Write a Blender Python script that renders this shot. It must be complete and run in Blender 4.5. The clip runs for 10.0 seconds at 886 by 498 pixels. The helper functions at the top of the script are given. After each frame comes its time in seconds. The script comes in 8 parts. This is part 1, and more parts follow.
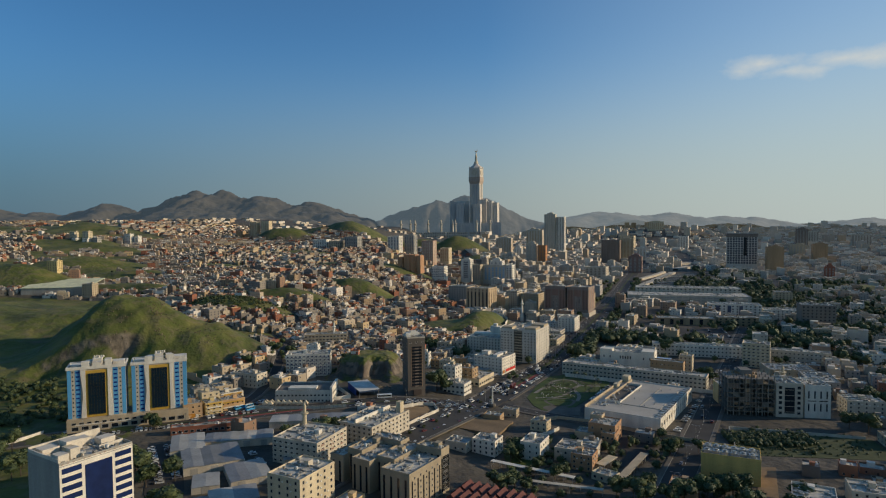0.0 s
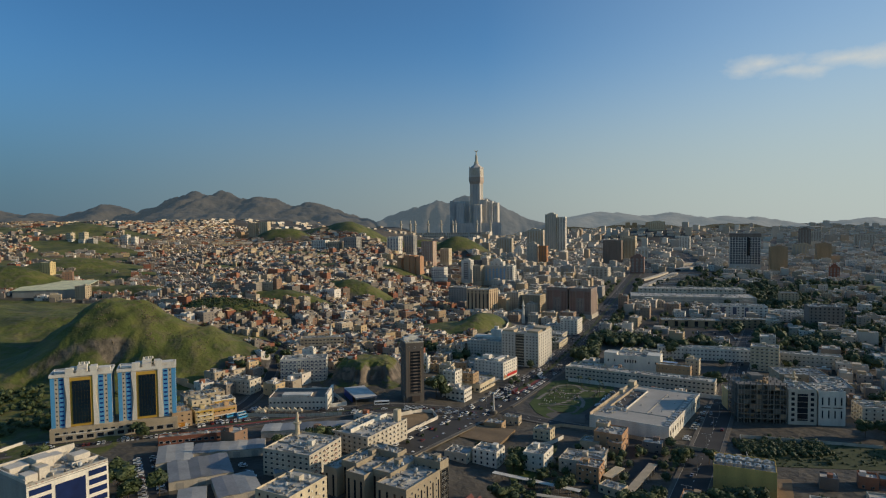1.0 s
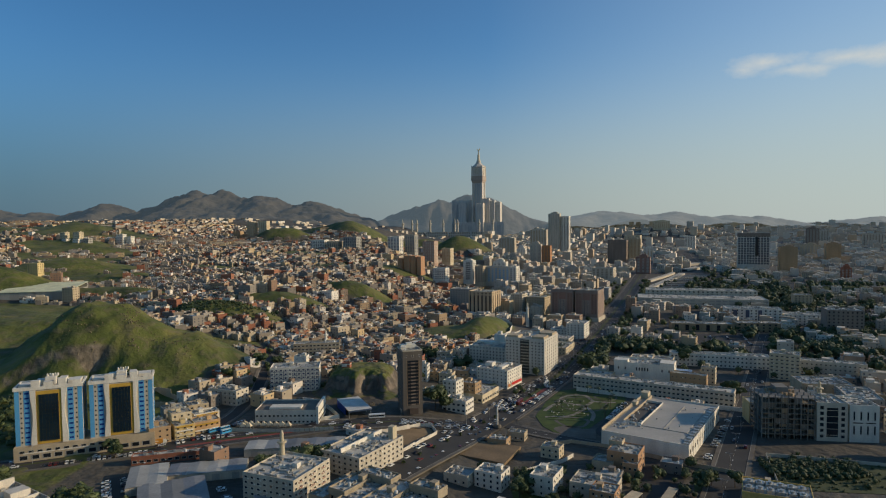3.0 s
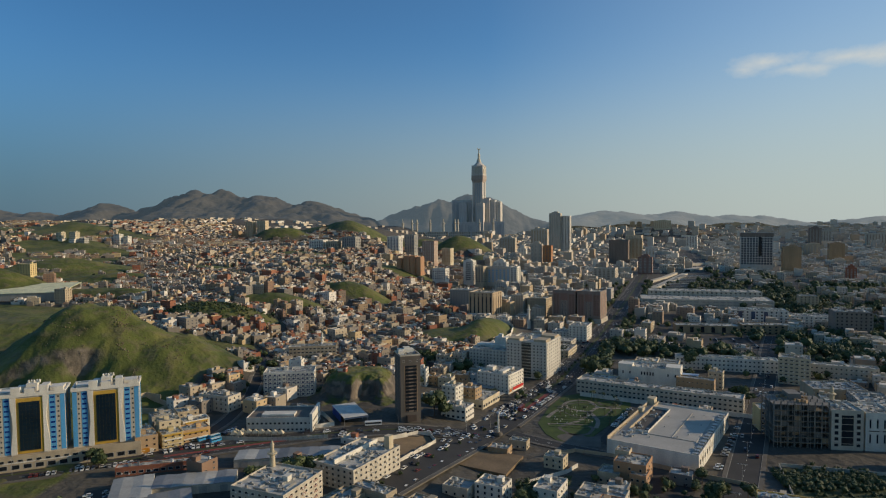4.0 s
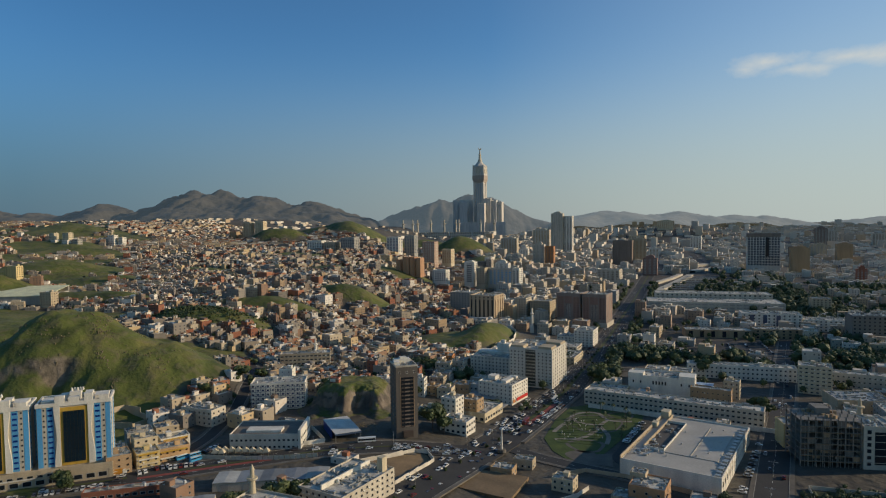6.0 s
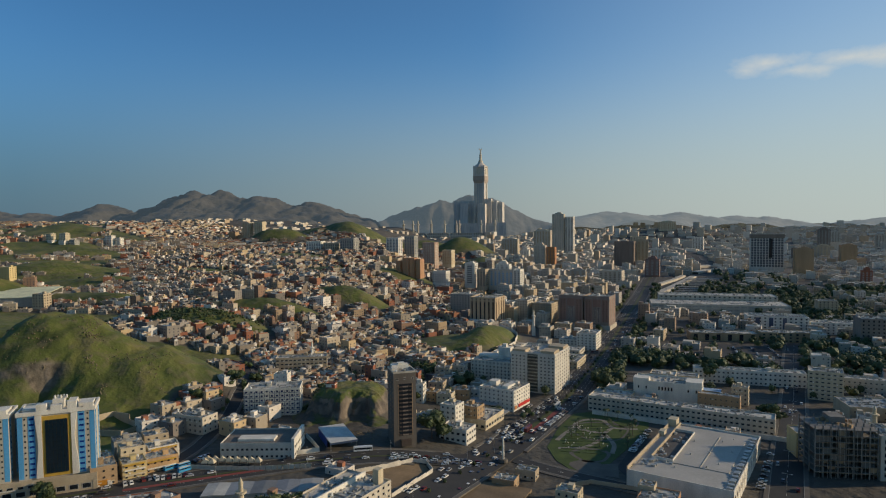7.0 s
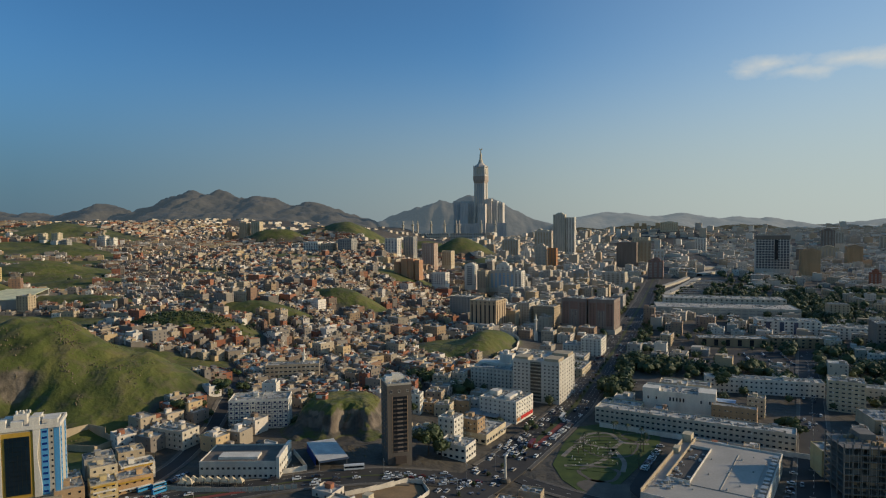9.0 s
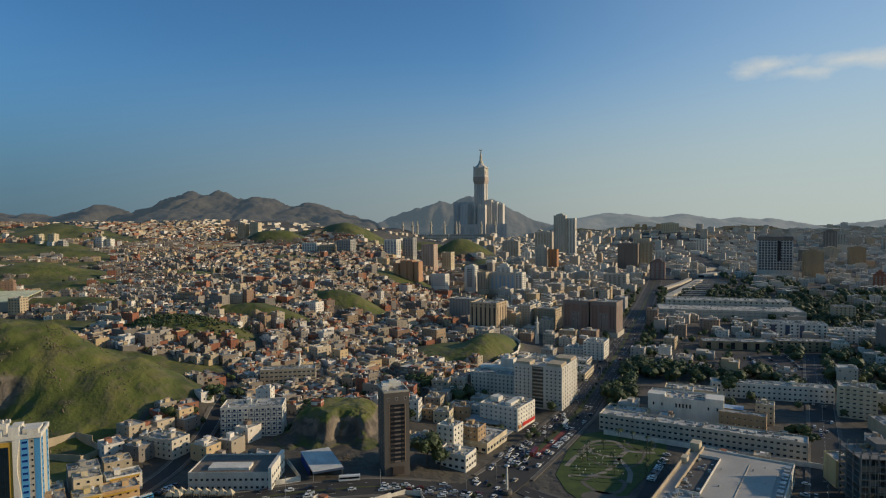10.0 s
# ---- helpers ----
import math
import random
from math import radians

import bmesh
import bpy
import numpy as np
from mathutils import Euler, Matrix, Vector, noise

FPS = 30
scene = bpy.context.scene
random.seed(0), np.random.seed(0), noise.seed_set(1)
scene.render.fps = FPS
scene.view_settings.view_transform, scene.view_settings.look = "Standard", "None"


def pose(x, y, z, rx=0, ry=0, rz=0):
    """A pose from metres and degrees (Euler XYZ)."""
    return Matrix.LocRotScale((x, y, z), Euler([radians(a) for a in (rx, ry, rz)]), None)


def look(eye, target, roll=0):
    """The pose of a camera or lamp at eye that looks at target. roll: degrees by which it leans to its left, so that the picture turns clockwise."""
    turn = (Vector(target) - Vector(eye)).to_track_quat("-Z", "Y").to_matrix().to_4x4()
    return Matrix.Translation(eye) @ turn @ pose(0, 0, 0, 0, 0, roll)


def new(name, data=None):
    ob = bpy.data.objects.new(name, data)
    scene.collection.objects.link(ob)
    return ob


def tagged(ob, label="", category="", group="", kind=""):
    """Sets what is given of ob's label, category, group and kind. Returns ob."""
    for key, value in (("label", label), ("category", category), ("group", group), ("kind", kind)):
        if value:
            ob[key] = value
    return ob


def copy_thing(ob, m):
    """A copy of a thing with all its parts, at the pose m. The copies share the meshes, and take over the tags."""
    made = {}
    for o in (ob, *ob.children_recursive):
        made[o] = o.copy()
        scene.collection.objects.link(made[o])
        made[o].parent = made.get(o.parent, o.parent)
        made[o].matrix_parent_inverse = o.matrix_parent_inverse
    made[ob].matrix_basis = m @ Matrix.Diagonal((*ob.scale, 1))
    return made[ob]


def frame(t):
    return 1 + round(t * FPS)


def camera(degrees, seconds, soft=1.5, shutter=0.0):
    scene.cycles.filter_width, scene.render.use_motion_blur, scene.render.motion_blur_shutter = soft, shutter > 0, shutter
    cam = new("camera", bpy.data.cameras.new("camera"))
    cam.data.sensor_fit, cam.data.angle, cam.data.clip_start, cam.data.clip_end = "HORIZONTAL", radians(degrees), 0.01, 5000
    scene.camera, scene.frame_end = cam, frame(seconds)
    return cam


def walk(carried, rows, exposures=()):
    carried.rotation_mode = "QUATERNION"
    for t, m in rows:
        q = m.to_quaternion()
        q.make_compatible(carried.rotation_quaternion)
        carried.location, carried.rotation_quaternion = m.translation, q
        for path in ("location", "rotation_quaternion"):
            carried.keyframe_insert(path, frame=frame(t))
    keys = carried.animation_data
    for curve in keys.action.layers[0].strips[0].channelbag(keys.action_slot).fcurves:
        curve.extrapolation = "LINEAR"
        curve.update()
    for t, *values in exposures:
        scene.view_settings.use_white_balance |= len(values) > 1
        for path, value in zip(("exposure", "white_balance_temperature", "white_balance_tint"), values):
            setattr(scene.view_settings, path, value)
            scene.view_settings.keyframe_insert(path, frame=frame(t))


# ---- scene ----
cam = camera(69.9, 10.0, 1.15)
PATH = [
    (0, (0.228, -2.822, 149.981), (0.13, -0.826, 149.89), -0.5),
    (0.5, (0.237, 6.035, 149.985), (0.137, 8.031, 149.894), -0.5),
    (1, (0.248, 14.873, 149.991), (0.149, 16.869, 149.901), -0.6),
    (1.5, (0.263, 23.658, 149.996), (0.16, 25.654, 149.905), -0.6),
    (2, (0.276, 32.376, 150.001), (0.173, 34.371, 149.909), -0.6),
    (2.5, (0.284, 41.015, 150.006), (0.18, 43.01, 149.913), -0.6),
    (2.7, (0.287, 44.436, 150.007), (0.182, 46.431, 149.915), -0.6),
    (4, (0.3, 66.412, 150.033), (0.193, 68.407, 149.94), -0.6),
    (4.5, (0.283, 74.693, 150.038), (0.176, 76.688, 149.946), -0.6),
    (5, (0.24, 82.768, 150.039), (0.133, 84.763, 149.947), -0.7),
    (5.5, (0.172, 90.612, 150.035), (0.063, 92.607, 149.943), -0.7),
    (7, (-0.092, 113.434, 150.013), (-0.204, 115.429, 149.923), -0.6),
    (7.5, (-0.177, 120.857, 150.009), (-0.29, 122.851, 149.921), -0.6),
    (8, (-0.263, 128.114, 150.008), (-0.375, 130.109, 149.919), -0.5),
    (8.5, (-0.35, 135.236, 150.007), (-0.463, 137.231, 149.919), -0.5),
    (9, (-0.45, 142.259, 150.005), (-0.562, 144.254, 149.916), -0.5),
    (9.5, (-0.566, 149.217, 149.998), (-0.678, 151.212, 149.911), -0.5),
    (10, (-0.685, 156.148, 149.994), (-0.797, 158.143, 149.908), -0.5),
]
walk(cam, [(t, look(eye, target, roll)) for t, eye, target, roll in PATH])

# ---- world, sun ----
SUN_AZ, SUN_EL = 5.0, 17.5  # degrees from +x towards +y, and above the horizon
sun_dir = Vector((math.cos(radians(SUN_EL)) * math.cos(radians(SUN_AZ)), math.cos(radians(SUN_EL)) * math.sin(radians(SUN_AZ)), math.sin(radians(SUN_EL))))
world = bpy.data.worlds.new("world")
scene.world = world
world.use_nodes = True
wn, wl = world.node_tree.nodes, world.node_tree.links
sky = wn.new("ShaderNodeTexSky")
sky.sky_type, sky.sun_disc = "NISHITA", False
sky.sun_elevation, sky.sun_rotation = radians(SUN_EL), radians(90 - SUN_AZ)
sky.altitude, sky.air_density, sky.dust_density, sky.ozone_density = 300, 1.0, 0.5, 3.0
wn["Background"].inputs["Strength"].default_value = 0.105
# a haze layer low over the horizon and one thin bank of cloud
coord = wn.new("ShaderNodeTexCoord")
split = wn.new("ShaderNodeSeparateXYZ")
wl.new(coord.outputs["Generated"], split.inputs[0])
low = wn.new("ShaderNodeMapRange")
low.interpolation_type = "SMOOTHERSTEP"
for key, value in (("From Min", -0.02), ("From Max", 0.30), ("To Min", 0.85), ("To Max", 0.0)):
    low.inputs[key].default_value = value
wl.new(split.outputs["Z"], low.inputs["Value"])
side = wn.new("ShaderNodeMapRange")
for key, value in (("From Min", -0.6), ("From Max", 0.75), ("To Min", 0.0), ("To Max", 1.0)):
    side.inputs[key].default_value = value
wl.new(split.outputs["X"], side.inputs["Value"])
haze = wn.new("ShaderNodeMix")
haze.data_type = "RGBA"
haze.inputs["A"].default_value, haze.inputs["B"].default_value = (0.80, 1.34, 1.98, 1), (5.4, 5.6, 5.0, 1)
wl.new(side.outputs[0], haze.inputs["Factor"])
air = wn.new("ShaderNodeMix")
air.data_type = "RGBA"
wl.new(low.outputs[0], air.inputs["Factor"])
clear = wn.new("ShaderNodeMix")
clear.data_type, clear.blend_type = "RGBA", "MULTIPLY"
clear.inputs["Factor"].default_value = 1
tint = wn.new("ShaderNodeMix")
tint.data_type = "RGBA"
tint.inputs["A"].default_value, tint.inputs["B"].default_value = (0.45, 0.80, 1.02, 1), (0.77, 1.10, 1.28, 1)
deep = wn.new("ShaderNodeMapRange")
for key, value in (("From Min", -0.52), ("From Max", 0.42), ("To Min", 0.0), ("To Max", 1.0)):
    deep.inputs[key].default_value = value
wl.new(split.outputs["X"], deep.inputs["Value"])
wl.new(deep.outputs[0], tint.inputs["Factor"])
wl.new(tint.outputs["Result"], clear.inputs["B"])
wl.new(sky.outputs[0], clear.inputs["A"])
wl.new(clear.outputs["Result"], air.inputs["A"])
wl.new(haze.outputs["Result"], air.inputs["B"])
# the milky air towards the sun reaches higher up
high = wn.new("ShaderNodeMapRange")
high.interpolation_type = "SMOOTHSTEP"
for key, value in (("From Min", 0.08), ("From Max", 0.62), ("To Min", 0.58), ("To Max", 0.0)):
    high.inputs[key].default_value = value
wl.new(split.outputs["Z"], high.inputs["Value"])
sunward = wn.new("ShaderNodeMapRange")
for key, value in (("From Min", 0.02), ("From Max", 0.60), ("To Min", 0.0), ("To Max", 1.0)):
    sunward.inputs[key].default_value = value
wl.new(split.outputs["X"], sunward.inputs["Value"])
milk = wn.new("ShaderNodeMath")
milk.operation = "MULTIPLY"
wl.new(high.outputs[0], milk.inputs[0])
wl.new(sunward.outputs[0], milk.inputs[1])
veil = wn.new("ShaderNodeMix")
veil.data_type = "RGBA"
veil.inputs["B"].default_value = (4.2, 4.9, 4.9, 1)
wl.new(milk.outputs[0], veil.inputs["Factor"])
wl.new(air.outputs["Result"], veil.inputs["A"])
puff = wn.new("ShaderNodeTexNoise")
puff.inputs["Scale"].default_value, puff.inputs["Detail"].default_value, puff.inputs["Roughness"].default_value = 20.0, 6, 0.6
stretch = wn.new("ShaderNodeMapping")
stretch.inputs["Scale"].default_value = (1, 1, 1.6)
wl.new(coord.outputs["Generated"], stretch.inputs["Vector"])
wl.new(stretch.outputs[0], puff.inputs["Vector"])
squash = wn.new("ShaderNodeMapping")
squash.inputs["Scale"].default_value = (1, 1, 4.2)
wl.new(coord.outputs["Generated"], squash.inputs["Vector"])
last = None
for centre, reach, most in (((0.3922, 0.8959, 0.2086), 0.081, 0.5), ((0.3697, 0.9068, 0.2025), 0.074, 0.3), ((0.4229, 0.8847, 0.1961), 0.068, 0.38), ((0.4466, 0.8734, 0.1944), 0.068, 0.3), ((0.4814, 0.8523, 0.2045), 0.074, 0.5), ((0.5027, 0.8408, 0.2011), 0.081, 0.44), ((0.5296, 0.8239, 0.2017), 0.081, 0.38)):
    bank = wn.new("ShaderNodeVectorMath")
    bank.operation = "DISTANCE"
    wl.new(squash.outputs[0], bank.inputs[0])
    bank.inputs[1].default_value = (centre[0], centre[1], centre[2] * 4.2)
    inside = wn.new("ShaderNodeMapRange")
    for key, value in (("From Min", 0.0), ("From Max", reach), ("To Min", most), ("To Max", -0.30)):
        inside.inputs[key].default_value = value
    wl.new(bank.outputs["Value"], inside.inputs["Value"])
    if last:
        both = wn.new("ShaderNodeMath")
        both.operation = "MAXIMUM"
        wl.new(last, both.inputs[0])
        wl.new(inside.outputs[0], both.inputs[1])
        last = both.outputs[0]
    else:
        last = inside.outputs[0]
total = wn.new("ShaderNodeMath")
wl.new(puff.outputs["Fac"], total.inputs[0])
wl.new(last, total.inputs[1])
edge = wn.new("ShaderNodeMapRange")
for key, value in (("From Min", 0.44), ("From Max", 1.0), ("To Min", 0.0), ("To Max", 0.75)):
    edge.inputs[key].default_value = value
wl.new(total.outputs[0], edge.inputs["Value"])
cloud = wn.new("ShaderNodeMix")
cloud.data_type = "RGBA"
cloud.inputs["B"].default_value = (6.2, 6.2, 5.7, 1)
wl.new(edge.outputs[0], cloud.inputs["Factor"])
wl.new(veil.outputs["Result"], cloud.inputs["A"])
wl.new(cloud.outputs["Result"], wn["Background"].inputs["Color"])
lamp = bpy.data.lights.new("sun", "SUN")
lamp.energy, lamp.angle, lamp.color = 3.5, radians(0.6), (1.0, 0.80, 0.58)
sun = new("sun", lamp)
sun.matrix_world = look(tuple(sun_dir * 3000), (0, 0, 0))


# ---- plan: heights, streets and green ground ----
def smooth(a, b, v):
    t = np.clip((np.asarray(v, float) - a) / (b - a), 0, 1)
    return t * t * (3 - 2 * t)


def wave(x, y, size, seed=0.0):
    """Smooth, irregular waviness between about -1 and 1."""
    u, v = np.asarray(x, float) / size + seed, np.asarray(y, float) / size - seed * 1.7
    a = np.sin(u * 1.9 + 1.3 * np.sin(v * 1.1 + seed)) * np.cos(v * 2.3 + 0.9 * np.sin(u * 1.7))
    b = np.sin(u * 4.3 + v * 3.1 + seed * 3) * np.cos(v * 5.2 - u * 2.2 + 1.4 * a)
    c = np.sin(u * 9.1 - v * 7.7 + 2 * b) * np.cos(v * 11.3 + u * 8.1)
    return 0.6 * a + 0.28 * b + 0.12 * c


def bump(x, y, cx, cy, h, rx, ry, rot=0.0, power=1.0):
    c, s = math.cos(radians(rot)), math.sin(radians(rot))
    u, v = (x - cx) * c + (y - cy) * s, -(x - cx) * s + (y - cy) * c
    return h * np.exp(-((u / rx) ** 2 + (v / ry) ** 2) ** power)


# green hills: centre, height, two radii, turn, steepness
HILLS = [
    (-340, 612, 44, 48, 70, 0, 1.15), (-262, 608, 31, 60, 44, -10, 1.1), (-384, 600, 21, 40, 46, 0, 1.2), (-640, 650, 40, 120, 150, 8, 1.0), (-470, 720, 14, 70, 60, 0, 1.0),
    (-290, 572, 2.5, 40, 9, -50, 1.0), (-316, 557, -11, 15, 12, 15, 1.6),
    (-312, 812, 19, 76, 34, -8, 1.3), (-262, 918, 15, 62, 28, -8, 1.2), (-190, 1050, 23, 58, 36, -20, 1.2),
    (-165, 1420, 10, 75, 60, 0, 1.0), (-430, 2400, 66, 130, 150, 0, 1.1), (-610, 2440, 24, 110, 90, 0, 1.1), (-200, 2480, 60, 130, 110, 0, 1.0), (-650, 2150, 42, 92, 56, 8, 1.6),
    (25, 1980, 34, 85, 90, 0, 1.0), (-60, 2270, 80, 110, 90, 10, 1.0), (-25, 838, 9, 42, 62, -25, 1.4), (16, 852, 21, 27, 60, -22, 1.3),
    (-715, 950, 42, 90, 60, 0, 1.0), (-780, 1235, 28, 100, 62, 12, 1.0), (-950, 1560, 12, 120, 66, 0, 1.0), (-515, 940, 14, 78, 30, -6, 1.3), (-560, 1330, 8, 60, 34, 8, 1.3), (-300, 1330, 8, 60, 30, 8, 1.3), (-430, 1600, 12, 70, 60, 8, 1.3),
    (-1230, 1930, 22, 130, 120, 0, 1.0), (-1015, 1625, 16, 70, 45, 0, 1.0), (-1500, 1900, 10, 200, 230, 0, 1.0), (760, 1330, 8, 120, 60, -10, 1.0),
    (-640, 1120, 14, 95, 40, 10, 1.0), (1000, 3350, 50, 260, 200, 0, 1.2),
]


def height(x, y):
    x, y = np.asarray(x, float), np.asarray(y, float)
    z = 8.5 * smooth(25, -75, x) * smooth(1500, 900, y)
    edge = np.interp(y, [0, 420, 520, 700, 1000, 1500, 1900, 2400, 5000], [-330, -300, -170, -105, -60, -10, -50, -260, -300])
    up = np.interp(y, [300, 520, 780, 1100, 1500, 2000, 2500, 3200, 5000], [0, 6, 24, 42, 58, 70, 78, 78, 60])
    up = up * (1 + 0.72 * smooth(-690, -1230, x))
    z = z + smooth(0, -260, x - edge) * up * (1 + 0.10 * wave(x, y, 210, 2.0))
    z = z + 0.012 * np.maximum(0, y - 1200) + 0.022 * np.maximum(0, y - 2300) * smooth(150, 700, x)
    for h in HILLS:
        z = z + bump(x, y, *h)
    # a rocky scarp across the front of the near hill, with a terrace below it
    v = (x + 350) * -0.34 + (y - 555) * 0.94 + 3.0 * wave(x, y, 24, 3.0)
    z = z - 9.0 * smooth(-398, -382, x) * smooth(-312, -324, x) * smooth(2.2, -2.2, v) * smooth(-48, -14, v)
    rough = smooth(-60, -300, x) * smooth(430, 640, y) + smooth(1300, 2000, y)
    crag = bump(x, y, -330, 600, 1.0, 110, 90, 0, 1.5)
    return z + 3.0 * np.minimum(rough, 1) * wave(x, y, 90, 5.0) + crag * (5.0 * np.abs(wave(x, y, 46, 6.0)) + 2.6 * wave(x, y, 19, 2.5) + 1.3 * wave(x, y, 9, 4.5))


def ground_z(x, y):
    return float(height(x, y))


def grass(x, y):
    """How green the ground is, 0 to 1."""
    x, y = np.asarray(x, float), np.asarray(y, float)
    g = np.zeros(np.broadcast(x, y).shape)
    for cx, cy, h, rx, ry, rot, power in HILLS:
        if h > 0 and cy < 3000:
            g = np.maximum(g, bump(x, y, cx, cy, 1.0, rx * 1.05, ry * 1.05, rot, max(power, 1.2)))
    g = np.maximum(g, smooth(-222, -240, x) * smooth(745, 690, y))
    g = np.maximum(g, smooth(-395, -425, x) * smooth(900, 840, y))
    g = np.maximum(g, 0.62 * smooth(-0.44, -0.56, x / np.maximum(y, 1)) * smooth(930, 1080, y) * (0.75 + 0.9 * wave(x, y, 130, 12.0)))
    g = g + 0.13 * wave(x, y, 60, 9.0)
    return smooth(0.36, 0.50, g)


BOULEVARD = [(-90, 325), (-60, 382), (-35, 430), (-12.5, 473), (13.5, 521), (44, 582), (74, 645), (116, 763), (168, 913), (232, 1110), (297, 1306), (470, 1843), (640, 2400)]
WEST_ROAD = [(-8, 496), (-50, 490), (-100, 477), (-150, 455), (-200, 432), (-260, 405), (-330, 370), (-420, 330)]
EAST_ROAD = [(88, 300), (112, 352), (132, 392), (184, 498), (236, 600), (276, 681), (318, 770), (372, 880)]
FAR_ROAD = [(560, 1740), (640, 1900), (760, 2400)]
CROSS_ROAD = [(110, 735), (190, 716), (276, 690), (380, 655), (520, 610)]
SIDE_STREET = [(14, 513), (31, 497), (50, 484), (68, 474), (92, 460)]
HILL_STREET = [(-185, 440), (-178, 500), (-182, 560), (-196, 640), (-225, 700)]


def near_line(x, y, line):
    """The distance to a line of points."""
    best = np.full(np.broadcast(x, y).shape, 1e9)
    for (ax, ay), (bx, by) in zip(line, line[1:]):
        dx, dy = bx - ax, by - ay
        t = np.clip(((x - ax) * dx + (y - ay) * dy) / (dx * dx + dy * dy), 0, 1)
        best = np.minimum(best, np.hypot(x - ax - t * dx, y - ay - t * dy))
    return best


# ---- materials ----
def material(name, stops, rough=0.85, size=4.0, fine=0.5, relief=0.15, metal=0.0, vary="", streak=False, spread=0.25):
    """A surface whose colour runs through stops; vary: "object" or "island" picks the colour for each piece."""
    m = bpy.data.materials.new(name)
    m.use_nodes = True
    n, l = m.node_tree.nodes, m.node_tree.links
    bsdf = n["Principled BSDF"]
    geo = n.new("ShaderNodeNewGeometry")
    big, small = n.new("ShaderNodeTexNoise"), n.new("ShaderNodeTexNoise")
    big.inputs["Scale"].default_value, small.inputs["Scale"].default_value = 1 / size, 1 / fine
    big.inputs["Detail"].default_value, small.inputs["Detail"].default_value = 3, 2
    if streak:
        stretch = n.new("ShaderNodeMapping")
        stretch.inputs["Scale"].default_value = (1, 1, 0.12)
        l.new(geo.outputs["Position"], stretch.inputs["Vector"])
        l.new(stretch.outputs[0], big.inputs["Vector"])
    else:
        l.new(geo.outputs["Position"], big.inputs["Vector"])
    l.new(geo.outputs["Position"], small.inputs["Vector"])
    ramp = n.new("ShaderNodeValToRGB")
    while len(ramp.color_ramp.elements) < len(stops):
        ramp.color_ramp.elements.new(0.5)
    for i, c in enumerate(stops):
        c = (c[0], c[1] * 0.985, c[2] * 0.87) if c[2] < c[1] * 1.08 else c  # blue cut from base colours, to offset the blue sky light in shade
        ramp.color_ramp.elements[i].position = i / len(stops) if vary else i / max(1, len(stops) - 1)
        ramp.color_ramp.elements[i].color = (*c, 1)
    if vary:
        ramp.color_ramp.interpolation = "CONSTANT"
        if vary == "object":
            info = n.new("ShaderNodeObjectInfo")
            l.new(info.outputs["Random"], ramp.inputs["Fac"])
        else:
            l.new(geo.outputs["Random Per Island"], ramp.inputs["Fac"])
    else:
        l.new(big.outputs["Fac"], ramp.inputs["Fac"])
    tone = n.new("ShaderNodeMath")
    tone.operation = "MULTIPLY_ADD"
    add = n.new("ShaderNodeMath")
    add.operation = "ADD"
    l.new(big.outputs["Fac"], add.inputs[0])
    l.new(small.outputs["Fac"], add.inputs[1])
    l.new(add.outputs[0], tone.inputs[0])
    tone.inputs[1].default_value, tone.inputs[2].default_value = spread * 2, 1 - spread * 2
    mix = n.new("ShaderNodeMix")
    mix.data_type, mix.blend_type = "RGBA", "MULTIPLY"
    mix.inputs["Factor"].default_value = 1
    l.new(ramp.outputs["Color"], mix.inputs["A"])
    l.new(tone.outputs[0], mix.inputs["B"])
    l.new(mix.outputs["Result"], bsdf.inputs["Base Color"])
    bsdf.inputs["Roughness"].default_value, bsdf.inputs["Metallic"].default_value = rough, metal
    if relief:
        b = n.new("ShaderNodeBump")
        b.inputs["Strength"].default_value, b.inputs["Distance"].default_value = relief, fine * 0.3
        l.new(small.outputs["Fac"], b.inputs["Height"])
        l.new(b.outputs[0], bsdf.inputs["Normal"])
    return m


def wall(name, c, **k):
    d = tuple(v * 0.78 for v in c)
    return material(name, [d, c], size=6, fine=0.6, streak=True, spread=0.25, **k)


WHITE = wall("white_paint", (0.76, 0.72, 0.65))
CREAM = wall("cream_paint", (0.62, 0.53, 0.38))
BEIGE = wall("beige_stone", (0.50, 0.41, 0.29))
TAN = wall("tan_stone", (0.42, 0.29, 0.17))
OFF_WHITE = wall("off_white_paint", (0.70, 0.64, 0.555))
GREY = wall("grey_render", (0.38, 0.365, 0.335))
PALE_GREY = wall("pale_grey_stone", (0.60, 0.57, 0.52))
PALE = wall("pale_stone", (0.56, 0.505, 0.42))
CONCRETE = wall("concrete", (0.21, 0.195, 0.175))
BROWN = wall("dark_brown_cladding", (0.09, 0.065, 0.05))
MAROON = wall("reddish_brown_cladding", (0.30, 0.18, 0.145))
UMBER = wall("umber_render", (0.24, 0.19, 0.155))
SLATE = wall("slate_blue_glazing", (0.06, 0.09, 0.14), rough=0.3)
ORANGE = wall("orange_render", (0.55, 0.24, 0.09))
BRICK = wall("brick_red_render", (0.34, 0.13, 0.075))
YELLOW = wall("yellow_render", (0.62, 0.49, 0.25))
ORANGE_TAN = wall("orange_tan_render", (0.58, 0.38, 0.20))
GOLD = wall("golden_panel", (0.58, 0.36, 0.06), rough=0.4)
LIGHT_BLUE = wall("light_blue_panel", (0.10, 0.36, 0.60), rough=0.5)
DEEP_BLUE = wall("deep_blue_panel", (0.015, 0.06, 0.30), rough=0.35)
RED = wall("red_paint", (0.55, 0.03, 0.02))
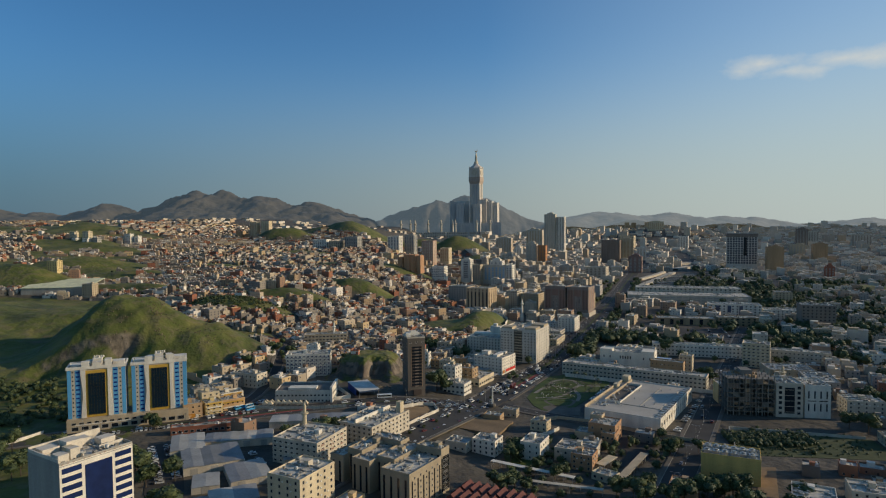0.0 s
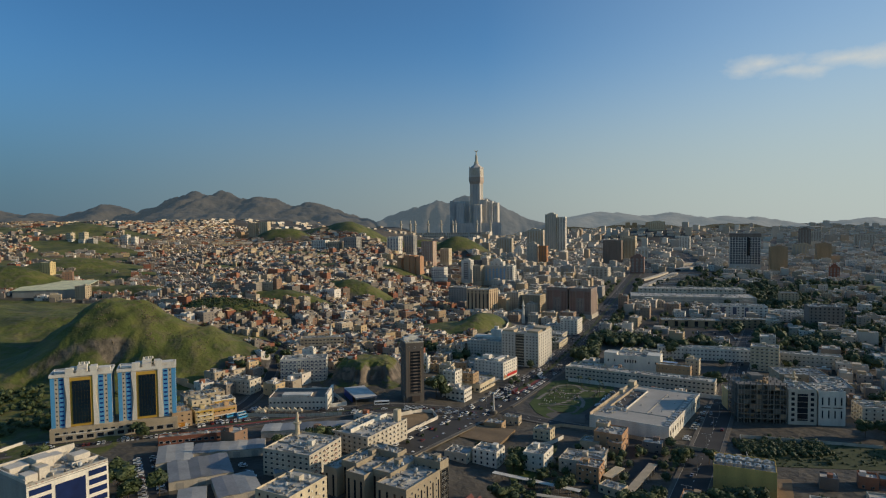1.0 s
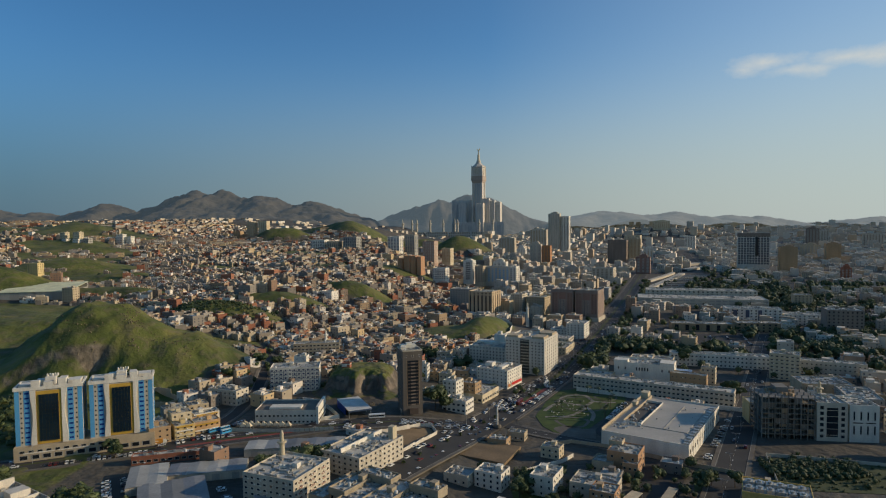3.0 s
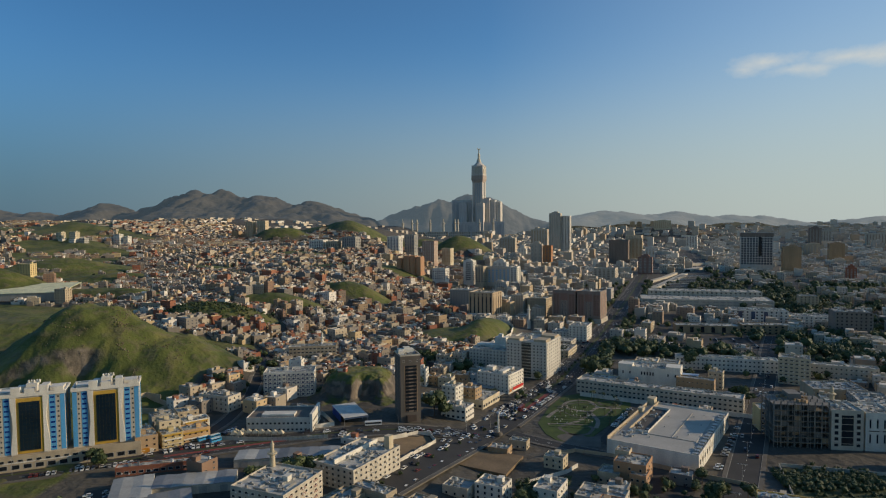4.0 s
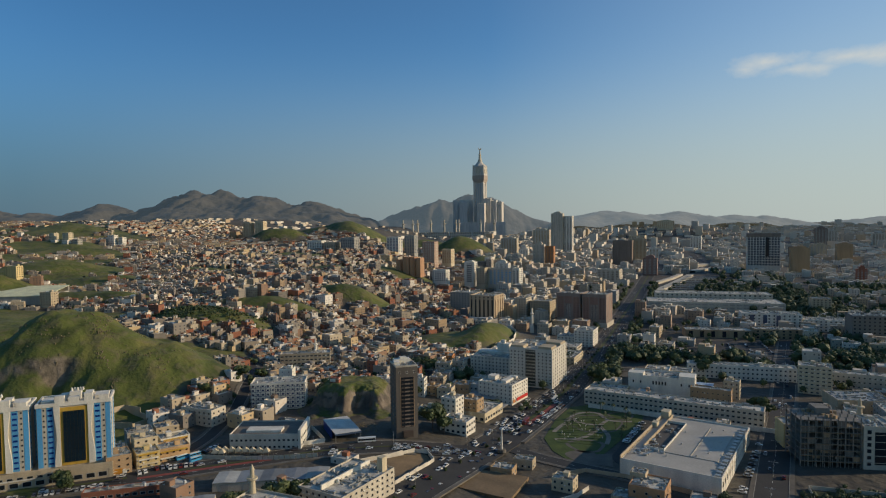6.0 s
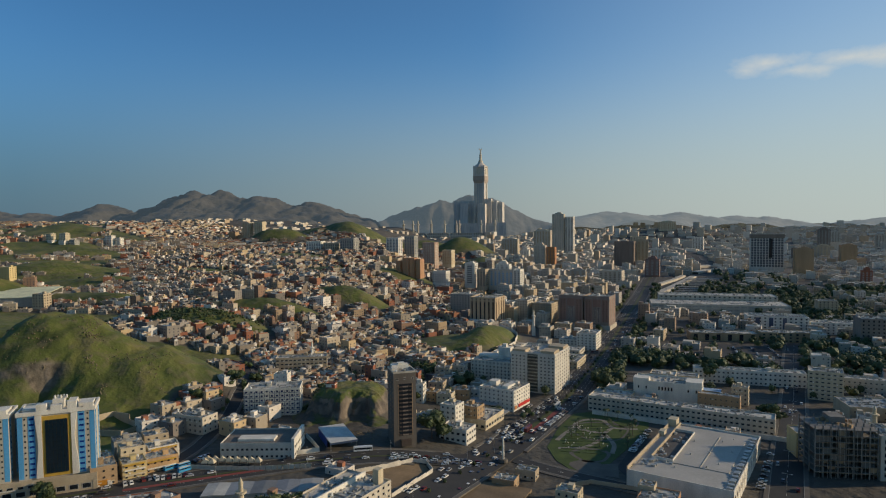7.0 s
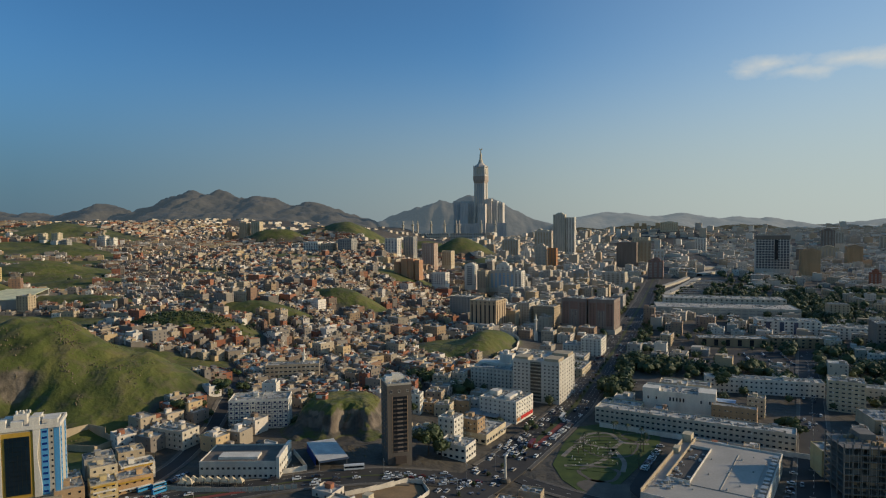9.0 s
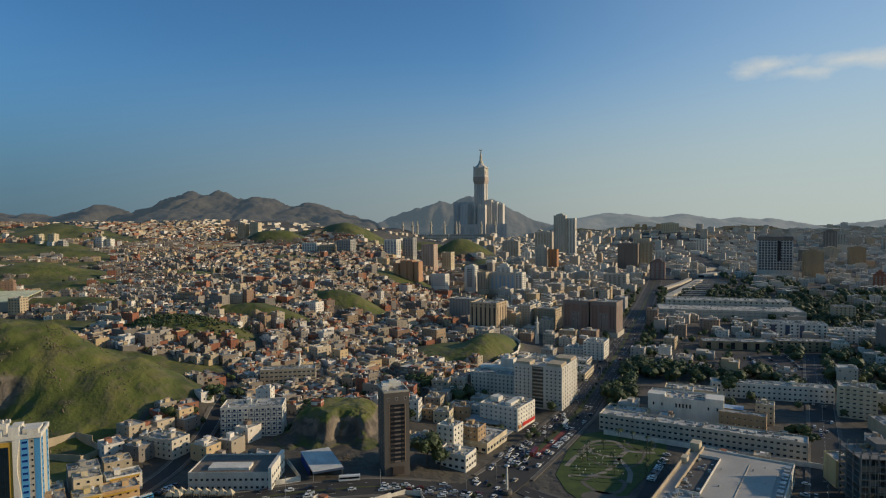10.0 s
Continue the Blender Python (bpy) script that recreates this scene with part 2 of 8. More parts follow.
SHEETS = [material("roof_sheet", [tuple(v * 0.75 for v in c), c], rough=0.6, size=9, fine=1.2) for c in ((0.30, 0.31, 0.32), (0.25, 0.26, 0.28), (0.50, 0.49, 0.46), (0.21, 0.215, 0.22), (0.38, 0.38, 0.37))]
SHEET = SHEETS[4]
DECK = material("roof_deck", [(0.28, 0.255, 0.22), (0.50, 0.47, 0.42), (0.60, 0.57, 0.52)], size=3.2, fine=0.7, spread=0.45)
MALL_DECK = material("mall_roof_membrane", [(0.36, 0.34, 0.31), (0.50, 0.47, 0.43)], size=22, fine=1.5, spread=0.15)
ASPHALT = material("asphalt", [(0.029, 0.028, 0.026), (0.053, 0.050, 0.045)], size=14, fine=1.0, spread=0.2)
RED_LANE = material("red_lane", [(0.22, 0.05, 0.04), (0.28, 0.07, 0.05)], size=6, fine=0.8)
LINE = material("road_paint", [(0.55, 0.55, 0.52), (0.7, 0.7, 0.68)], size=3, fine=0.4)
KERB = material("kerb_stone", [(0.22, 0.21, 0.19), (0.32, 0.30, 0.27)], size=3, fine=0.4)
PAVING = material("paving", [(0.095, 0.085, 0.070), (0.15, 0.132, 0.108)], size=7, fine=0.7)
LAWN = material("lawn", [(0.034, 0.064, 0.006), (0.080, 0.108, 0.014)], size=6, fine=0.6, spread=0.3)
SCRUB = material("scrub", [(0.036, 0.050, 0.014), (0.060, 0.074, 0.020), (0.095, 0.085, 0.042)], size=9, fine=0.8, spread=0.3)
SOIL = material("bare_soil", [(0.17, 0.115, 0.06), (0.26, 0.18, 0.10)], size=9, fine=0.8, spread=0.3)
LEAF = material("leaves", [(0.036, 0.056, 0.016), (0.052, 0.078, 0.021), (0.078, 0.100, 0.030), (0.044, 0.064, 0.017)], vary="island", size=3, fine=0.4, spread=0.3, rough=0.7)
BARK = material("bark", [(0.07, 0.05, 0.035), (0.13, 0.10, 0.07)], size=0.7, fine=0.1)
GLASS = material("window_glass", [(0.010, 0.013, 0.016), (0.022, 0.028, 0.034)], rough=0.12, size=8, fine=2, relief=0)
TEAL_GLASS = material("dark_green_glass", [(0.008, 0.017, 0.024), (0.014, 0.028, 0.038)], rough=0.08, size=12, fine=3, relief=0)
BLUE_GLASS = material("blue_glass", [(0.006, 0.015, 0.06), (0.01, 0.025, 0.09)], rough=0.1, size=12, fine=3, relief=0)
FRAME = material("window_frame", [(0.30, 0.29, 0.27), (0.42, 0.41, 0.39)], size=2, fine=0.3, relief=0)
METAL = material("galvanised_metal", [(0.34, 0.35, 0.36), (0.5, 0.5, 0.5)], rough=0.45, metal=0.6, size=2, fine=0.3)
TANK = material("white_tank_plastic", [(0.55, 0.55, 0.54), (0.72, 0.72, 0.70)], rough=0.5, size=3, fine=0.4)
RUBBER = material("rubber", [(0.015, 0.015, 0.015), (0.03, 0.03, 0.03)], size=1, fine=0.2, relief=0)
CAR_PAINT = material("car_paint", [(0.7, 0.7, 0.7), (0.75, 0.75, 0.74), (0.06, 0.06, 0.065), (0.68, 0.67, 0.65), (0.35, 0.36, 0.37), (0.8, 0.8, 0.79), (0.12, 0.12, 0.13), (0.5, 0.5, 0.51), (0.78, 0.78, 0.77), (0.74, 0.73, 0.71), (0.2, 0.21, 0.23), (0.66, 0.66, 0.66), (0.03, 0.03, 0.035), (0.76, 0.76, 0.75), (0.16, 0.03, 0.03), (0.45, 0.42, 0.37)], vary="object", rough=0.25, relief=0, spread=0.05)
HOUSE_STOPS = [(0.276, 0.107, 0.061), (0.336, 0.288, 0.227), (0.632, 0.577, 0.516), (0.267, 0.167, 0.113), (0.217, 0.191, 0.170), (0.474, 0.400, 0.301), (0.237, 0.200, 0.162), (0.711, 0.660, 0.604), (0.336, 0.242, 0.153), (0.177, 0.158, 0.140), (0.415, 0.345, 0.254), (0.326, 0.140, 0.079), (0.316, 0.288, 0.262), (0.197, 0.148, 0.113), (0.533, 0.400, 0.236), (0.256, 0.228, 0.201)]
CITY_STOPS = [(0.44, 0.38, 0.30), (0.52, 0.47, 0.40), (0.36, 0.32, 0.27), (0.64, 0.60, 0.54), (0.44, 0.34, 0.22), (0.34, 0.24, 0.17), (0.48, 0.42, 0.34), (0.37, 0.34, 0.31), (0.55, 0.49, 0.42)]
HOUSE_WALL = material("house_render", HOUSE_STOPS, vary="object", size=5, fine=0.6, streak=True, spread=0.2)
HOUSES_WALL = material("houses_render", HOUSE_STOPS, vary="island", size=5, fine=0.6, streak=True, spread=0.2)
CITY_WALL = material("city_render", CITY_STOPS, vary="island", size=6, fine=0.8, streak=True, spread=0.2)
# paler than city_render: real pale walls, lifted further to stand in for haze
HAZE_CITY_WALL = material("haze_paled_city_render", [(0.50, 0.43, 0.34), (0.62, 0.56, 0.48), (0.42, 0.37, 0.31), (0.70, 0.65, 0.58), (0.46, 0.35, 0.24), (0.58, 0.50, 0.41), (0.46, 0.42, 0.37)], vary="island", size=6, fine=0.8, streak=True, spread=0.15)
HOUSES_DECK = material("houses_roof", [(0.34, 0.31, 0.27), (0.48, 0.45, 0.40), (0.60, 0.58, 0.54), (0.40, 0.33, 0.26), (0.52, 0.49, 0.44)], vary="island", size=3, fine=0.6, spread=0.4)
MOUNTAIN = material("haze_glow_mountain_rock", [(0.040, 0.038, 0.030), (0.070, 0.061, 0.046), (0.105, 0.086, 0.064)], size=180, fine=25, relief=0.5, spread=0.3)
# the far ridges are a backdrop; their rock glows blue-grey in place of haze
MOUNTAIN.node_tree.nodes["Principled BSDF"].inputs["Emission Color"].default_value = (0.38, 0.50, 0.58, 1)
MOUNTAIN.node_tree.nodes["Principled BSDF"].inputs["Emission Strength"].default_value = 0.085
# copies with a stronger glow, for ridges that stand deeper in haze
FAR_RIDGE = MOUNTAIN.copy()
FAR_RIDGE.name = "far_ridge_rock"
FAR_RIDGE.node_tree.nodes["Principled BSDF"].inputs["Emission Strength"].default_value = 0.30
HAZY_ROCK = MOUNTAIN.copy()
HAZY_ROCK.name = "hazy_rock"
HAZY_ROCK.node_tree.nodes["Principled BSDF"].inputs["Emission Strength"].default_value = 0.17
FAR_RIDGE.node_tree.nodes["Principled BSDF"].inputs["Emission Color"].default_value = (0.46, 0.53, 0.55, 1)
# paler than window_glass: sky reflection and haze are put into the base colour
HAZE_GLASS = material("haze_paled_window_glass", [(0.05, 0.058, 0.066), (0.085, 0.095, 0.105)], rough=0.2, size=8, fine=2, relief=0)
CLIFF = material("cut_rock", [(0.12, 0.10, 0.058), (0.20, 0.165, 0.10)], size=9, fine=1.5, relief=0.8, spread=0.35)


def ground_material():
    m = material("ground_earth_and_grass", [(0.050, 0.046, 0.037), (0.085, 0.075, 0.058), (0.140, 0.118, 0.088)], size=40, fine=3, spread=0.3)
    n, l = m.node_tree.nodes, m.node_tree.links
    mix = next(x for x in n if x.type == "MIX")
    att, geo = n.new("ShaderNodeAttribute"), next(x for x in n if x.type == "NEW_GEOMETRY")
    att.attribute_name = "grass"
    tuft, patch = n.new("ShaderNodeTexNoise"), n.new("ShaderNodeTexNoise")
    tuft.inputs["Scale"].default_value, patch.inputs["Scale"].default_value = 0.11, 0.03
    tuft.inputs["Detail"].default_value = patch.inputs["Detail"].default_value = 8
    for x in (tuft, patch):
        l.new(geo.outputs["Position"], x.inputs["Vector"])
    green = n.new("ShaderNodeValToRGB")
    e = green.color_ramp.elements
    e[0].position, e[0].color = 0.30, (0.045, 0.058, 0.008, 1)
    e[1].position, e[1].color = 0.72, (0.175, 0.155, 0.038, 1)
    mid = green.color_ramp.elements.new(0.5)
    mid.color = (0.098, 0.115, 0.016, 1)
    l.new(patch.outputs["Fac"], green.inputs["Fac"])
    rock = n.new("ShaderNodeValToRGB")
    r = rock.color_ramp.elements
    r[0].position, r[0].color = 0.50, (0, 0, 0, 1)
    r[1].position, r[1].color = 0.62, (0.38, 0.38, 0.38, 1)
    l.new(tuft.outputs["Fac"], rock.inputs["Fac"])
    stony = n.new("ShaderNodeMix")
    stony.data_type = "RGBA"
    stony.inputs["B"].default_value = (0.15, 0.115, 0.07, 1)
    l.new(rock.outputs["Color"], stony.inputs["Factor"])
    l.new(green.outputs["Color"], stony.inputs["A"])
    both = n.new("ShaderNodeMix")
    both.data_type = "RGBA"
    l.new(att.outputs["Fac"], both.inputs["Factor"])
    l.new(mix.outputs["Result"], both.inputs["A"])
    l.new(stony.outputs["Result"], both.inputs["B"])
    l.new(both.outputs["Result"], n["Principled BSDF"].inputs["Base Color"])
    # bare rock where the ground is steep
    part_z = n.new("ShaderNodeSeparateXYZ")
    l.new(geo.outputs["Normal"], part_z.inputs[0])
    steep = n.new("ShaderNodeMapRange")
    for key, value in (("From Min", 0.62), ("From Max", 0.48), ("To Min", 0.0), ("To Max", 0.9)):
        steep.inputs[key].default_value = value
    l.new(part_z.outputs["Z"], steep.inputs["Value"])
    stone = n.new("ShaderNodeValToRGB")
    st = stone.color_ramp.elements
    st[0].position, st[0].color = 0.35, (0.075, 0.060, 0.042, 1)
    st[1].position, st[1].color = 0.65, (0.24, 0.19, 0.13, 1)
    l.new(tuft.outputs["Fac"], stone.inputs["Fac"])
    bare = n.new("ShaderNodeMix")
    bare.data_type = "RGBA"
    l.new(steep.outputs[0], bare.inputs["Factor"])
    l.new(both.outputs["Result"], bare.inputs["A"])
    l.new(stone.outputs["Color"], bare.inputs["B"])
    l.new(bare.outputs["Result"], n["Principled BSDF"].inputs["Base Color"])
    b = next(x for x in n if x.type == "BUMP")
    l.new(tuft.outputs["Fac"], b.inputs["Height"])
    b.inputs["Distance"].default_value, b.inputs["Strength"].default_value = 3.0, 0.8
    return m


GROUND = ground_material()


# ---- building blocks ----
def mesh_of(name, bm, mats):
    me = bpy.data.meshes.new(name)
    bm.to_mesh(me)
    bm.free()
    for m in mats if isinstance(mats, (list, tuple)) else [mats]:
        me.materials.append(m)
    return me


def part(name, bm, mat, parent, label=""):
    ob = new(name, mesh_of(name, bm, mat))
    ob.parent = parent
    return tagged(ob, label)


def shared(name, me, parent, m, label=""):
    ob = new(name, me)
    ob.parent = parent
    ob.matrix_basis = m
    return tagged(ob, label)


def thing(name, m, label, category, group="", kind=""):
    ob = new(name)
    ob.matrix_world = m
    return tagged(ob, label, category, group, kind)


def box(bm, x0, x1, y0, y1, z0, z1, mi=0):
    v = [bm.verts.new(p) for p in ((x0, y0, z0), (x1, y0, z0), (x1, y1, z0), (x0, y1, z0), (x0, y0, z1), (x1, y0, z1), (x1, y1, z1), (x0, y1, z1))]
    for q in ((0, 3, 2, 1), (4, 5, 6, 7), (0, 1, 5, 4), (1, 2, 6, 5), (2, 3, 7, 6), (3, 0, 4, 7)):
        bm.faces.new([v[i] for i in q]).material_index = mi
    return bm


def cube(*a):
    return box(bmesh.new(), *a)


def tube(bm, x, y, z0, z1, r0, r1=None, n=10, mi=0):
    r1 = r0 if r1 is None else r1
    a = [bm.verts.new((x + r0 * math.cos(i * math.tau / n), y + r0 * math.sin(i * math.tau / n), z0)) for i in range(n)]
    b = [bm.verts.new((x + r1 * math.cos(i * math.tau / n), y + r1 * math.sin(i * math.tau / n), z1)) for i in range(n)]
    for i in range(n):
        bm.faces.new((a[i], a[(i + 1) % n], b[(i + 1) % n], b[i])).material_index = mi
    bm.faces.new(b).material_index = mi
    bm.faces.new(a[::-1]).material_index = mi
    return bm


def shell(w, d, h, parapet=0.9, thick=0.3, courses=(), proud=0.12, mi=0, half=0.15):
    """Walls with a parapet round a sunk roof, and string courses at the heights given."""
    bm = bmesh.new()
    o = [(-w / 2, -d / 2), (w / 2, -d / 2), (w / 2, d / 2), (-w / 2, d / 2)]
    i = [(x - math.copysign(thick, x), y - math.copysign(thick, y)) for x, y in o]
    e = [(x + math.copysign(proud, x), y + math.copysign(proud, y)) for x, y in o]
    prof = [(o, -5.0)]
    for z in sorted(courses):
        if z + half < h + parapet:
            prof += [(o, z - half), (e, z - half), (e, z + half), (o, z + half)]
    prof += [(o, h + parapet), (i, h + parapet), (i, h)]
    rows = [[bm.verts.new((x, y, z)) for x, y in ring] for ring, z in prof]
    for a, b in zip(rows, rows[1:]):
        for k in range(4):
            bm.faces.new((a[k], a[(k + 1) % 4], b[(k + 1) % 4], b[k]))
    bm.faces.new(rows[-1])
    return bm


def window_mesh(name, glass, frame=FRAME, bar=True):
    """A window one metre by one: a proud frame with a pane set back in it, centred on its foot."""
    bm = bmesh.new()
    for x0, x1, z0, z1 in ((-0.5, 0.5, 0, 0.08), (-0.5, 0.5, 0.92, 1.0), (-0.5, -0.42, 0.08, 0.92), (0.42, 0.5, 0.08, 0.92)):
        box(bm, x0, x1, -0.12, 0.0, z0, z1, 1)
    v = [bm.verts.new(p) for p in ((-0.42, -0.03, 0.08), (0.42, -0.03, 0.08), (0.42, -0.03, 0.92), (-0.42, -0.03, 0.92))]
    bm.faces.new(v)
    return mesh_of(name, bm, [glass, frame])


def plate_mesh(name, mat):
    return mesh_of(name, cube(-0.5, 0.5, -0.10, 0.0, 0, 1), mat)


WINDOW = window_mesh("window", GLASS)
WINDOW_WHITE = window_mesh("window", GLASS, WHITE)
WINDOW_BLUE = window_mesh("window", BLUE_GLASS, WHITE)
WINDOW_HOTEL = window_mesh("window", material("deep_blue_glass", [(0.008, 0.03, 0.16), (0.012, 0.045, 0.22)], rough=0.15, size=6, fine=2, relief=0), LIGHT_BLUE)
WINDOW_BROWN = window_mesh("window", GLASS, TAN)
STRIP_BLUE, STRIP_WHITE, STRIP_TAN = plate_mesh("panel", LIGHT_BLUE), plate_mesh("panel", WHITE), plate_mesh("panel", TAN)
STRIP_BROWN, STRIP_GREY, STRIP_GLASS = plate_mesh("panel", BROWN), plate_mesh("panel", GREY), plate_mesh("panel", GLASS)
STRIP_MOSS = plate_mesh("panel", wall("grey_green_glazing", (0.085, 0.095, 0.075), rough=0.35))
STRIP_SLATE, STRIP_UMBER = plate_mesh("panel", SLATE), plate_mesh("panel", UMBER)
STRIP_HAZE = plate_mesh("panel", HAZE_GLASS)
STRIP_RED, STRIP_CREAM, STRIP_ORANGE, STRIP_PALE = plate_mesh("panel", RED), plate_mesh("panel", CREAM), plate_mesh("panel", ORANGE), plate_mesh("panel", PALE)


def tank_mesh():
    bm = tube(bmesh.new(), 0, 0, 0.35, 1.7, 0.75, 0.75, 10)
    tube(bm, 0, 0, 1.7, 1.95, 0.75, 0.25, 10)
    for x in (-0.5, 0.5):
        for y in (-0.5, 0.5):
            box(bm, x - 0.06, x + 0.06, y - 0.06, y + 0.06, 0, 0.36)
    return mesh_of("water_tank", bm, TANK)


def cooler_mesh():
    bm = cube(-0.9, 0.9, -0.6, 0.6, 0.15, 1.1)
    tube(bm, 0, 0, 1.1, 1.25, 0.45, 0.45, 8)
    for x in (-0.7, 0.7):
        box(bm, x - 0.08, x + 0.08, -0.6, 0.6, 0, 0.15)
    return mesh_of("air_conditioner", bm, METAL)


def hut_mesh(mat):
    bm = cube(-1.5, 1.5, -1.8, 1.8, 0, 2.6)
    box(bm, -1.65, 1.65, -1.95, 1.95, 2.6, 2.8)
    box(bm, -0.4, 0.4, -1.84, -1.8, 0.05, 2.0)
    return mesh_of("stair_house", bm, mat)


TANK_MESH, COOLER_MESH = tank_mesh(), cooler_mesh()
HUTS = {}
FOOT = []  # plan rectangles that are taken: x, y, turn, half width, half depth


def local(w, d, face, u, z, sx, sz):
    """The place of a plate on a face: u along it from its middle, z its foot, sx by sz metres."""
    s = Matrix.Diagonal((sx, 1, sz, 1))
    if face == "f":
        return pose(u, -d / 2, z) @ s
    if face == "r":
        return pose(w / 2, u, z, 0, 0, 90) @ s
    if face == "l":
        return pose(-w / 2, -u, z, 0, 0, -90) @ s
    return pose(-u, d / 2, z, 0, 0, 180) @ s


def windows(parent, w, d, face, floors, bays, z0, pitch, sx, sz, me=WINDOW, u0=None, u1=None, name="window"):
    length = w if face in "fb" else d
    a = -length / 2 if u0 is None else u0
    b = length / 2 if u1 is None else u1
    for f in range(floors):
        for k in range(bays):
            shared(name, me, parent, local(w, d, face, a + (b - a) * (k + 0.5) / bays, z0 + f * pitch, sx, sz))


def boxes_mesh(name, items, mat, extra=None):
    """Small boxes x0, x1, y0, y1, z0, z1 in one mesh."""
    v, f = [], []
    for x0, x1, y0, y1, z0, z1 in items:
        n = len(v)
        v += [(x0, y0, z0), (x1, y0, z0), (x1, y1, z0), (x0, y1, z0), (x0, y0, z1), (x1, y0, z1), (x1, y1, z1), (x0, y1, z1)]
        f += [(n + 4, n + 5, n + 6, n + 7), (n, n + 1, n + 5, n + 4), (n + 1, n + 2, n + 6, n + 5), (n + 2, n + 3, n + 7, n + 6), (n + 3, n, n + 4, n + 7)]
    me = bpy.data.meshes.new(name)
    me.from_pydata(v, [], f)
    me.materials.append(mat)
    return me


def clutter(parent, w, d, h, count, hut=None, seed=0):
    """Roof things: stair house, a few tanks and coolers, and a litter of small units, pipes and low walls."""
    rnd = random.Random(seed)
    if hut is not None:
        if hut.name not in HUTS:
            HUTS[hut.name] = hut_mesh(hut)
        shared("stair_house", HUTS[hut.name], parent, pose(rnd.uniform(-0.2, 0.25) * w, rnd.uniform(-0.05, 0.3) * d, h))
    for k in range(min(4, int(count * 0.5))):
        me, nm = ((TANK_MESH, "water_tank"), (COOLER_MESH, "air_conditioner"))[rnd.random() < 0.5]
        shared(nm, me, parent, pose(rnd.uniform(-0.4, 0.4) * w, rnd.uniform(-0.4, 0.4) * d, h, 0, 0, rnd.choice((0, 90))))
    for nm, mat, n in (("rooftop_clutter", METAL, int(5 + w * d / 28)), ("rooftop_clutter", KERB, int(3 + w * d / 60))):
        items = []
        for _ in range(min(n, 90)):
            x, y = rnd.uniform(-0.45, 0.45) * w, rnd.uniform(-0.45, 0.45) * d
            kind = rnd.random()
            if kind < 0.6:
                a, b, c = rnd.uniform(0.4, 1.0), rnd.uniform(0.3, 0.7), rnd.uniform(0.5, 1.3)
            elif kind < 0.8:
                a, b, c = rnd.uniform(1.5, min(5, w * 0.2)), 0.09, rnd.uniform(0.2, 1.0)
            else:
                a, b, c = 0.1, rnd.uniform(1.5, min(5, d * 0.2)), rnd.uniform(0.2, 1.0)
            x, y = max(-w / 2 + a + 0.4, min(w / 2 - a - 0.4, x)), max(-d / 2 + b + 0.4, min(d / 2 - b - 0.4, y))
            items.append((x - a, x + a, y - b, y + b, h - 0.02, h + c))
        tagged(shared(nm, boxes_mesh(nm, items, mat), parent, pose(0, 0, 0)), kind="stuff")


def wall_units(parent, w, d, h, floors, bays, sides, faces, seed):
    """Cooler boxes and small ledges hung on the walls between the windows."""
    rnd, items = random.Random(seed), []
    for f in range(floors):
        for face, n, length in (("f", bays, w), ("r", sides, d), ("l", sides, d)):
            if face not in faces:
                continue
            for k in range(n):
                if rnd.random() < 0.45:
                    u, z = -length / 2 + length * (k + 0.9) / n, (f + rnd.choice((0.2, 0.3))) * h / floors
                    if abs(u) > length / 2 - 0.6:
                        continue
                    if face == "f":
                        items.append((u - 0.4, u + 0.4, -d / 2 - 0.42, -d / 2, z, z + 0.6))
                    elif face == "r":
                        items.append((w / 2, w / 2 + 0.42, u - 0.4, u + 0.4, z, z + 0.6))
                    else:
                        items.append((-w / 2 - 0.42, -w / 2, u - 0.4, u + 0.4, z, z + 0.6))
    if items:
        tagged(shared("cooling_gear", boxes_mesh("cooling_gear", items, TANK), parent, pose(0, 0, 0)), kind="stuff")


def site(x, y, turn, w, d, corner="F", z=None):
    """The pose of a box from one corner of its foot: F front right, L front left, C its middle."""
    dx, dy = {"F": (-w / 2, d / 2), "L": (w / 2, d / 2), "C": (0, 0), "B": (w / 2, -d / 2)}[corner]
    c, s = math.cos(radians(turn)), math.sin(radians(turn))
    cx, cy = x + dx * c - dy * s, y + dx * s + dy * c
    FOOT.append((cx, cy, turn, w / 2, d / 2))
    return pose(cx, cy, ground_z(cx, cy) if z is None else z, 0, 0, turn)


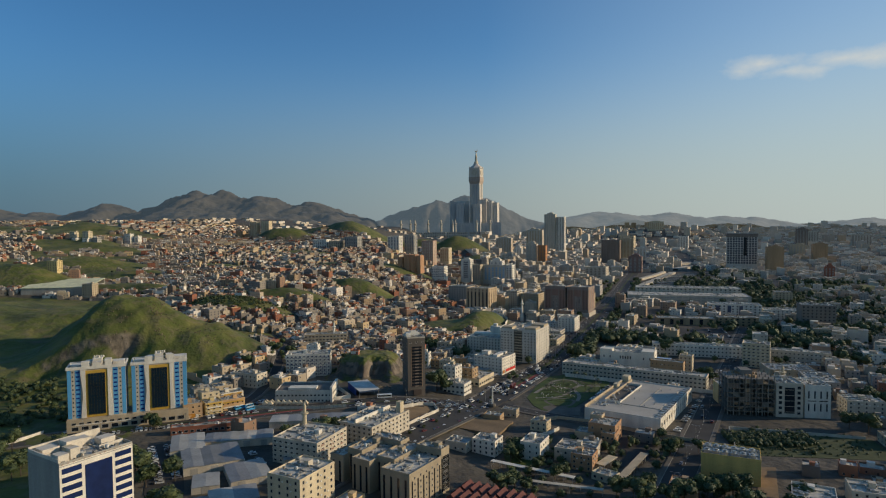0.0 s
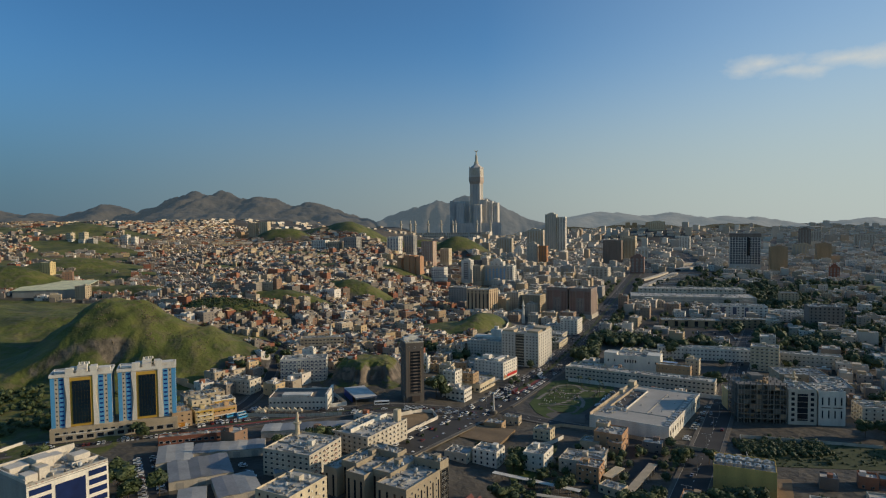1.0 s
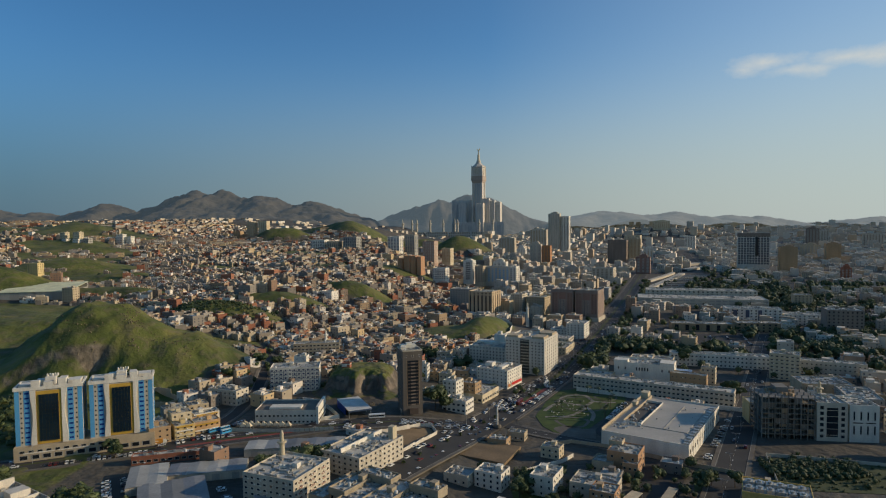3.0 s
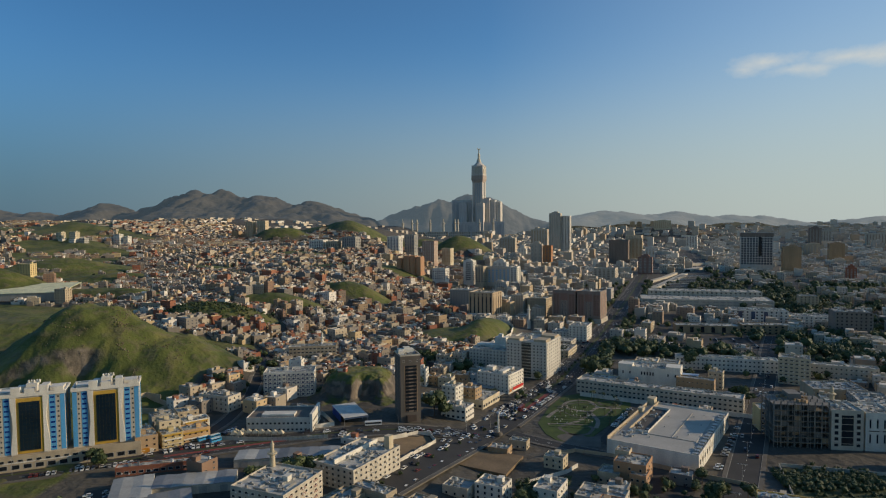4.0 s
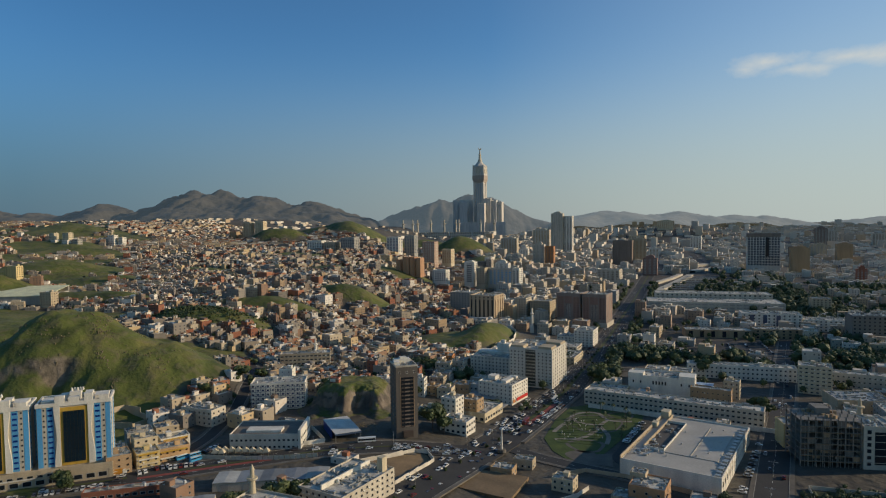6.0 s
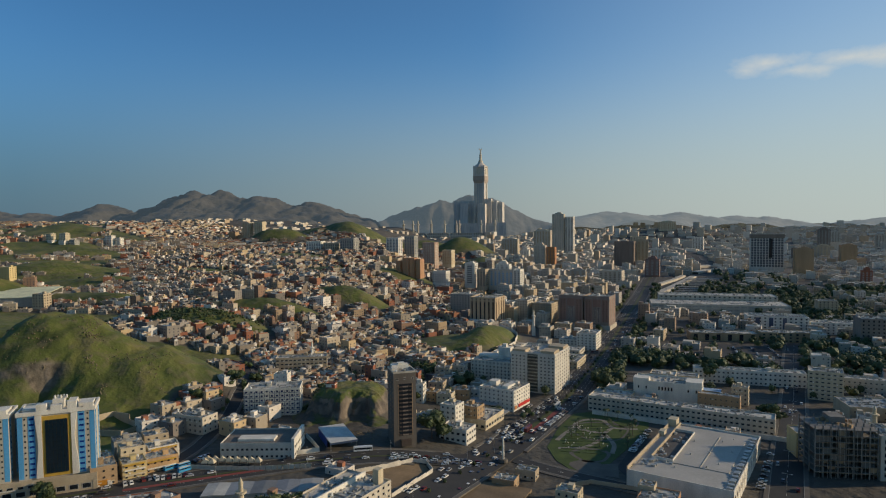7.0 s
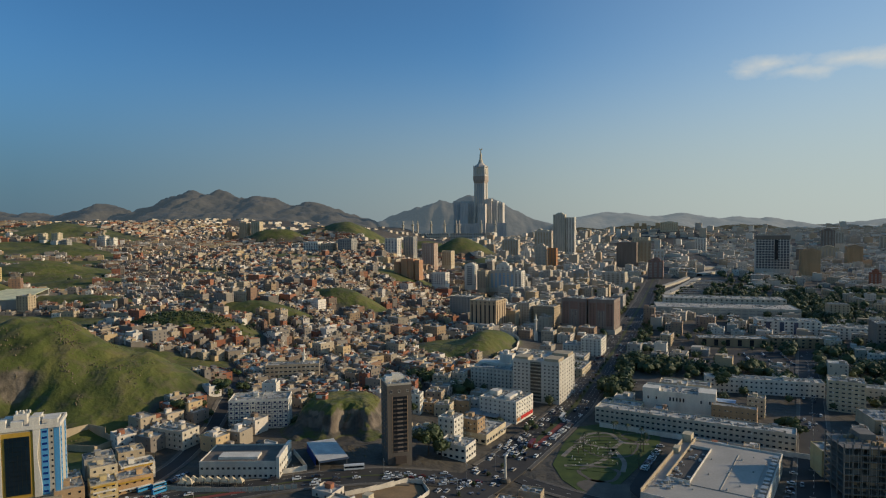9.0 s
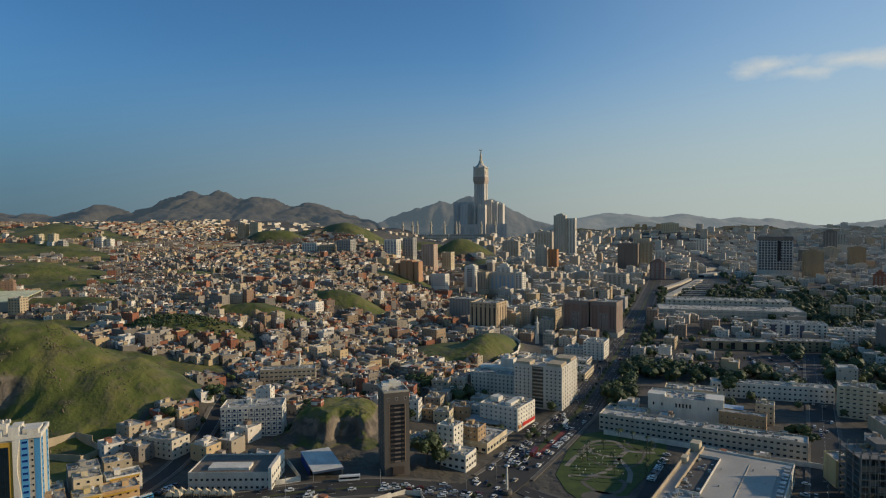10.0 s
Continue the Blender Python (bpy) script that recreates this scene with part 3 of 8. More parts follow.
def block(name, at, w, d, h, mat, label, floors=4, bays=6, sides=5, faces="fr", size=(1.3, 1.5), me=WINDOW, roof=6, hut=None, parapet=0.9, courses=True, first=1.2, group="", category="building", deck=DECK, seed=1, bands=False):
    """A plain block of floors with windows on the faces named."""
    ob = thing(name, at, label, category, group)
    pitch = h / floors
    bands = bands or at.translation.y > 780
    lines = [k * pitch for k in range(1, floors + 1)] if courses is True else (courses or [])
    part("wall", shell(w, d, h, parapet, courses=lines, proud=0.16 if bands else 0.12, half=pitch * 0.29 if bands else 0.15), mat, ob)
    part("roof", cube(-w / 2 + 0.35, w / 2 - 0.35, -d / 2 + 0.35, d / 2 - 0.35, h - 0.3, h + 0.06), deck, ob)
    for face in faces:
        if bands:
            n = max(3, bays if face in "fb" else sides)
            # beyond 1400 m the strips take the glass paled for haze
            windows(ob, w, d, face, 1, n, 0.8, h, (w if face in "fb" else d) / n * 0.34, h - 1.6, STRIP_HAZE if at.translation.y > 1400 else STRIP_GLASS, name="window_strip")
        else:
            windows(ob, w, d, face, floors, bays if face in "fb" else sides, first, pitch, size[0], size[1], me)
    clutter(ob, w, d, h + 0.06, roof, hut, seed)
    if bays and not bands:
        wall_units(ob, w, d, h, floors, bays, sides, faces, seed)
    return ob


# ---- ground ----
def steps(*runs):
    """Growing grid lines: runs of start, end, spacing."""
    out = []
    for a, b, s in runs:
        out += list(np.arange(a, b, s))
    return np.array(out + [runs[-1][1]], float)


def build_ground():
    xs = steps((-4900, -2400, 125), (-2400, -1400, 40), (-1400, -640, 14), (-640, -480, 7), (-480, -40, 3.6), (-40, 420, 6.5), (420, 900, 14), (900, 2400, 50), (2400, 4900, 125))
    ys = steps((-2500, 100, 130), (100, 380, 10), (380, 470, 6.5), (470, 700, 3.6), (700, 1150, 6.5), (1150, 1700, 12), (1700, 2800, 22), (2800, 4880, 65))
    X, Y = np.meshgrid(xs, ys)
    Z = height(X, Y)
    near = smooth(1900, 1200, Y) * grass(X, Y)
    Z = Z + near * (0.9 * wave(X, Y, 13, 3.0) + 1.6 * wave(X, Y, 34, 1.0))
    nx, ny = len(xs), len(ys)
    co = np.stack([X, Y, Z], -1).reshape(-1, 3)
    idx = np.arange(nx * ny).reshape(ny, nx)
    quads = np.stack([idx[:-1, :-1], idx[:-1, 1:], idx[1:, 1:], idx[1:, :-1]], -1).reshape(-1, 4)
    me = bpy.data.meshes.new("ground")
    me.from_pydata(co.tolist(), [], quads.tolist())
    me.attributes.new("grass", "FLOAT", "POINT").data.foreach_set("value", grass(X, Y).reshape(-1).astype(np.float32))
    me.shade_smooth()
    me.materials.append(GROUND)
    tagged(new("ground", me), "dusty city ground with green grassy hills", "ground", kind="structure")


build_ground()


def resample(line, step):
    out = []
    for (ax, ay), (bx, by) in zip(line, line[1:]):
        n = max(1, int(math.hypot(bx - ax, by - ay) / step))
        out += [(ax + (bx - ax) * k / n, ay + (by - ay) * k / n) for k in range(n)]
    out.append(line[-1])
    for _ in range(3):
        out = [out[0]] + [tuple((out[i - 1][k] + 2 * out[i][k] + out[i + 1][k]) / 4 for k in (0, 1)) for i in range(1, len(out) - 1)] + [out[-1]]
    return out


def frames(line):
    """Points of a line with the unit vectors along it and to its left."""
    for i, p in enumerate(line):
        a, b = line[max(0, i - 1)], line[min(len(line) - 1, i + 1)]
        l = math.hypot(b[0] - a[0], b[1] - a[1]) or 1
        yield p, ((b[0] - a[0]) / l, (b[1] - a[1]) / l), (-(b[1] - a[1]) / l, (b[0] - a[0]) / l)


def ribbon(name, line, left, right, lift, mat, label="", thick=0.0, category="road", kind="structure", parent=None, gaps=()):
    """A strip along a line between two offsets to its left, with sides when it has a thickness."""
    bm, last = bmesh.new(), None
    for (x, y), _, (nx, ny) in frames(line):
        z = ground_z(x, y)
        row = [bm.verts.new((x + nx * o, y + ny * o, max(z, ground_z(x + nx * o, y + ny * o)) + lift - low)) for o, low in ((left, thick), (left, 0), (right, 0), (right, thick))]
        mid = (left + right) / 2
        if any(math.hypot(x + nx * mid - a, y + ny * mid - b) < r for a, b, r in gaps):
            last = None
            continue
        if last:
            for k in range(3):
                bm.faces.new((last[k], last[k + 1], row[k + 1], row[k]))
        last = row
    bmesh.ops.recalc_face_normals(bm, faces=bm.faces)
    ob = new(name, mesh_of(name, bm, mat))
    if parent:
        ob.parent = parent
        return ob
    return tagged(ob, label, category, kind=kind)


def dashes(line, offset, length, gap, width, lift, parent, step):
    run = 0.0
    pts = list(frames(resample(line, step)))
    bm = bmesh.new()
    for (p, t, n), (q, _, _) in zip(pts, pts[1:]):
        run += math.dist(p, q)
        if run > length + gap:
            run = 0
            c = [(p[0] + n[0] * offset + t[0] * a + n[0] * b, p[1] + n[1] * offset + t[1] * a + n[1] * b) for a, b in ((0, -width / 2), (length, -width / 2), (length, width / 2), (0, width / 2))]
            bm.faces.new([bm.verts.new((x, y, ground_z(x, y) + lift)) for x, y in c])
    ob = new("lane_dashes", mesh_of("lane_dashes", bm, LINE))
    ob.parent = parent


JUNCTIONS = ((-4, 497, 21), (14, 510, 15), (112, 738, 12), (276, 686, 14), (-184, 440, 9), (-22, 480, 13))


def road(name, line, half, label, median=0.0, lanes=()):
    line = resample(line, 4.5 if line[0][1] < 800 else 9)
    r = ribbon(name, line, half, -half, 0.32, ASPHALT, label, 0.8)
    for side in (1, -1):
        ribbon("pavement", line, side * half, side * (half + 2.4), 0.46, PAVING, thick=0.9, parent=r, gaps=JUNCTIONS)
        ribbon("kerb", line, side * half, side * (half - 0.3), 0.48, KERB, thick=0.5, parent=r, gaps=JUNCTIONS)
    if median:
        ribbon("median", line, median, -median, 0.52, SCRUB, thick=0.5, parent=r, gaps=JUNCTIONS)
    for o in lanes:
        dashes(line, o, 3.0, 5.0, 0.22, 0.345, r, 3.0)
    return r


road("boulevard", BOULEVARD, 14.0, "wide grey asphalt boulevard with central median", 1.6, (-11.4, -8, -4.8, 4.8, 8, 11.4))
road("west_road", WEST_ROAD, 10.5, "grey asphalt main road along the hotel", 0.8, (-5.5, 5.5))
road("east_road", EAST_ROAD, 8.5, "grey asphalt avenue beside the mall", 0.0, (0,))
road("far_road", FAR_ROAD, 12, "grey asphalt road through the far city", 0.8)
road("cross_street", CROSS_ROAD, 6, "narrow grey asphalt street between school blocks", 0.0, (0,))
road("side_street", SIDE_STREET, 5.0, "dark asphalt side street towards the mall", 0.0, (0,))
road("hill_street", HILL_STREET, 4.5, "steep narrow asphalt street up the hillside")
ROADS = [(SIDE_STREET, 8), (BOULEVARD, 18), (WEST_ROAD, 14), (EAST_ROAD, 12), (FAR_ROAD, 16), (CROSS_ROAD, 9), (HILL_STREET, 7)]


ribbon("red_lane", [p for p in resample(BOULEVARD, 9) if 528 < p[1] < 612], -2.2, -6.0, 0.36, RED_LANE, "worn red bus lane on the boulevard", 0.0, "lane")
ribbon("red_lane", [p for p in resample(WEST_ROAD, 5) if -192 < p[0] < -120], 1.6, 4.6, 0.36, RED_LANE, "worn red lane on the main road", 0.0, "lane")


def patch(name, pts, lift, mat, label, category="ground", parent=None):
    """A flat piece of ground with an edge, from its corners."""
    bm = bmesh.new()
    z = max(ground_z(x, y) for x, y in pts)
    top = [bm.verts.new((x, y, z + lift)) for x, y in pts]
    low = [bm.verts.new((x, y, z - 1.5)) for x, y in pts]
    bm.faces.new(top)
    for k in range(len(pts)):
        bm.faces.new((low[k], low[(k + 1) % len(pts)], top[(k + 1) % len(pts)], top[k]))
    bmesh.ops.recalc_face_normals(bm, faces=bm.faces)
    ob = new(name, mesh_of(name, bm, mat))
    ob.parent = parent
    return ob if parent else tagged(ob, label, category, kind="structure")


def drape(name, pts, lift, mat, label, category="ground"):
    """A piece of ground that follows the slope under it."""
    bm = bmesh.new()
    bm.faces.new([bm.verts.new((x, y, 0)) for x, y in pts])
    bmesh.ops.triangulate(bm, faces=bm.faces)
    bmesh.ops.subdivide_edges(bm, edges=bm.edges, cuts=5, use_grid_fill=True)
    bmesh.ops.triangulate(bm, faces=bm.faces)
    for v in bm.verts:
        v.co.z = ground_z(v.co.x, v.co.y) + lift
    return tagged(new(name, mesh_of(name, bm, mat)), label, category, kind="structure")


# ---- mountains on the horizon ----
def mountain(name, x0, x1, y0, y1, peaks, label, seed, rough=1.0, mat=MOUNTAIN, squash=0.9):
    """A rocky massif of overlapping ridged cones; peaks: x, y, height, steepness."""
    nx, ny = int((x1 - x0) / 14), int((y1 - y0) / 20)
    X, Y = np.meshgrid(np.linspace(x0, x1, nx), np.linspace(y0, y1, ny))
    wx, wy = X + 16 * wave(X, Y, 130, seed), Y + 50 * wave(X, Y, 170, seed + 1)
    Z = np.zeros_like(X)
    for px, py, ph, slope in peaks:
        ang = np.arctan2(wy - py, wx - px)
        r = np.hypot((wx - px), (wy - py) * squash)
        ribs = 1 + 0.22 * np.sin(ang * 5 + px * 0.01 + r * 0.004) * np.minimum(r / 200, 1)
        Z = np.maximum(Z, ph - slope * ribs * (r ** 2 / (r + 40)))
    Z = Z + rough * (26 * (0.4 - np.abs(wave(X, Y, 120, seed + 2))) + 12 * (0.4 - np.abs(wave(X, Y, 52, seed + 3)))) * smooth(20, 120, Z)
    fade = smooth(x0, x0 + 150, X) * smooth(x1, x1 - 150, X) * smooth(y1, y1 - 60, Y)
    Z = np.maximum(Z, 0) * fade + 4
    co = np.stack([X, Y, Z], -1).reshape(-1, 3)
    idx = np.arange(nx * ny).reshape(ny, nx)
    quads = np.stack([idx[:-1, :-1], idx[:-1, 1:], idx[1:, 1:], idx[1:, :-1]], -1).reshape(-1, 4)
    me = bpy.data.meshes.new(name)
    me.from_pydata(co.tolist(), [], quads.tolist())
    me.shade_smooth()
    me.materials.append(mat)
    return tagged(new(name, me), label, "mountain", kind="structure")


mountain("mountain_west", -2950, -560, 3500, 4850, [(-2188, 4520, 292, 0.50), (-2105, 4510, 334, 0.55), (-2001, 4500, 370, 0.58), (-1899, 4520, 322, 0.50), (-1796, 4480, 368, 0.55), (-1695, 4450, 318, 0.42), (-1532, 4450, 318, 0.42), (-1466, 4440, 316, 0.45), (-1330, 4420, 258, 0.38), (-1228, 4430, 260, 0.40), (-1148, 4400, 278, 0.44), (-1048, 4400, 222, 0.36), (-888, 4400, 180, 0.33), (-768, 4400, 156, 0.30), (-1880, 4150, 240, 0.40), (-1620, 4050, 215, 0.34), (-1380, 4000, 190, 0.32), (-1180, 4080, 185, 0.34), (-1700, 3850, 165, 0.25), (-2290, 4460, 225, 0.5), (-2400, 4450, 170, 0.4)], "bare brown rocky mountain ridge with a haze-coloured glow", 1.0)
mountain("mountain_far_west", -4600, -2350, 4000, 4850, [(-2688, 4560, 284, 0.46), (-2544, 4560, 220, 0.42), (-2900, 4600, 232, 0.36), (-2440, 4560, 172, 0.4), (-3250, 4600, 225, 0.3), (-3553, 4500, 250, 0.3), (-4000, 4500, 230, 0.3)], "bare brown rocky mountain ridge with a haze-coloured glow", 7.0)
mountain("mountain_centre", -900, 700, 4250, 4880, [(-506, 4620, 190, 0.34), (-423, 4640, 242, 0.42), (-279, 4660, 290, 0.45), (-177, 4680, 262, 0.40), (-115, 4690, 300, 0.50), (-54, 4700, 326, 0.50), (30, 4700, 318, 0.45), (108, 4690, 278, 0.44), (169, 4680, 234, 0.42), (310, 4660, 164, 0.36), (358, 4650, 138, 0.34), (-640, 4550, 150, 0.28)], "bare brown rocky mountain with a haze-coloured glow behind the towers", 3.0, 0.6, HAZY_ROCK, 3.0)
mountain("mountain_east", 420, 4700, 4250, 4880, [(700, 4640, 132, 0.22), (789, 4640, 168, 0.26), (908, 4650, 194, 0.24), (1027, 4660, 188, 0.24), (1224, 4650, 164, 0.20), (1401, 4660, 184, 0.24), (1538, 4640, 150, 0.22), (1752, 4600, 158, 0.24), (1850, 4610, 148, 0.22), (1966, 4600, 148, 0.24), (2121, 4620, 102, 0.16), (2580, 4640, 90, 0.13), (2790, 4640, 138, 0.2), (3300, 4600, 150, 0.16), (4100, 4600, 165, 0.13)], "low mountain range paled by a haze-coloured glow", 5.0, 0.4, FAR_RIDGE)


# ---- landmark buildings ----
def hotel():
    at = site(-274, 404.5, 25, 76, 20, "L", 9.5)
    ob = thing("hotel", at, "twin-block hotel with blue, white and gold facade", "hotel")
    part("podium", shell(76, 22, 7.5, 0.6, courses=(3.8,)), BEIGE, ob, "beige stone podium with shop fronts")
    windows(ob, 76, 22, "f", 1, 12, 0.4, 4, 4.6, 2.8, WINDOW, -36, 36, "shop_window")
    windows(ob, 76, 22, "f", 1, 10, 4.4, 4, 3.0, 1.6, WINDOW, -36, 10, "window")
    windows(ob, 76, 22, "f", 1, 2, 3.7, 4, 16, 1.0, STRIP_WHITE, -34, 2, "shop_sign")
    for bx in (-19.6, 19.6):
        w, d, h = 35.5, 18, 41.5
        body = part("block", shell(w, d, h, 1.6, courses=(8.0, h + 0.2)), PALE, ob, "pale tower block")
        body.matrix_basis = pose(bx, 1.5, 0)
        part("roof", cube(-w / 2 + 0.4, w / 2 - 0.4, -d / 2 + 0.4, d / 2 - 0.4, h - 0.3, h + 0.06), DECK, body)
        # golden surround with dark glass bulging out
        gold = part("golden_frame", cube(-6.6, 6.6, -d / 2 - 0.5, -d / 2 + 0.1, 8.2, h - 1.2), GOLD, body, "golden frame round dark glass")
        bm = bmesh.new()
        n = 12
        for k in range(n):
            for j in range(6):
                x0, x1 = -5.2 + j * 10.4 / 6, -5.2 + (j + 1) * 10.4 / 6
                z0, z1 = 10.0 + k * (h - 13.2) / n, 10.0 + (k + 1) * (h - 13.2) / n
                box(bm, x0 + 0.04, x1 - 0.04, -d / 2 - 1.0, -d / 2 - 0.45, z0 + 0.05, z1 - 0.05)
        part("glass_front", bm, TEAL_GLASS, gold, "dark green curtain glass")
        # swelling white pilasters beside the glass
        for s in (-1, 1):
            bm = bmesh.new()
            prev = None
            for k in range(25):
                z = 8 + (h - 8.4) * k / 24
                out = 3.0 - 1.2 * math.sin(math.pi * k / 24) ** 2 + (0.5 * math.sin(2 * math.pi * k / 24) if s > 0 else 0.0)
                row = [bm.verts.new((s * 6.7, -d / 2 - 0.9, z)), bm.verts.new((s * (6.7 + out), -d / 2 - 0.9, z)), bm.verts.new((s * (6.7 + out), -d / 2, z)), bm.verts.new((s * 6.7, -d / 2, z))]
                if prev:
                    for q in range(4):
                        bm.faces.new((prev[q], prev[(q + 1) % 4], row[(q + 1) % 4], row[q]))
                else:
                    bm.faces.new(row)
                prev = row
            bm.faces.new(prev)
            bmesh.ops.recalc_face_normals(bm, faces=bm.faces)
            part("pilaster", bm, WHITE, body, "white curved pilaster")
            shared("panel", STRIP_BLUE, body, local(w, d, "f", s * 11.4, 8.2, 3.2, h - 8.6), "light blue panel strip")
            for k in range(11):
                shared("window", WINDOW_HOTEL, body, pose(0, -0.08, 0) @ local(w, d, "f", s * 11.4, 9.3 + k * 2.95, 2.7, 1.3))
                shared("window", WINDOW, body, local(w, d, "f", s * 14.4, 9.6 + k * 2.95, 0.9, 1.1))
            shared("panel", STRIP_BLUE, body, local(w, d, "f", s * 16.5, 8.2, 2.4, h - 8.6), "light blue panel strip")
        for face, u in (("r", -5.5), ("r", 5.5), ("l", 0)):
            shared("panel", STRIP_BLUE, body, local(w, d, face, u, 8.2, 3.4, h - 8.6), "light blue panel strip")
            for k in range(11):
                shared("window", WINDOW_HOTEL, body, pose(0.08 if face == "r" else -0.08, 0, 0) @ local(w, d, face, u, 9.3 + k * 2.95, 1.5, 1.5))
        ring = bmesh.new()
        for q in ((-w / 2 - 0.5, w / 2 + 0.5, -d / 2 - 0.7, -d / 2 + 0.5), (-w / 2 - 0.5, w / 2 + 0.5, d / 2 - 0.5, d / 2 + 0.5), (-w / 2 - 0.5, -w / 2 + 0.5, -d / 2 + 0.5, d / 2 - 0.5), (w / 2 - 0.5, w / 2 + 0.5, -d / 2 + 0.5, d / 2 - 0.5)):
            box(ring, *q, h - 0.3, h + 1.7)
        part("cornice", ring, WHITE, body, "deep white cornice")
        for a, q, up in ((-9, 4.6, 4.2), (5.2, 4.2, 4.6), (-2.4, 5.0, 3.2), (12.6, 4.6, 3.0)):
            part("roof_parapet", cube(a, a + q, -d / 2 - 0.6, -d / 2 + 2.4, h + 1.7, h + 1.0 + up), WHITE, body)
        for k in range(5):
            part("water_tank", tube(tube(bmesh.new(), -2.4 + 1.4 * k, 3 + 0.5 * (k % 2), h + 4.8, h + 6.2, 0.55, 0.55, 10), -2.4 + 1.4 * k, 3 + 0.5 * (k % 2), h + 6.2, h + 6.6, 0.55, 0.15, 10), WHITE, body, "white water tank")
        [part("stair_house", cube(*q), WHITE, body) for q in ((-3.2, 2.4, 0, 6, h, h + 4.8), (-8, -3.4, 2, 7, h, h + 3.2), (-16, -9.5, -6, 2, h, h + 2.4), (9.5, 16.5, -3, 5, h, h + 2.6), (4, 8, 3, 8, h, h + 3.4))]
        clutter(body, w, d, h + 0.06, 12, None, 5)


hotel()


def dark_tower():
    w, d, h = 14.5, 18, 45.5
    ob = thing("apartment_tower", site(-54, 504, 20, w, d, "L", 8.5), "dark brown apartment tower with recessed centre strip", "tower")
    part("wall", shell(w, d, h, 1.2, courses=(4.0, h - 5.0)), wall("umber_cladding", (0.15, 0.128, 0.108)), ob)
    part("roof", cube(-w / 2 + 0.4, w / 2 - 0.4, -d / 2 + 0.4, d / 2 - 0.4, h - 0.3, h + 0.06), DECK, ob)
    shared("panel", STRIP_GLASS, ob, local(w, d, "f", 0.3, 6, 8.8, h - 12.5), "dark recessed balcony strip")
    part("cap", box(box(box(cube(-w / 2 - 0.1, w / 2 + 0.1, -d / 2 - 0.1, -d / 2 + 0.5, h + 0.3, h + 1.4), -w / 2 - 0.1, -w / 2 + 0.5, -d / 2, d / 2, h + 0.3, h + 1.4), w / 2 - 0.5, w / 2 + 0.1, -d / 2, d / 2, h + 0.3, h + 1.4), -w / 2, w / 2, d / 2 - 0.5, d / 2 + 0.1, h + 0.3, h + 1.4), PALE, ob, "pale roof parapet")
    shared("panel", STRIP_TAN, ob, local(w, d, "f", -4.2, 6, 0.35, h - 12.2))
    shared("panel", STRIP_TAN, ob, local(w, d, "f", 4.8, 6, 0.35, h - 12.2))
    for k in range(13):
        shared("balcony_rail", STRIP_UMBER, ob, pose(0, -0.25, 0) @ local(w, d, "f", 0.3, 6.2 + k * 2.55, 3.6, 0.9))
        for u in (-2.9, 3.5):
            shared("balcony_rail", STRIP_BROWN, ob, pose(0, -0.12, 0) @ local(w, d, "f", u, 6.2 + k * 2.55, 1.9, 0.8))
    for u in (-4.9, 0.0, 5.0):
        shared("window", WINDOW_WHITE, ob, local(w, d, "f", u, h - 4.0, 1.3, 1.5))
    windows(ob, w, d, "l", 13, 3, 6.0, 2.9, 1.0, 1.3, WINDOW_BROWN)
    windows(ob, w, d, "r", 13, 3, 6.0, 2.9, 1.0, 1.3, WINDOW_BROWN)
    part("stair_house", box(box(cube(-5.5, 5.5, 2.5, 8, h, h + 3.0), -6.5, -2.5, -1, 2.5, h, h + 2.4), -1.5, 3.0, 3.5, 7, h + 3.0, h + 4.2), WHITE, ob, "white rooftop plant rooms")
    part("entrance", cube(-3, 3.5, -d / 2 - 2.2, -d / 2 + 0.2, 0, 3.8), BROWN, ob)
    clutter(ob, w, d, h + 0.06, 5, None, 3)


dark_tower()


def red_sign_block():
    w, d, h = 31, 29, 15.5
    ob = block("clinic_building", site(26.3, 604, -30, w, d), w, d, h, WHITE, "white five-storey building with red shop band at its foot", 5, 8, 7, "fr", (1.1, 1.3), roof=10, hut=WHITE, parapet=1.1, courses=(h,), first=1.5, seed=2)
    shared("shop_sign", STRIP_RED, ob, pose(0.5, 0, 0) @ local(w, d, "r", 3, 1.9, 20, 2.6), "red shop sign band")
    shared("shop_sign", STRIP_ORANGE, ob, pose(0.5, 0, 0) @ local(w, d, "r", -11.5, 1.6, 4, 2.8), "orange shop sign")
    part("stair_house", box(cube(-13, -6, -3, 4, h, h + 3.4), 2, 7, -8, 10, h, h + 2.2), WHITE, ob)


red_sign_block()


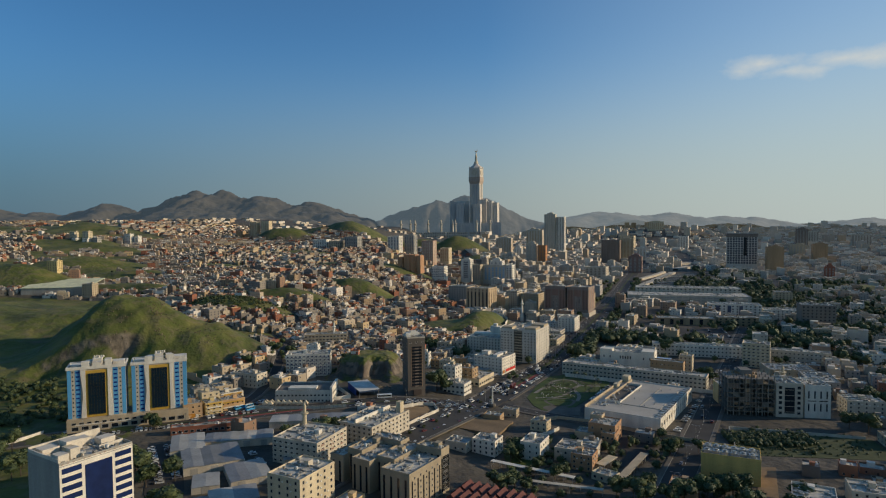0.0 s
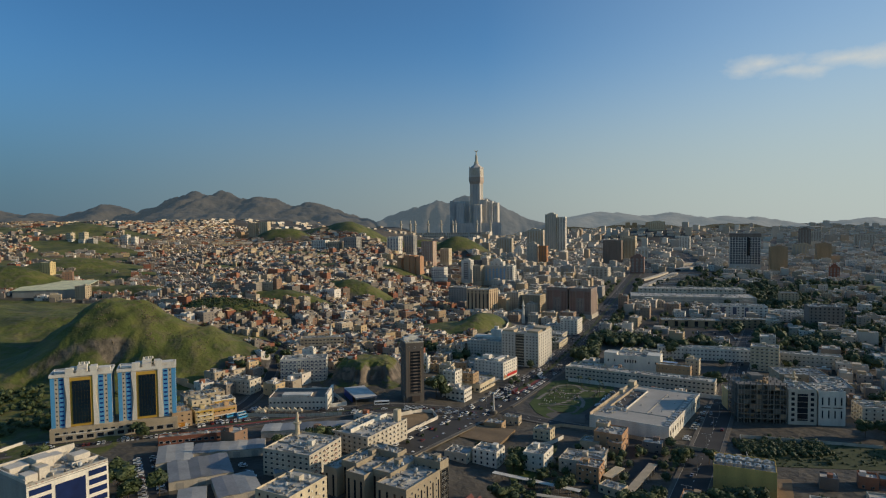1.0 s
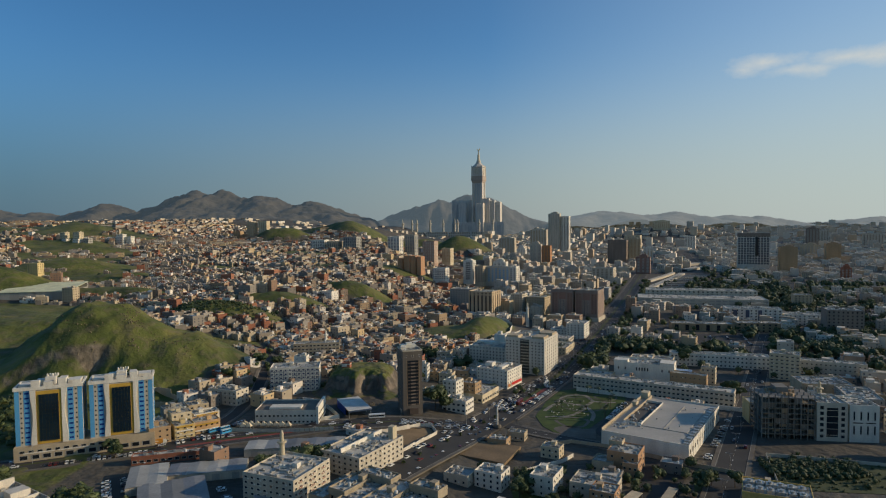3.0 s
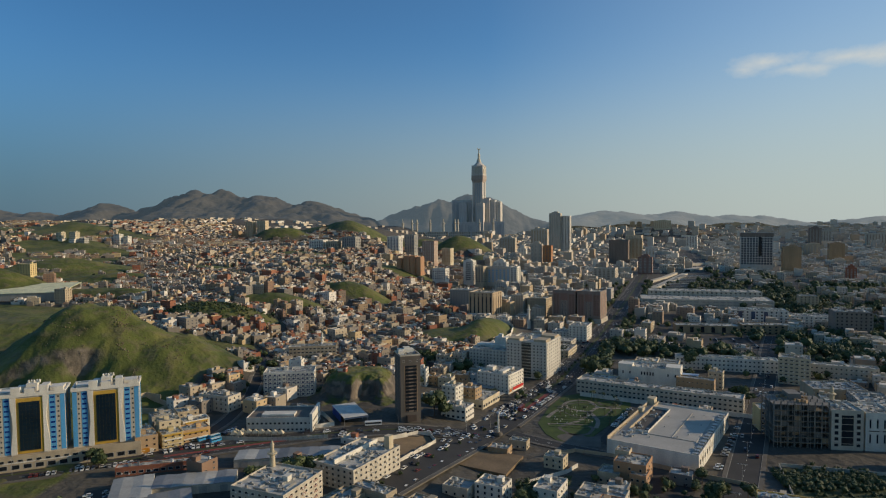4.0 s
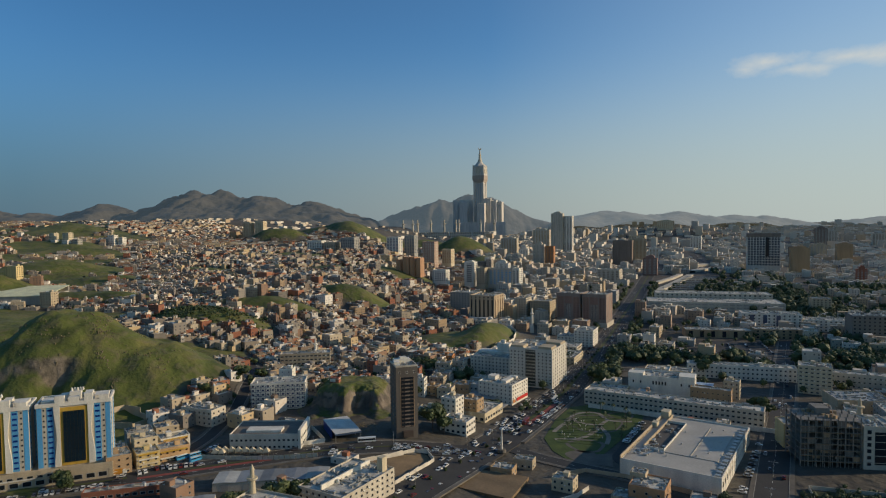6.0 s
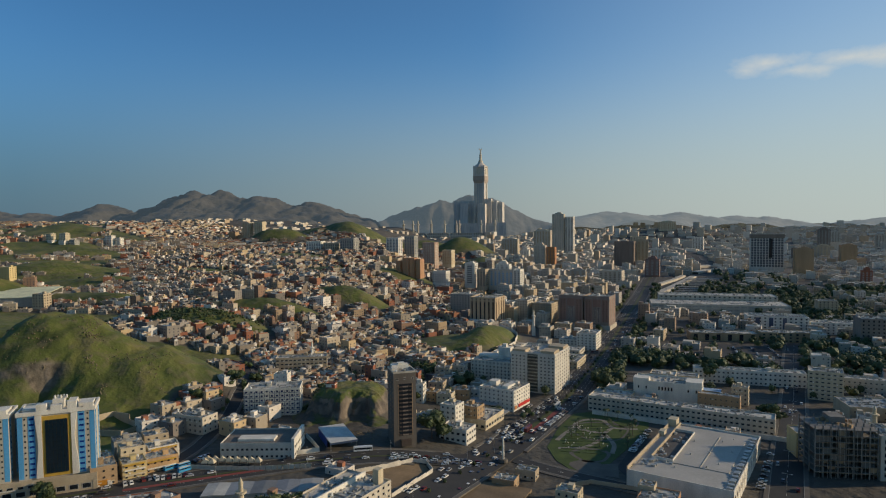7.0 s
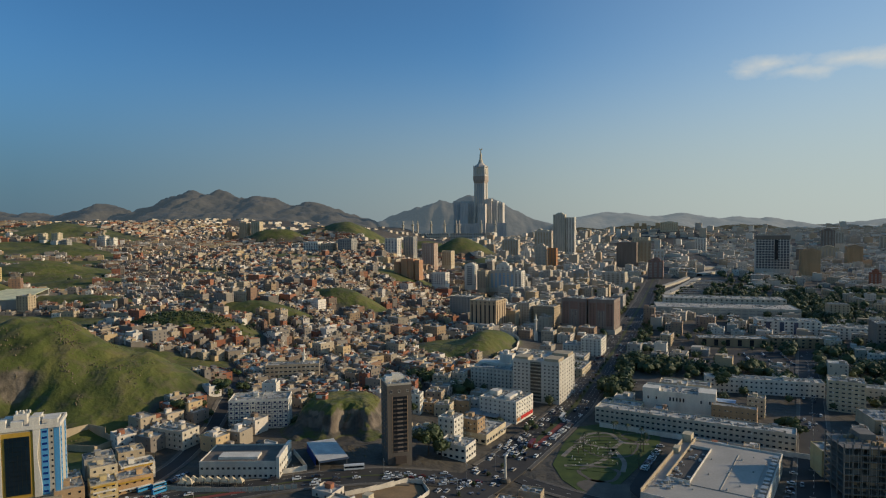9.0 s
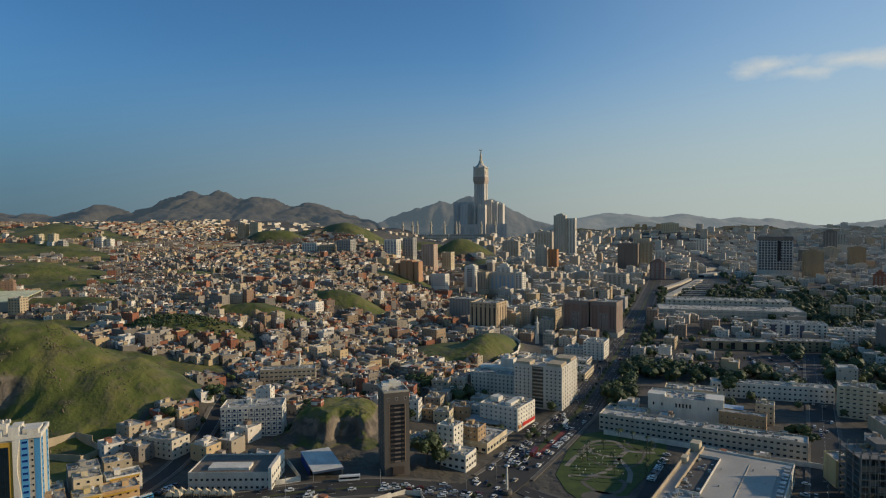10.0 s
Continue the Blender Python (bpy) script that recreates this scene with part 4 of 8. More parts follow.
def pair_tower():
    w, d, h = 40, 42, 33.5
    ob = block("apartment_block", site(64, 653, -25, w, d), w, d, h, PALE_GREY, "tall pale stone apartment block with grey centre strip", 11, 0, 7, "r", (1.7, 1.5), roof=14, hut=PALE, parapet=1.3, courses=[3.2 + 2.9 * k for k in range(11)], seed=4)
    windows(ob, w, d, "f", 10, 4, 4.2, 2.9, 1.6, 1.5, WINDOW_WHITE, -20, -6)
    windows(ob, w, d, "f", 10, 4, 4.2, 2.9, 1.6, 1.5, WINDOW_WHITE, 6, 20)
    shared("panel", STRIP_MOSS, ob, local(w, d, "f", 0, 1.0, 9.5, h - 1.0), "grey-green glazed strip")
    for k in range(10):
        shared("window", STRIP_GLASS, ob, pose(0, -0.1, 0) @ local(w, d, "f", 0, 4.2 + k * 2.9, 9.0, 0.9), "long balcony window")
    for k in range(11):
        for u in (-17.5, 17.5):
            shared("panel", STRIP_PALE, ob, local(w, d, "r", u, 3.0 + k * 2.75, 4.0, 0.8))
    part("crown", box(box(cube(-19, -7, -20, -8, h, h + 3.0), 7, 19, -20, -6, h, h + 3.4), 5, 19, 6, 20, h, h + 3.0), BEIGE, ob, "beige rooftop rooms")


pair_tower()


def arch_block():
    w, d, h = 43, 30, 19
    ob = block("hotel_building", site(31.5, 685, -23, w, d), w, d, h, OFF_WHITE, "white six-storey building with arched top windows", 6, 12, 7, "fr", (1.2, 1.6), WINDOW, 14, None, 1.2, (4, 7, 10, 13, 16, 19), 1.4, seed=6)
    for k in range(12):
        bm = bmesh.new()
        tube(bm, 0, 0, 0, 0.2, 1.1, 1.1, 12)
        a = part("arch", bm, FRAME, ob)
        a.matrix_basis = pose(-w / 2 + w * (k + 0.5) / 12, -d / 2 + 0.02, 18.3, 90)
    part("penthouse", box(box(cube(-2, 10, 6, 15, h, h + 10), 10, 17, 8, 15, h, h + 7), 1, 5, 8, 12, h + 10, h + 13), WHITE, ob, "white rooftop tower")
    part("side_wing", cube(-w / 2 + 1, w / 2 - 1, 2, 14, h, h + 2.6), WHITE, ob)


arch_block()
block("office_building", site(132, 836, -22, 22, 30), 22, 30, 18.5, WHITE, "white mid-rise office building with ribbon windows", 6, 5, 7, "fr", (3.2, 1.5), roof=6, hut=WHITE, seed=7)
block("annex_building", site(118, 850, -22, 26, 20), 26, 20, 9, WHITE, "low white annex building", 3, 6, 4, "fr", roof=5, hut=WHITE, seed=8)
block("annex_building", site(108, 800, -22, 30, 26, "F"), 30, 26, 7, PALE, "low pale flat-roofed building", 2, 7, 5, "fr", roof=7, seed=9)
block("annex_building", site(97, 745, -22, 17, 40, "F"), 17, 40, 7, CREAM, "low cream shop row beside the boulevard", 2, 4, 9, "fr", roof=7, seed=10)
block("shop_row", site(-9, 523, -24, 20, 15, "F"), 20, 15, 8.5, WHITE, "white two-storey corner shop building", 2, 5, 4, "fr", (2.2, 1.6), roof=4, hut=WHITE, seed=11)
block("shop_row", site(4, 557, -26, 20, 32, "F"), 20, 32, 6.0, CREAM, "low cream shop row along the boulevard", 1, 4, 7, "fr", (3.0, 2.2), roof=6, seed=12)
block("white_house", site(-17, 548, -26, 12, 13, "F"), 12, 13, 17, WHITE, "tall narrow white house above the shops", 5, 3, 3, "fr", roof=3, hut=CREAM, seed=13)
block("tan_house", site(-2, 560, -26, 13, 12, "F"), 13, 12, 14, TAN, "sunlit tan house above the shops", 4, 3, 3, "fr", roof=3, hut=TAN, seed=14)
block("white_house", site(-48, 609, -10, 9, 10, "C"), 9, 10, 14, WHITE, "slim white four-storey house beside the dark tower", 4, 2, 3, "fr", roof=3, hut=WHITE, seed=301)
for k, (x, y, w, d, h, m) in enumerate(((-39, 617, 12, 11, 7, TAN), (-27, 611, 12, 12, 8.5, CREAM), (-14, 624, 13, 11, 9.5, TAN), (-38, 560, 14, 13, 5, CREAM), (-52, 566, 10, 9, 4, BEIGE), (-33, 686, 14, 12, 11, BEIGE), (-19, 699, 13, 12, 12, PALE), (-62, 741, 20, 14, 10, CREAM), (-34, 722, 18, 13, 10.5, ORANGE), (-56, 636, 14, 12, 7, BRICK), (-36, 648, 13, 12, 7, BEIGE), (-60, 664, 15, 12, 9, BRICK))):
    block("house", site(x, y, -18 + 5 * (k % 3), w, d, "C"), w, d, h, m, "flat-roofed %s house in the hollow behind the boulevard" % {CREAM: "cream", TAN: "tan", BEIGE: "beige", PALE: "pale", ORANGE: "orange", BRICK: "brick-red"}[m], max(1, int(h / 3.2)), 3, 3, "fr", roof=4, hut=m, seed=310 + k)
block("long_house", site(-9, 647, -18, 28, 10, "C"), 28, 10, 5, WHITE, "long low white house with flat roof", 1, 7, 2, "fr", (1.6, 1.4), roof=6, seed=330)
part("canopy", box(cube(-13, 13, -7, 7, 3.8, 4.2), -13, -0.5, -7, 7, 4.2, 4.6), SHEET, thing("market_shed", site(3, 615, -24, 26, 14, "C"), "low pale sheet-roofed market shed", "shed"))
part("canopy", cube(-12, 12, -9, 9, 3.6, 4.0), SHEET, thing("market_shed", site(8, 590, -28, 24, 18, "C"), "low grey market shed with metal roof", "shed"))


def twin_tower():
    w, d, h = 70, 36, 44
    ob = thing("apartment_block", site(174, 968, -25, w, d), "twin reddish-brown tower block with pale base", "building")
    part("base", shell(w + 3, d + 3, 6, 0.8), PALE, ob)
    for s in (-1, 1):
        bw = 33.5
        b = part("block", shell(bw, d, h, 1.6, courses=(h - 2.5, 10)), wall("rosy_stone", (0.30, 0.235, 0.20)), ob, "rosy tower with reddish panels")
        b.matrix_basis = pose(s * 18.0, 0, 0)
        part("roof", cube(-bw / 2 + 0.4, bw / 2 - 0.4, -d / 2 + 0.4, d / 2 - 0.4, h - 0.3, h + 0.06), DECK, b)
        MAR = plate_mesh("panel", MAROON)
        for u, pw in ((-11.2, 9.0), (11.2, 9.0)):
            shared("panel", MAR, b, local(bw, d, "f", u, 11, pw, h - 14), "reddish-brown panel")
        shared("panel", MAR, b, local(bw, d, "f", 0, h - 13, 11, 10.5), "reddish-brown panel")
        for k in range(9):
            for u in (-2.4, 2.4):
                shared("window", WINDOW_WHITE, b, local(bw, d, "f", u, 8 + k * 2.6, 2.0, 1.5))
            for u in (-13.5, -9.2, 9.2, 13.5):
                shared("window", WINDOW_BROWN, b, pose(0, -0.1, 0) @ local(bw, d, "f", u, 12 + k * 3.2, 1.6, 1.5))
        if s > 0:
            windows(b, bw, d, "r", 11, 5, 8, 3.1, 1.6, 1.6)
            for u in (-12, 0, 12):
                shared("panel", MAR, b, local(bw, d, "r", u, 11, 3, h - 14))
        clutter(b, bw, d, h + 0.06, 14, WHITE, 20 + s)


twin_tower()
t = block("apartment_block", site(22, 976, -25, 38, 34), 38, 34, 42, wall("ochre_render", (0.50, 0.385, 0.26)), "tan ten-storey apartment block lit orange on one side", 12, 6, 4, "fr", (1.7, 1.7), WINDOW_BROWN, 22, BEIGE, 1.4, (3.5, 38.5), 2.0, seed=31)
for u in (-15, -5, 5, 15):
    shared("panel", STRIP_TAN, t, local(38, 34, "r", u * 0.9, 3, 1.2, 39))
block("apartment_block", site(48, 1030, -25, 24, 24), 24, 24, 30, WHITE, "white curved-balcony apartment block", 9, 6, 5, "fr", (2.4, 1.2), roof=8, hut=WHITE, seed=32, bands=True)
block("apartment_block", site(70, 1035, -25, 20, 24), 20, 24, 32, PALE, "pale stone apartment block", 9, 5, 5, "fr", (1.6, 1.4), roof=8, hut=PALE, seed=33, bands=True)
block("apartment_block", site(104, 1028, -25, 30, 28), 30, 28, 28, BEIGE, "beige eight-storey apartment block", 8, 7, 6, "fr", (1.6, 1.4), roof=10, hut=BEIGE, seed=34, bands=True)
block("apartment_block", site(-5, 1085, -25, 44, 26), 44, 26, 32, GREY, "pale grey apartment block with roof tanks", 9, 9, 5, "fr", (1.8, 1.3), roof=14, hut=WHITE, seed=35, bands=True)


def minaret(x, y, r, h, mat, label, z=None):
    ob = thing("minaret", pose(x, y, ground_z(x, y) if z is None else z), label, "minaret")
    FOOT.append((x, y, 0, r * 2, r * 2))
    bm = cube(-r * 1.25, r * 1.25, -r * 1.25, r * 1.25, -2, h * 0.3)
    tube(bm, 0, 0, h * 0.3, h * 0.72, r, r * 0.85, 12)
    part("shaft", bm, mat, ob)
    bm = tube(bmesh.new(), 0, 0, h * 0.72, h * 0.74, r * 1.0, r * 1.6, 12)
    tube(bm, 0, 0, h * 0.74, h * 0.77, r * 1.6, r * 1.6, 12)
    part("balcony", bm, mat, ob)
    part("lantern", tube(bmesh.new(), 0, 0, h * 0.77, h * 0.9, r * 0.65, r * 0.6, 12), mat, ob)
    part("cap", tube(bmesh.new(), 0, 0, h * 0.9, h, r * 0.75, 0.05, 12), CREAM, ob)
    return ob


minaret(-107, 386, 1.6, 28, CREAM, "slender cream mosque minaret beside the warehouses")
minaret(-158, 700, 1.5, 27, WHITE, "slender white mosque minaret among hillside houses")
minaret(70, 930, 1.8, 34, WHITE, "slender pale mosque minaret in the city")


def school():
    w, d, h = 130, 15, 11
    ob = block("school_building", site(85, 611, -27, w, d, "L"), w, d, h, PALE, "long pale three-storey school wing", 3, 36, 4, "fr", (2.1, 1.4), roof=12, parapet=0.9, courses=True, first=1.3, seed=41)
    ob2 = block("school_hall", site(126, 636, -22, 52, 24, "L"), 52, 24, 17, WHITE, "white school hall with arched windows", 4, 0, 4, "r", (1.2, 1.6), roof=5, parapet=1.2, courses=(17,), seed=42)
    for k in range(5):
        shared("window", WINDOW, ob2, local(52, 24, "f", -6 + k * 2.4, 11.2, 1.3, 3.2))
    for u in (-22, -16, 16, 22):
        shared("window", WINDOW, ob2, local(52, 24, "f", u, 11.5, 1.2, 2.4))
    for q in ((-26.2, -14, -12.2, -2), (14, 26.2, -12.2, 2)):
        part("corner_tower", cube(*q, 17, 20), WHITE, ob2, "raised white corner")
    wing = block("school_wing", site(90, 628, -27, 30, 22, "L"), 30, 22, 8, CREAM, "cream school courtyard wing", 2, 6, 4, "fr", roof=3, seed=43)
    part("court_wall", box(cube(-7, 7, -7, -6.6, 8, 10.2), -7, -6.6, -7, 5, 8, 10.2), BEIGE, wing)
    w2 = thing("boundary_wall", site(86, 600, -27, 132, 0.6, "L"), "long white boundary wall of the school", "wall")
    part("wall", cube(-66, 66, -0.25, 0.25, -1, 3.4), WHITE, w2)
    block("service_building", site(196, 598, -27, 30, 10, "F"), 30, 10, 13, TAN, "ochre service block behind the school", 3, 8, 2, "fr", (1.0, 1.0), roof=3, deck=SHEET, seed=44)
    block("service_building", site(212, 622, -27, 12, 12, "F"), 12, 12, 14, CREAM, "small cream tower block", 4, 3, 3, "fr", roof=2, hut=CREAM, seed=45)
    s = thing("blue_roof_hall", site(184, 636, -24, 22, 16, "C"), "hall with light blue metal roof", "hall")
    part("wall", cube(-11, 11, -8, 8, -1, 9), CREAM, s)
    bm = bmesh.new()
    for k in range(8):
        x0 = -11.5 + k * 23 / 8
        box(bm, x0, x0 + 23 / 8 - 0.1, -8.5, 8.5, 9, 9.4)
    part("roof", bm, material("light_blue_roof", [(0.24, 0.33, 0.42), (0.36, 0.46, 0.55)], size=8, fine=1, rough=0.5), s, "light blue sheet roof")


school()


def mall():
    w, d, h = 55, 97, 10
    ob = thing("shopping_mall", site(128.5, 437, -30.5, w, d, "F", 0), "long white shopping mall with flat membrane roof", "mall")
    part("wall", shell(w, d, h, 1.0, 0.5), WHITE, ob)
    part("roof", cube(-w / 2 + 0.6, w / 2 - 0.6, -d / 2 + 0.6, d / 2 - 0.6, h - 0.3, h + 0.08), MALL_DECK, ob, "pale roof membrane")
    part("raised_roof", cube(-9, 21, -24, 34, h, h + 0.55), MALL_DECK, ob, "raised pale roof field")
    part("roof_seam", cube(6.0, 6.3, -24, 34, h + 0.55, h + 0.85), PALE, ob)
    part("roof_field", cube(-w / 2 + 2, w / 2 - 6, -d / 2 + 2, -25, h, h + 0.3), MALL_DECK, ob)
    # this strip lies flat; the shade of a sunken well is in its colour
    part("roof_well", cube(-w / 2 + 6.6, -9.4, -22, 34, h, h + 0.12), material("well_shade_colour", [(0.07, 0.065, 0.06), (0.11, 0.10, 0.09)], size=6, fine=0.8), ob, "flat roof strip darkened like a shaded well")
    for q in ((-w / 2 + 6.5, -9, -22.6, -22.2), (-9.4, -9, -22.2, 34), (-w / 2 + 6.5, -9, 33.6, 34.0)):
        part("well_wall", cube(*q, h, h + 1.7), WHITE, ob)
    rw = random.Random(4)
    items = [(x - a, x + a, y - b, y + b, h + 0.2, h + rw.uniform(0.8, 1.9)) for x, y, a, b in ((rw.uniform(-w / 2 + 3, -8), rw.uniform(-36, -24), rw.uniform(0.5, 1.2), rw.uniform(0.4, 1.0)) for _ in range(16))]
    items += [(x - a, x + a, y - b, y + b, h + 0.1, h + rw.uniform(0.6, 1.6)) for x, y, a, b in ((rw.uniform(-w / 2 + 7.5, -10.5), rw.uniform(-20, 32), rw.uniform(0.4, 0.9), rw.uniform(0.4, 1.0)) for _ in range(18))]
    tagged(shared("rooftop_clutter", boxes_mesh("rooftop_clutter", items, METAL), ob, pose(0, 0, 0)), kind="stuff")
    bm = bmesh.new()
    for k in range(22):
        y = -d / 2 + 3 + k * (d - 6) / 22
        box(bm, w / 2 - 4.2, w / 2 - 1.2, y, y + 2.4, h, h + 0.9 + 0.4 * (k % 3))
    part("roof_plant", bm, METAL, ob, "row of rooftop cooling units")
    part("screen_wall", box(cube(-w / 2, -w / 2 + 0.5, -d / 2, d / 2, h, h + 2.6), -w / 2 + 6, -w / 2 + 6.5, -d / 2 + 26, d / 2, h, h + 2.0), BEIGE, ob, "beige roof screen wall")
    part("front_tower", cube(-w / 2 - 0.4, -w / 2 + 5, d / 2 - 7, d / 2 + 0.4, h, h + 5), CREAM, ob)
    part("front_tower", cube(-w / 2 - 0.4, -w / 2 + 3, d / 2 - 30, d / 2 - 24, h, h + 3.4), CREAM, ob)
    part("yellow_sign", cube(-w / 2 - 0.6, -w / 2 - 0.4, d / 2 - 26, d / 2 - 20, h - 3, h + 2), YELLOW, ob, "yellow sign board")
    for k in range(14):
        shared("panel", STRIP_PALE, ob, local(w, d, "r", -d / 2 + 6 + k * 6.6, 1.0, 1.0, h - 0.5), "pale pilaster")
    windows(ob, w, d, "r", 1, 14, 4.5, 4, 2.4, 3.2)
    for k in range(9):
        bm = tube(bmesh.new(), 0, 0, 0, 1.0, 0.5, 0.4, 8)
        v = part("roof_vent", bm, METAL, ob)
        v.matrix_basis = pose((-6, 6, 14)[k % 3] + (k % 2) * 3, -30 + k * 8, h + (0.55 if -24 < -30 + k * 8 < 34 else 0.0))


mall()


def depot():
    at = site(-155, 478, 3, 44, 27, "L", 8.3)
    ob = thing("depot_building", at, "low pale grey two-storey depot with a white roof panel", "depot")
    part("wall", shell(44, 27, 9.5, 0.8, courses=(4.8,)), PALE_GREY, ob)
    part("roof", cube(-21.6, 21.6, -13.1, 13.1, 9.2, 9.56), material("brown_roof", [(0.13, 0.11, 0.09), (0.2, 0.17, 0.14)], size=6, fine=1), ob)
    part("roof_panel", cube(-13, 9, -9, -1, 9.5, 11.0), WHITE, ob, "white roof panel")
    part("side_wall", cube(20.5, 22.3, -13.8, 13.8, -1, 12.5), WHITE, ob, "white raised side wall")
    windows(ob, 44, 27, "f", 2, 15, 1.4, 4.2, 1.6, 1.4)
    windows(ob, 44.9, 27, "r", 2, 7, 2.0, 4.6, 1.6, 1.5)
    fence = thing("yard_fence", pose(-133, 468, 8.3, 0, 0, 4), "pale blue-grey panelled yard fence", "fence")
    for k in range(22):
        shared("panel", STRIP_PALE, fence, pose(-33 + k * 3.2, -6 + 0.006 * (k - 11) ** 2 * 5, -0.6) @ Matrix.Diagonal((3.0, 1.6, 3.6, 1)))
    for k in range(10):
        bm = tube(bmesh.new(), 0, 0, 2.4, 3.0, 2.6, 2.3, 4)
        tube(bm, 0, 0, 3.0, 5.2, 2.3, 0.1, 4)
        for i in range(4):
            a = math.radians(90 * i)
            tube(bm, 2.3 * math.cos(a), 2.3 * math.sin(a), -0.5, 2.5, 0.08, 0.08, 5)
        tt = thing("tent", pose(-160 + (k % 8) * 4.4, 472 - (k // 8) * 4.0 - (k % 8) * 0.2, 8.4, 0, 0, 45), "pointed cream canvas tent in the depot yard", "tent", "yard tents")
        part("canopy", bm, CREAM, tt)
    sh = thing("canopy_shed", site(-91, 492, 27, 15, 32, "L", 8.2), "open shed with pale metal roof and blue edge", "shed")
    sheet = mesh_of("roof_sheet", cube(-8.5, 8.5, 0, 3.25, 6.2, 6.6), wall("pale_sheet", (0.66, 0.66, 0.64)))
    for k in range(10):
        shared("roof_sheet", sheet, sh, pose(0, -17 + k * 3.4, 0), "pale roof sheet")
    part("fascia", cube(-8.7, 8.7, -17.4, -17.2, 5.4, 6.5), SLATE, sh, "dark blue fascia board")
    part("rear_wall", box(cube(-8.2, -7.9, -6, 17, -1, 6.2), -8.2, 8.2, 16.6, 16.9, -1, 6.2), DEEP_BLUE, sh)
    for x in (-8, 8):
        for y in (-16, -5, 6, 16):
            p = part("post", tube(bmesh.new(), 0, 0, -1, 6.2, 0.16, 0.16, 6), METAL, sh)
            p.matrix_basis = pose(x, y, 0)


depot()
lat = block("apartment_house", site(-171, 559, 10, 40, 20, "L"), 40, 20, 19, WHITE, "white and blue-grey six-storey apartment house", 6, 11, 5, "fr", (1.8, 1.5), WINDOW_BLUE, 12, WHITE, 1.0, True, 1.2, seed=51)
for k in range(12):
    shared("lattice_bar", STRIP_SLATE, lat, local(40, 20, "f", -20 + 40 * k / 11.0 * 0.98 + 0.4, 1, 0.45, 17), "dark blue-grey lattice bar")
for k in range(6):
    for u, l in ((-12.5, 13), (3.5, 14), (15.5, 8)):
        shared("lattice_bar", STRIP_SLATE, lat, local(40, 20, "f", u, 0.6 + k * 3.17, l, 0.3))
for k in range(6):
    part("balcony", box(cube(-5.2, -1.8, -11.3, -9.9, 0.6 + k * 3.17, 0.8 + k * 3.17), -5.2, -1.8, -11.3, -11.15, 0.8 + k * 3.17, 1.7 + k * 3.17), WHITE, lat)
block("white_block", site(-160, 615, 0, 11, 10, "C"), 11, 10, 17, WHITE, "plain white block house on the slope", 5, 2, 2, "fr", (0.8, 1.0), roof=3, hut=WHITE, seed=52)
block("office_building", site(-165, 690, 12, 46, 16, "C"), 46, 16, 14, BEIGE, "long beige public building with ribbon windows", 4, 12, 4, "fr", (2.8, 1.3), roof=6, hut=BEIGE, seed=53)
block("guest_house", site(-184, 519, -20, 26, 14, "F"), 26, 14, 10.5, PALE, "pale three-storey guest house at the hill foot", 3, 6, 3, "fr", roof=6, hut=PALE, seed=54)
SHOPS = (
    ((-197.5, 442.5), 13, 15, 10.5, TAN, "tan shop house in the shade of the hotel", 3, 3), ((-186.8, 453.5), 12.5, 13, 8.5, YELLOW, "yellow shop house with balconies coloured as if lit golden", 3, 3),
    ((-175.0, 466.5), 18, 13, 7.6, ORANGE_TAN, "sunlit orange shop house with a flat brown roof", 2, 5), ((-194.5, 466.5), 13, 12, 12.5, CREAM, "cream stepped house behind the shops", 4, 3),
    ((-181.0, 480.0), 17, 11, 9.0, WHITE, "white flat-roofed house behind the shops", 3, 4), ((-209.0, 458.0), 10, 12, 9.0, YELLOW, "narrow yellow house beside the hotel", 3, 2),
    ((-206.0, 483.0), 15, 12, 11.0, GREY, "grey unpainted house behind the shops", 3, 3), ((-196.0, 497.0), 14, 12, 9.5, BEIGE, "beige house at the hill foot", 3, 3))
for k, (corner, w, d, h, m, lab, floors, bays) in enumerate(SHOPS):
    ob = block("shop_house", site(*corner, 38, w, d, "F", 8.2), w, d, h, m, lab, floors, bays, 3, "fr", (1.4, 1.3), WINDOW if k % 2 else WINDOW_BROWN, 5, m, seed=400 + k)
    if k in (1, 2, 4):
        for f in range(floors):
            # the gold balconies carry golden sunlight in their colour
            part("balcony", box(cube(-w * 0.42, w * 0.42, -d / 2 - 1.3, -d / 2, f * h / floors + 2.6, f * h / floors + 2.8), -w * 0.42, w * 0.42, -d / 2 - 1.3, -d / 2 - 1.15, f * h / floors + 2.8, f * h / floors + 3.5), (GOLD, CREAM, WHITE)[(k + f) % 3], ob)
    shared("awning", STRIP_ORANGE if k == 2 else STRIP_CREAM, ob, pose(0, -0.3, 0) @ local(w, d, "f", 0, 2.5, w * 0.8, 0.5), "shop awning board")
block("shop_row", site(-181, 413, 18, 46, 6.5, "C"), 46, 6.5, 4.6, BRICK, "long low brick-red shop row along the main road", 1, 12, 2, "f", (2.6, 1.6), roof=18, parapet=0.6, seed=420)


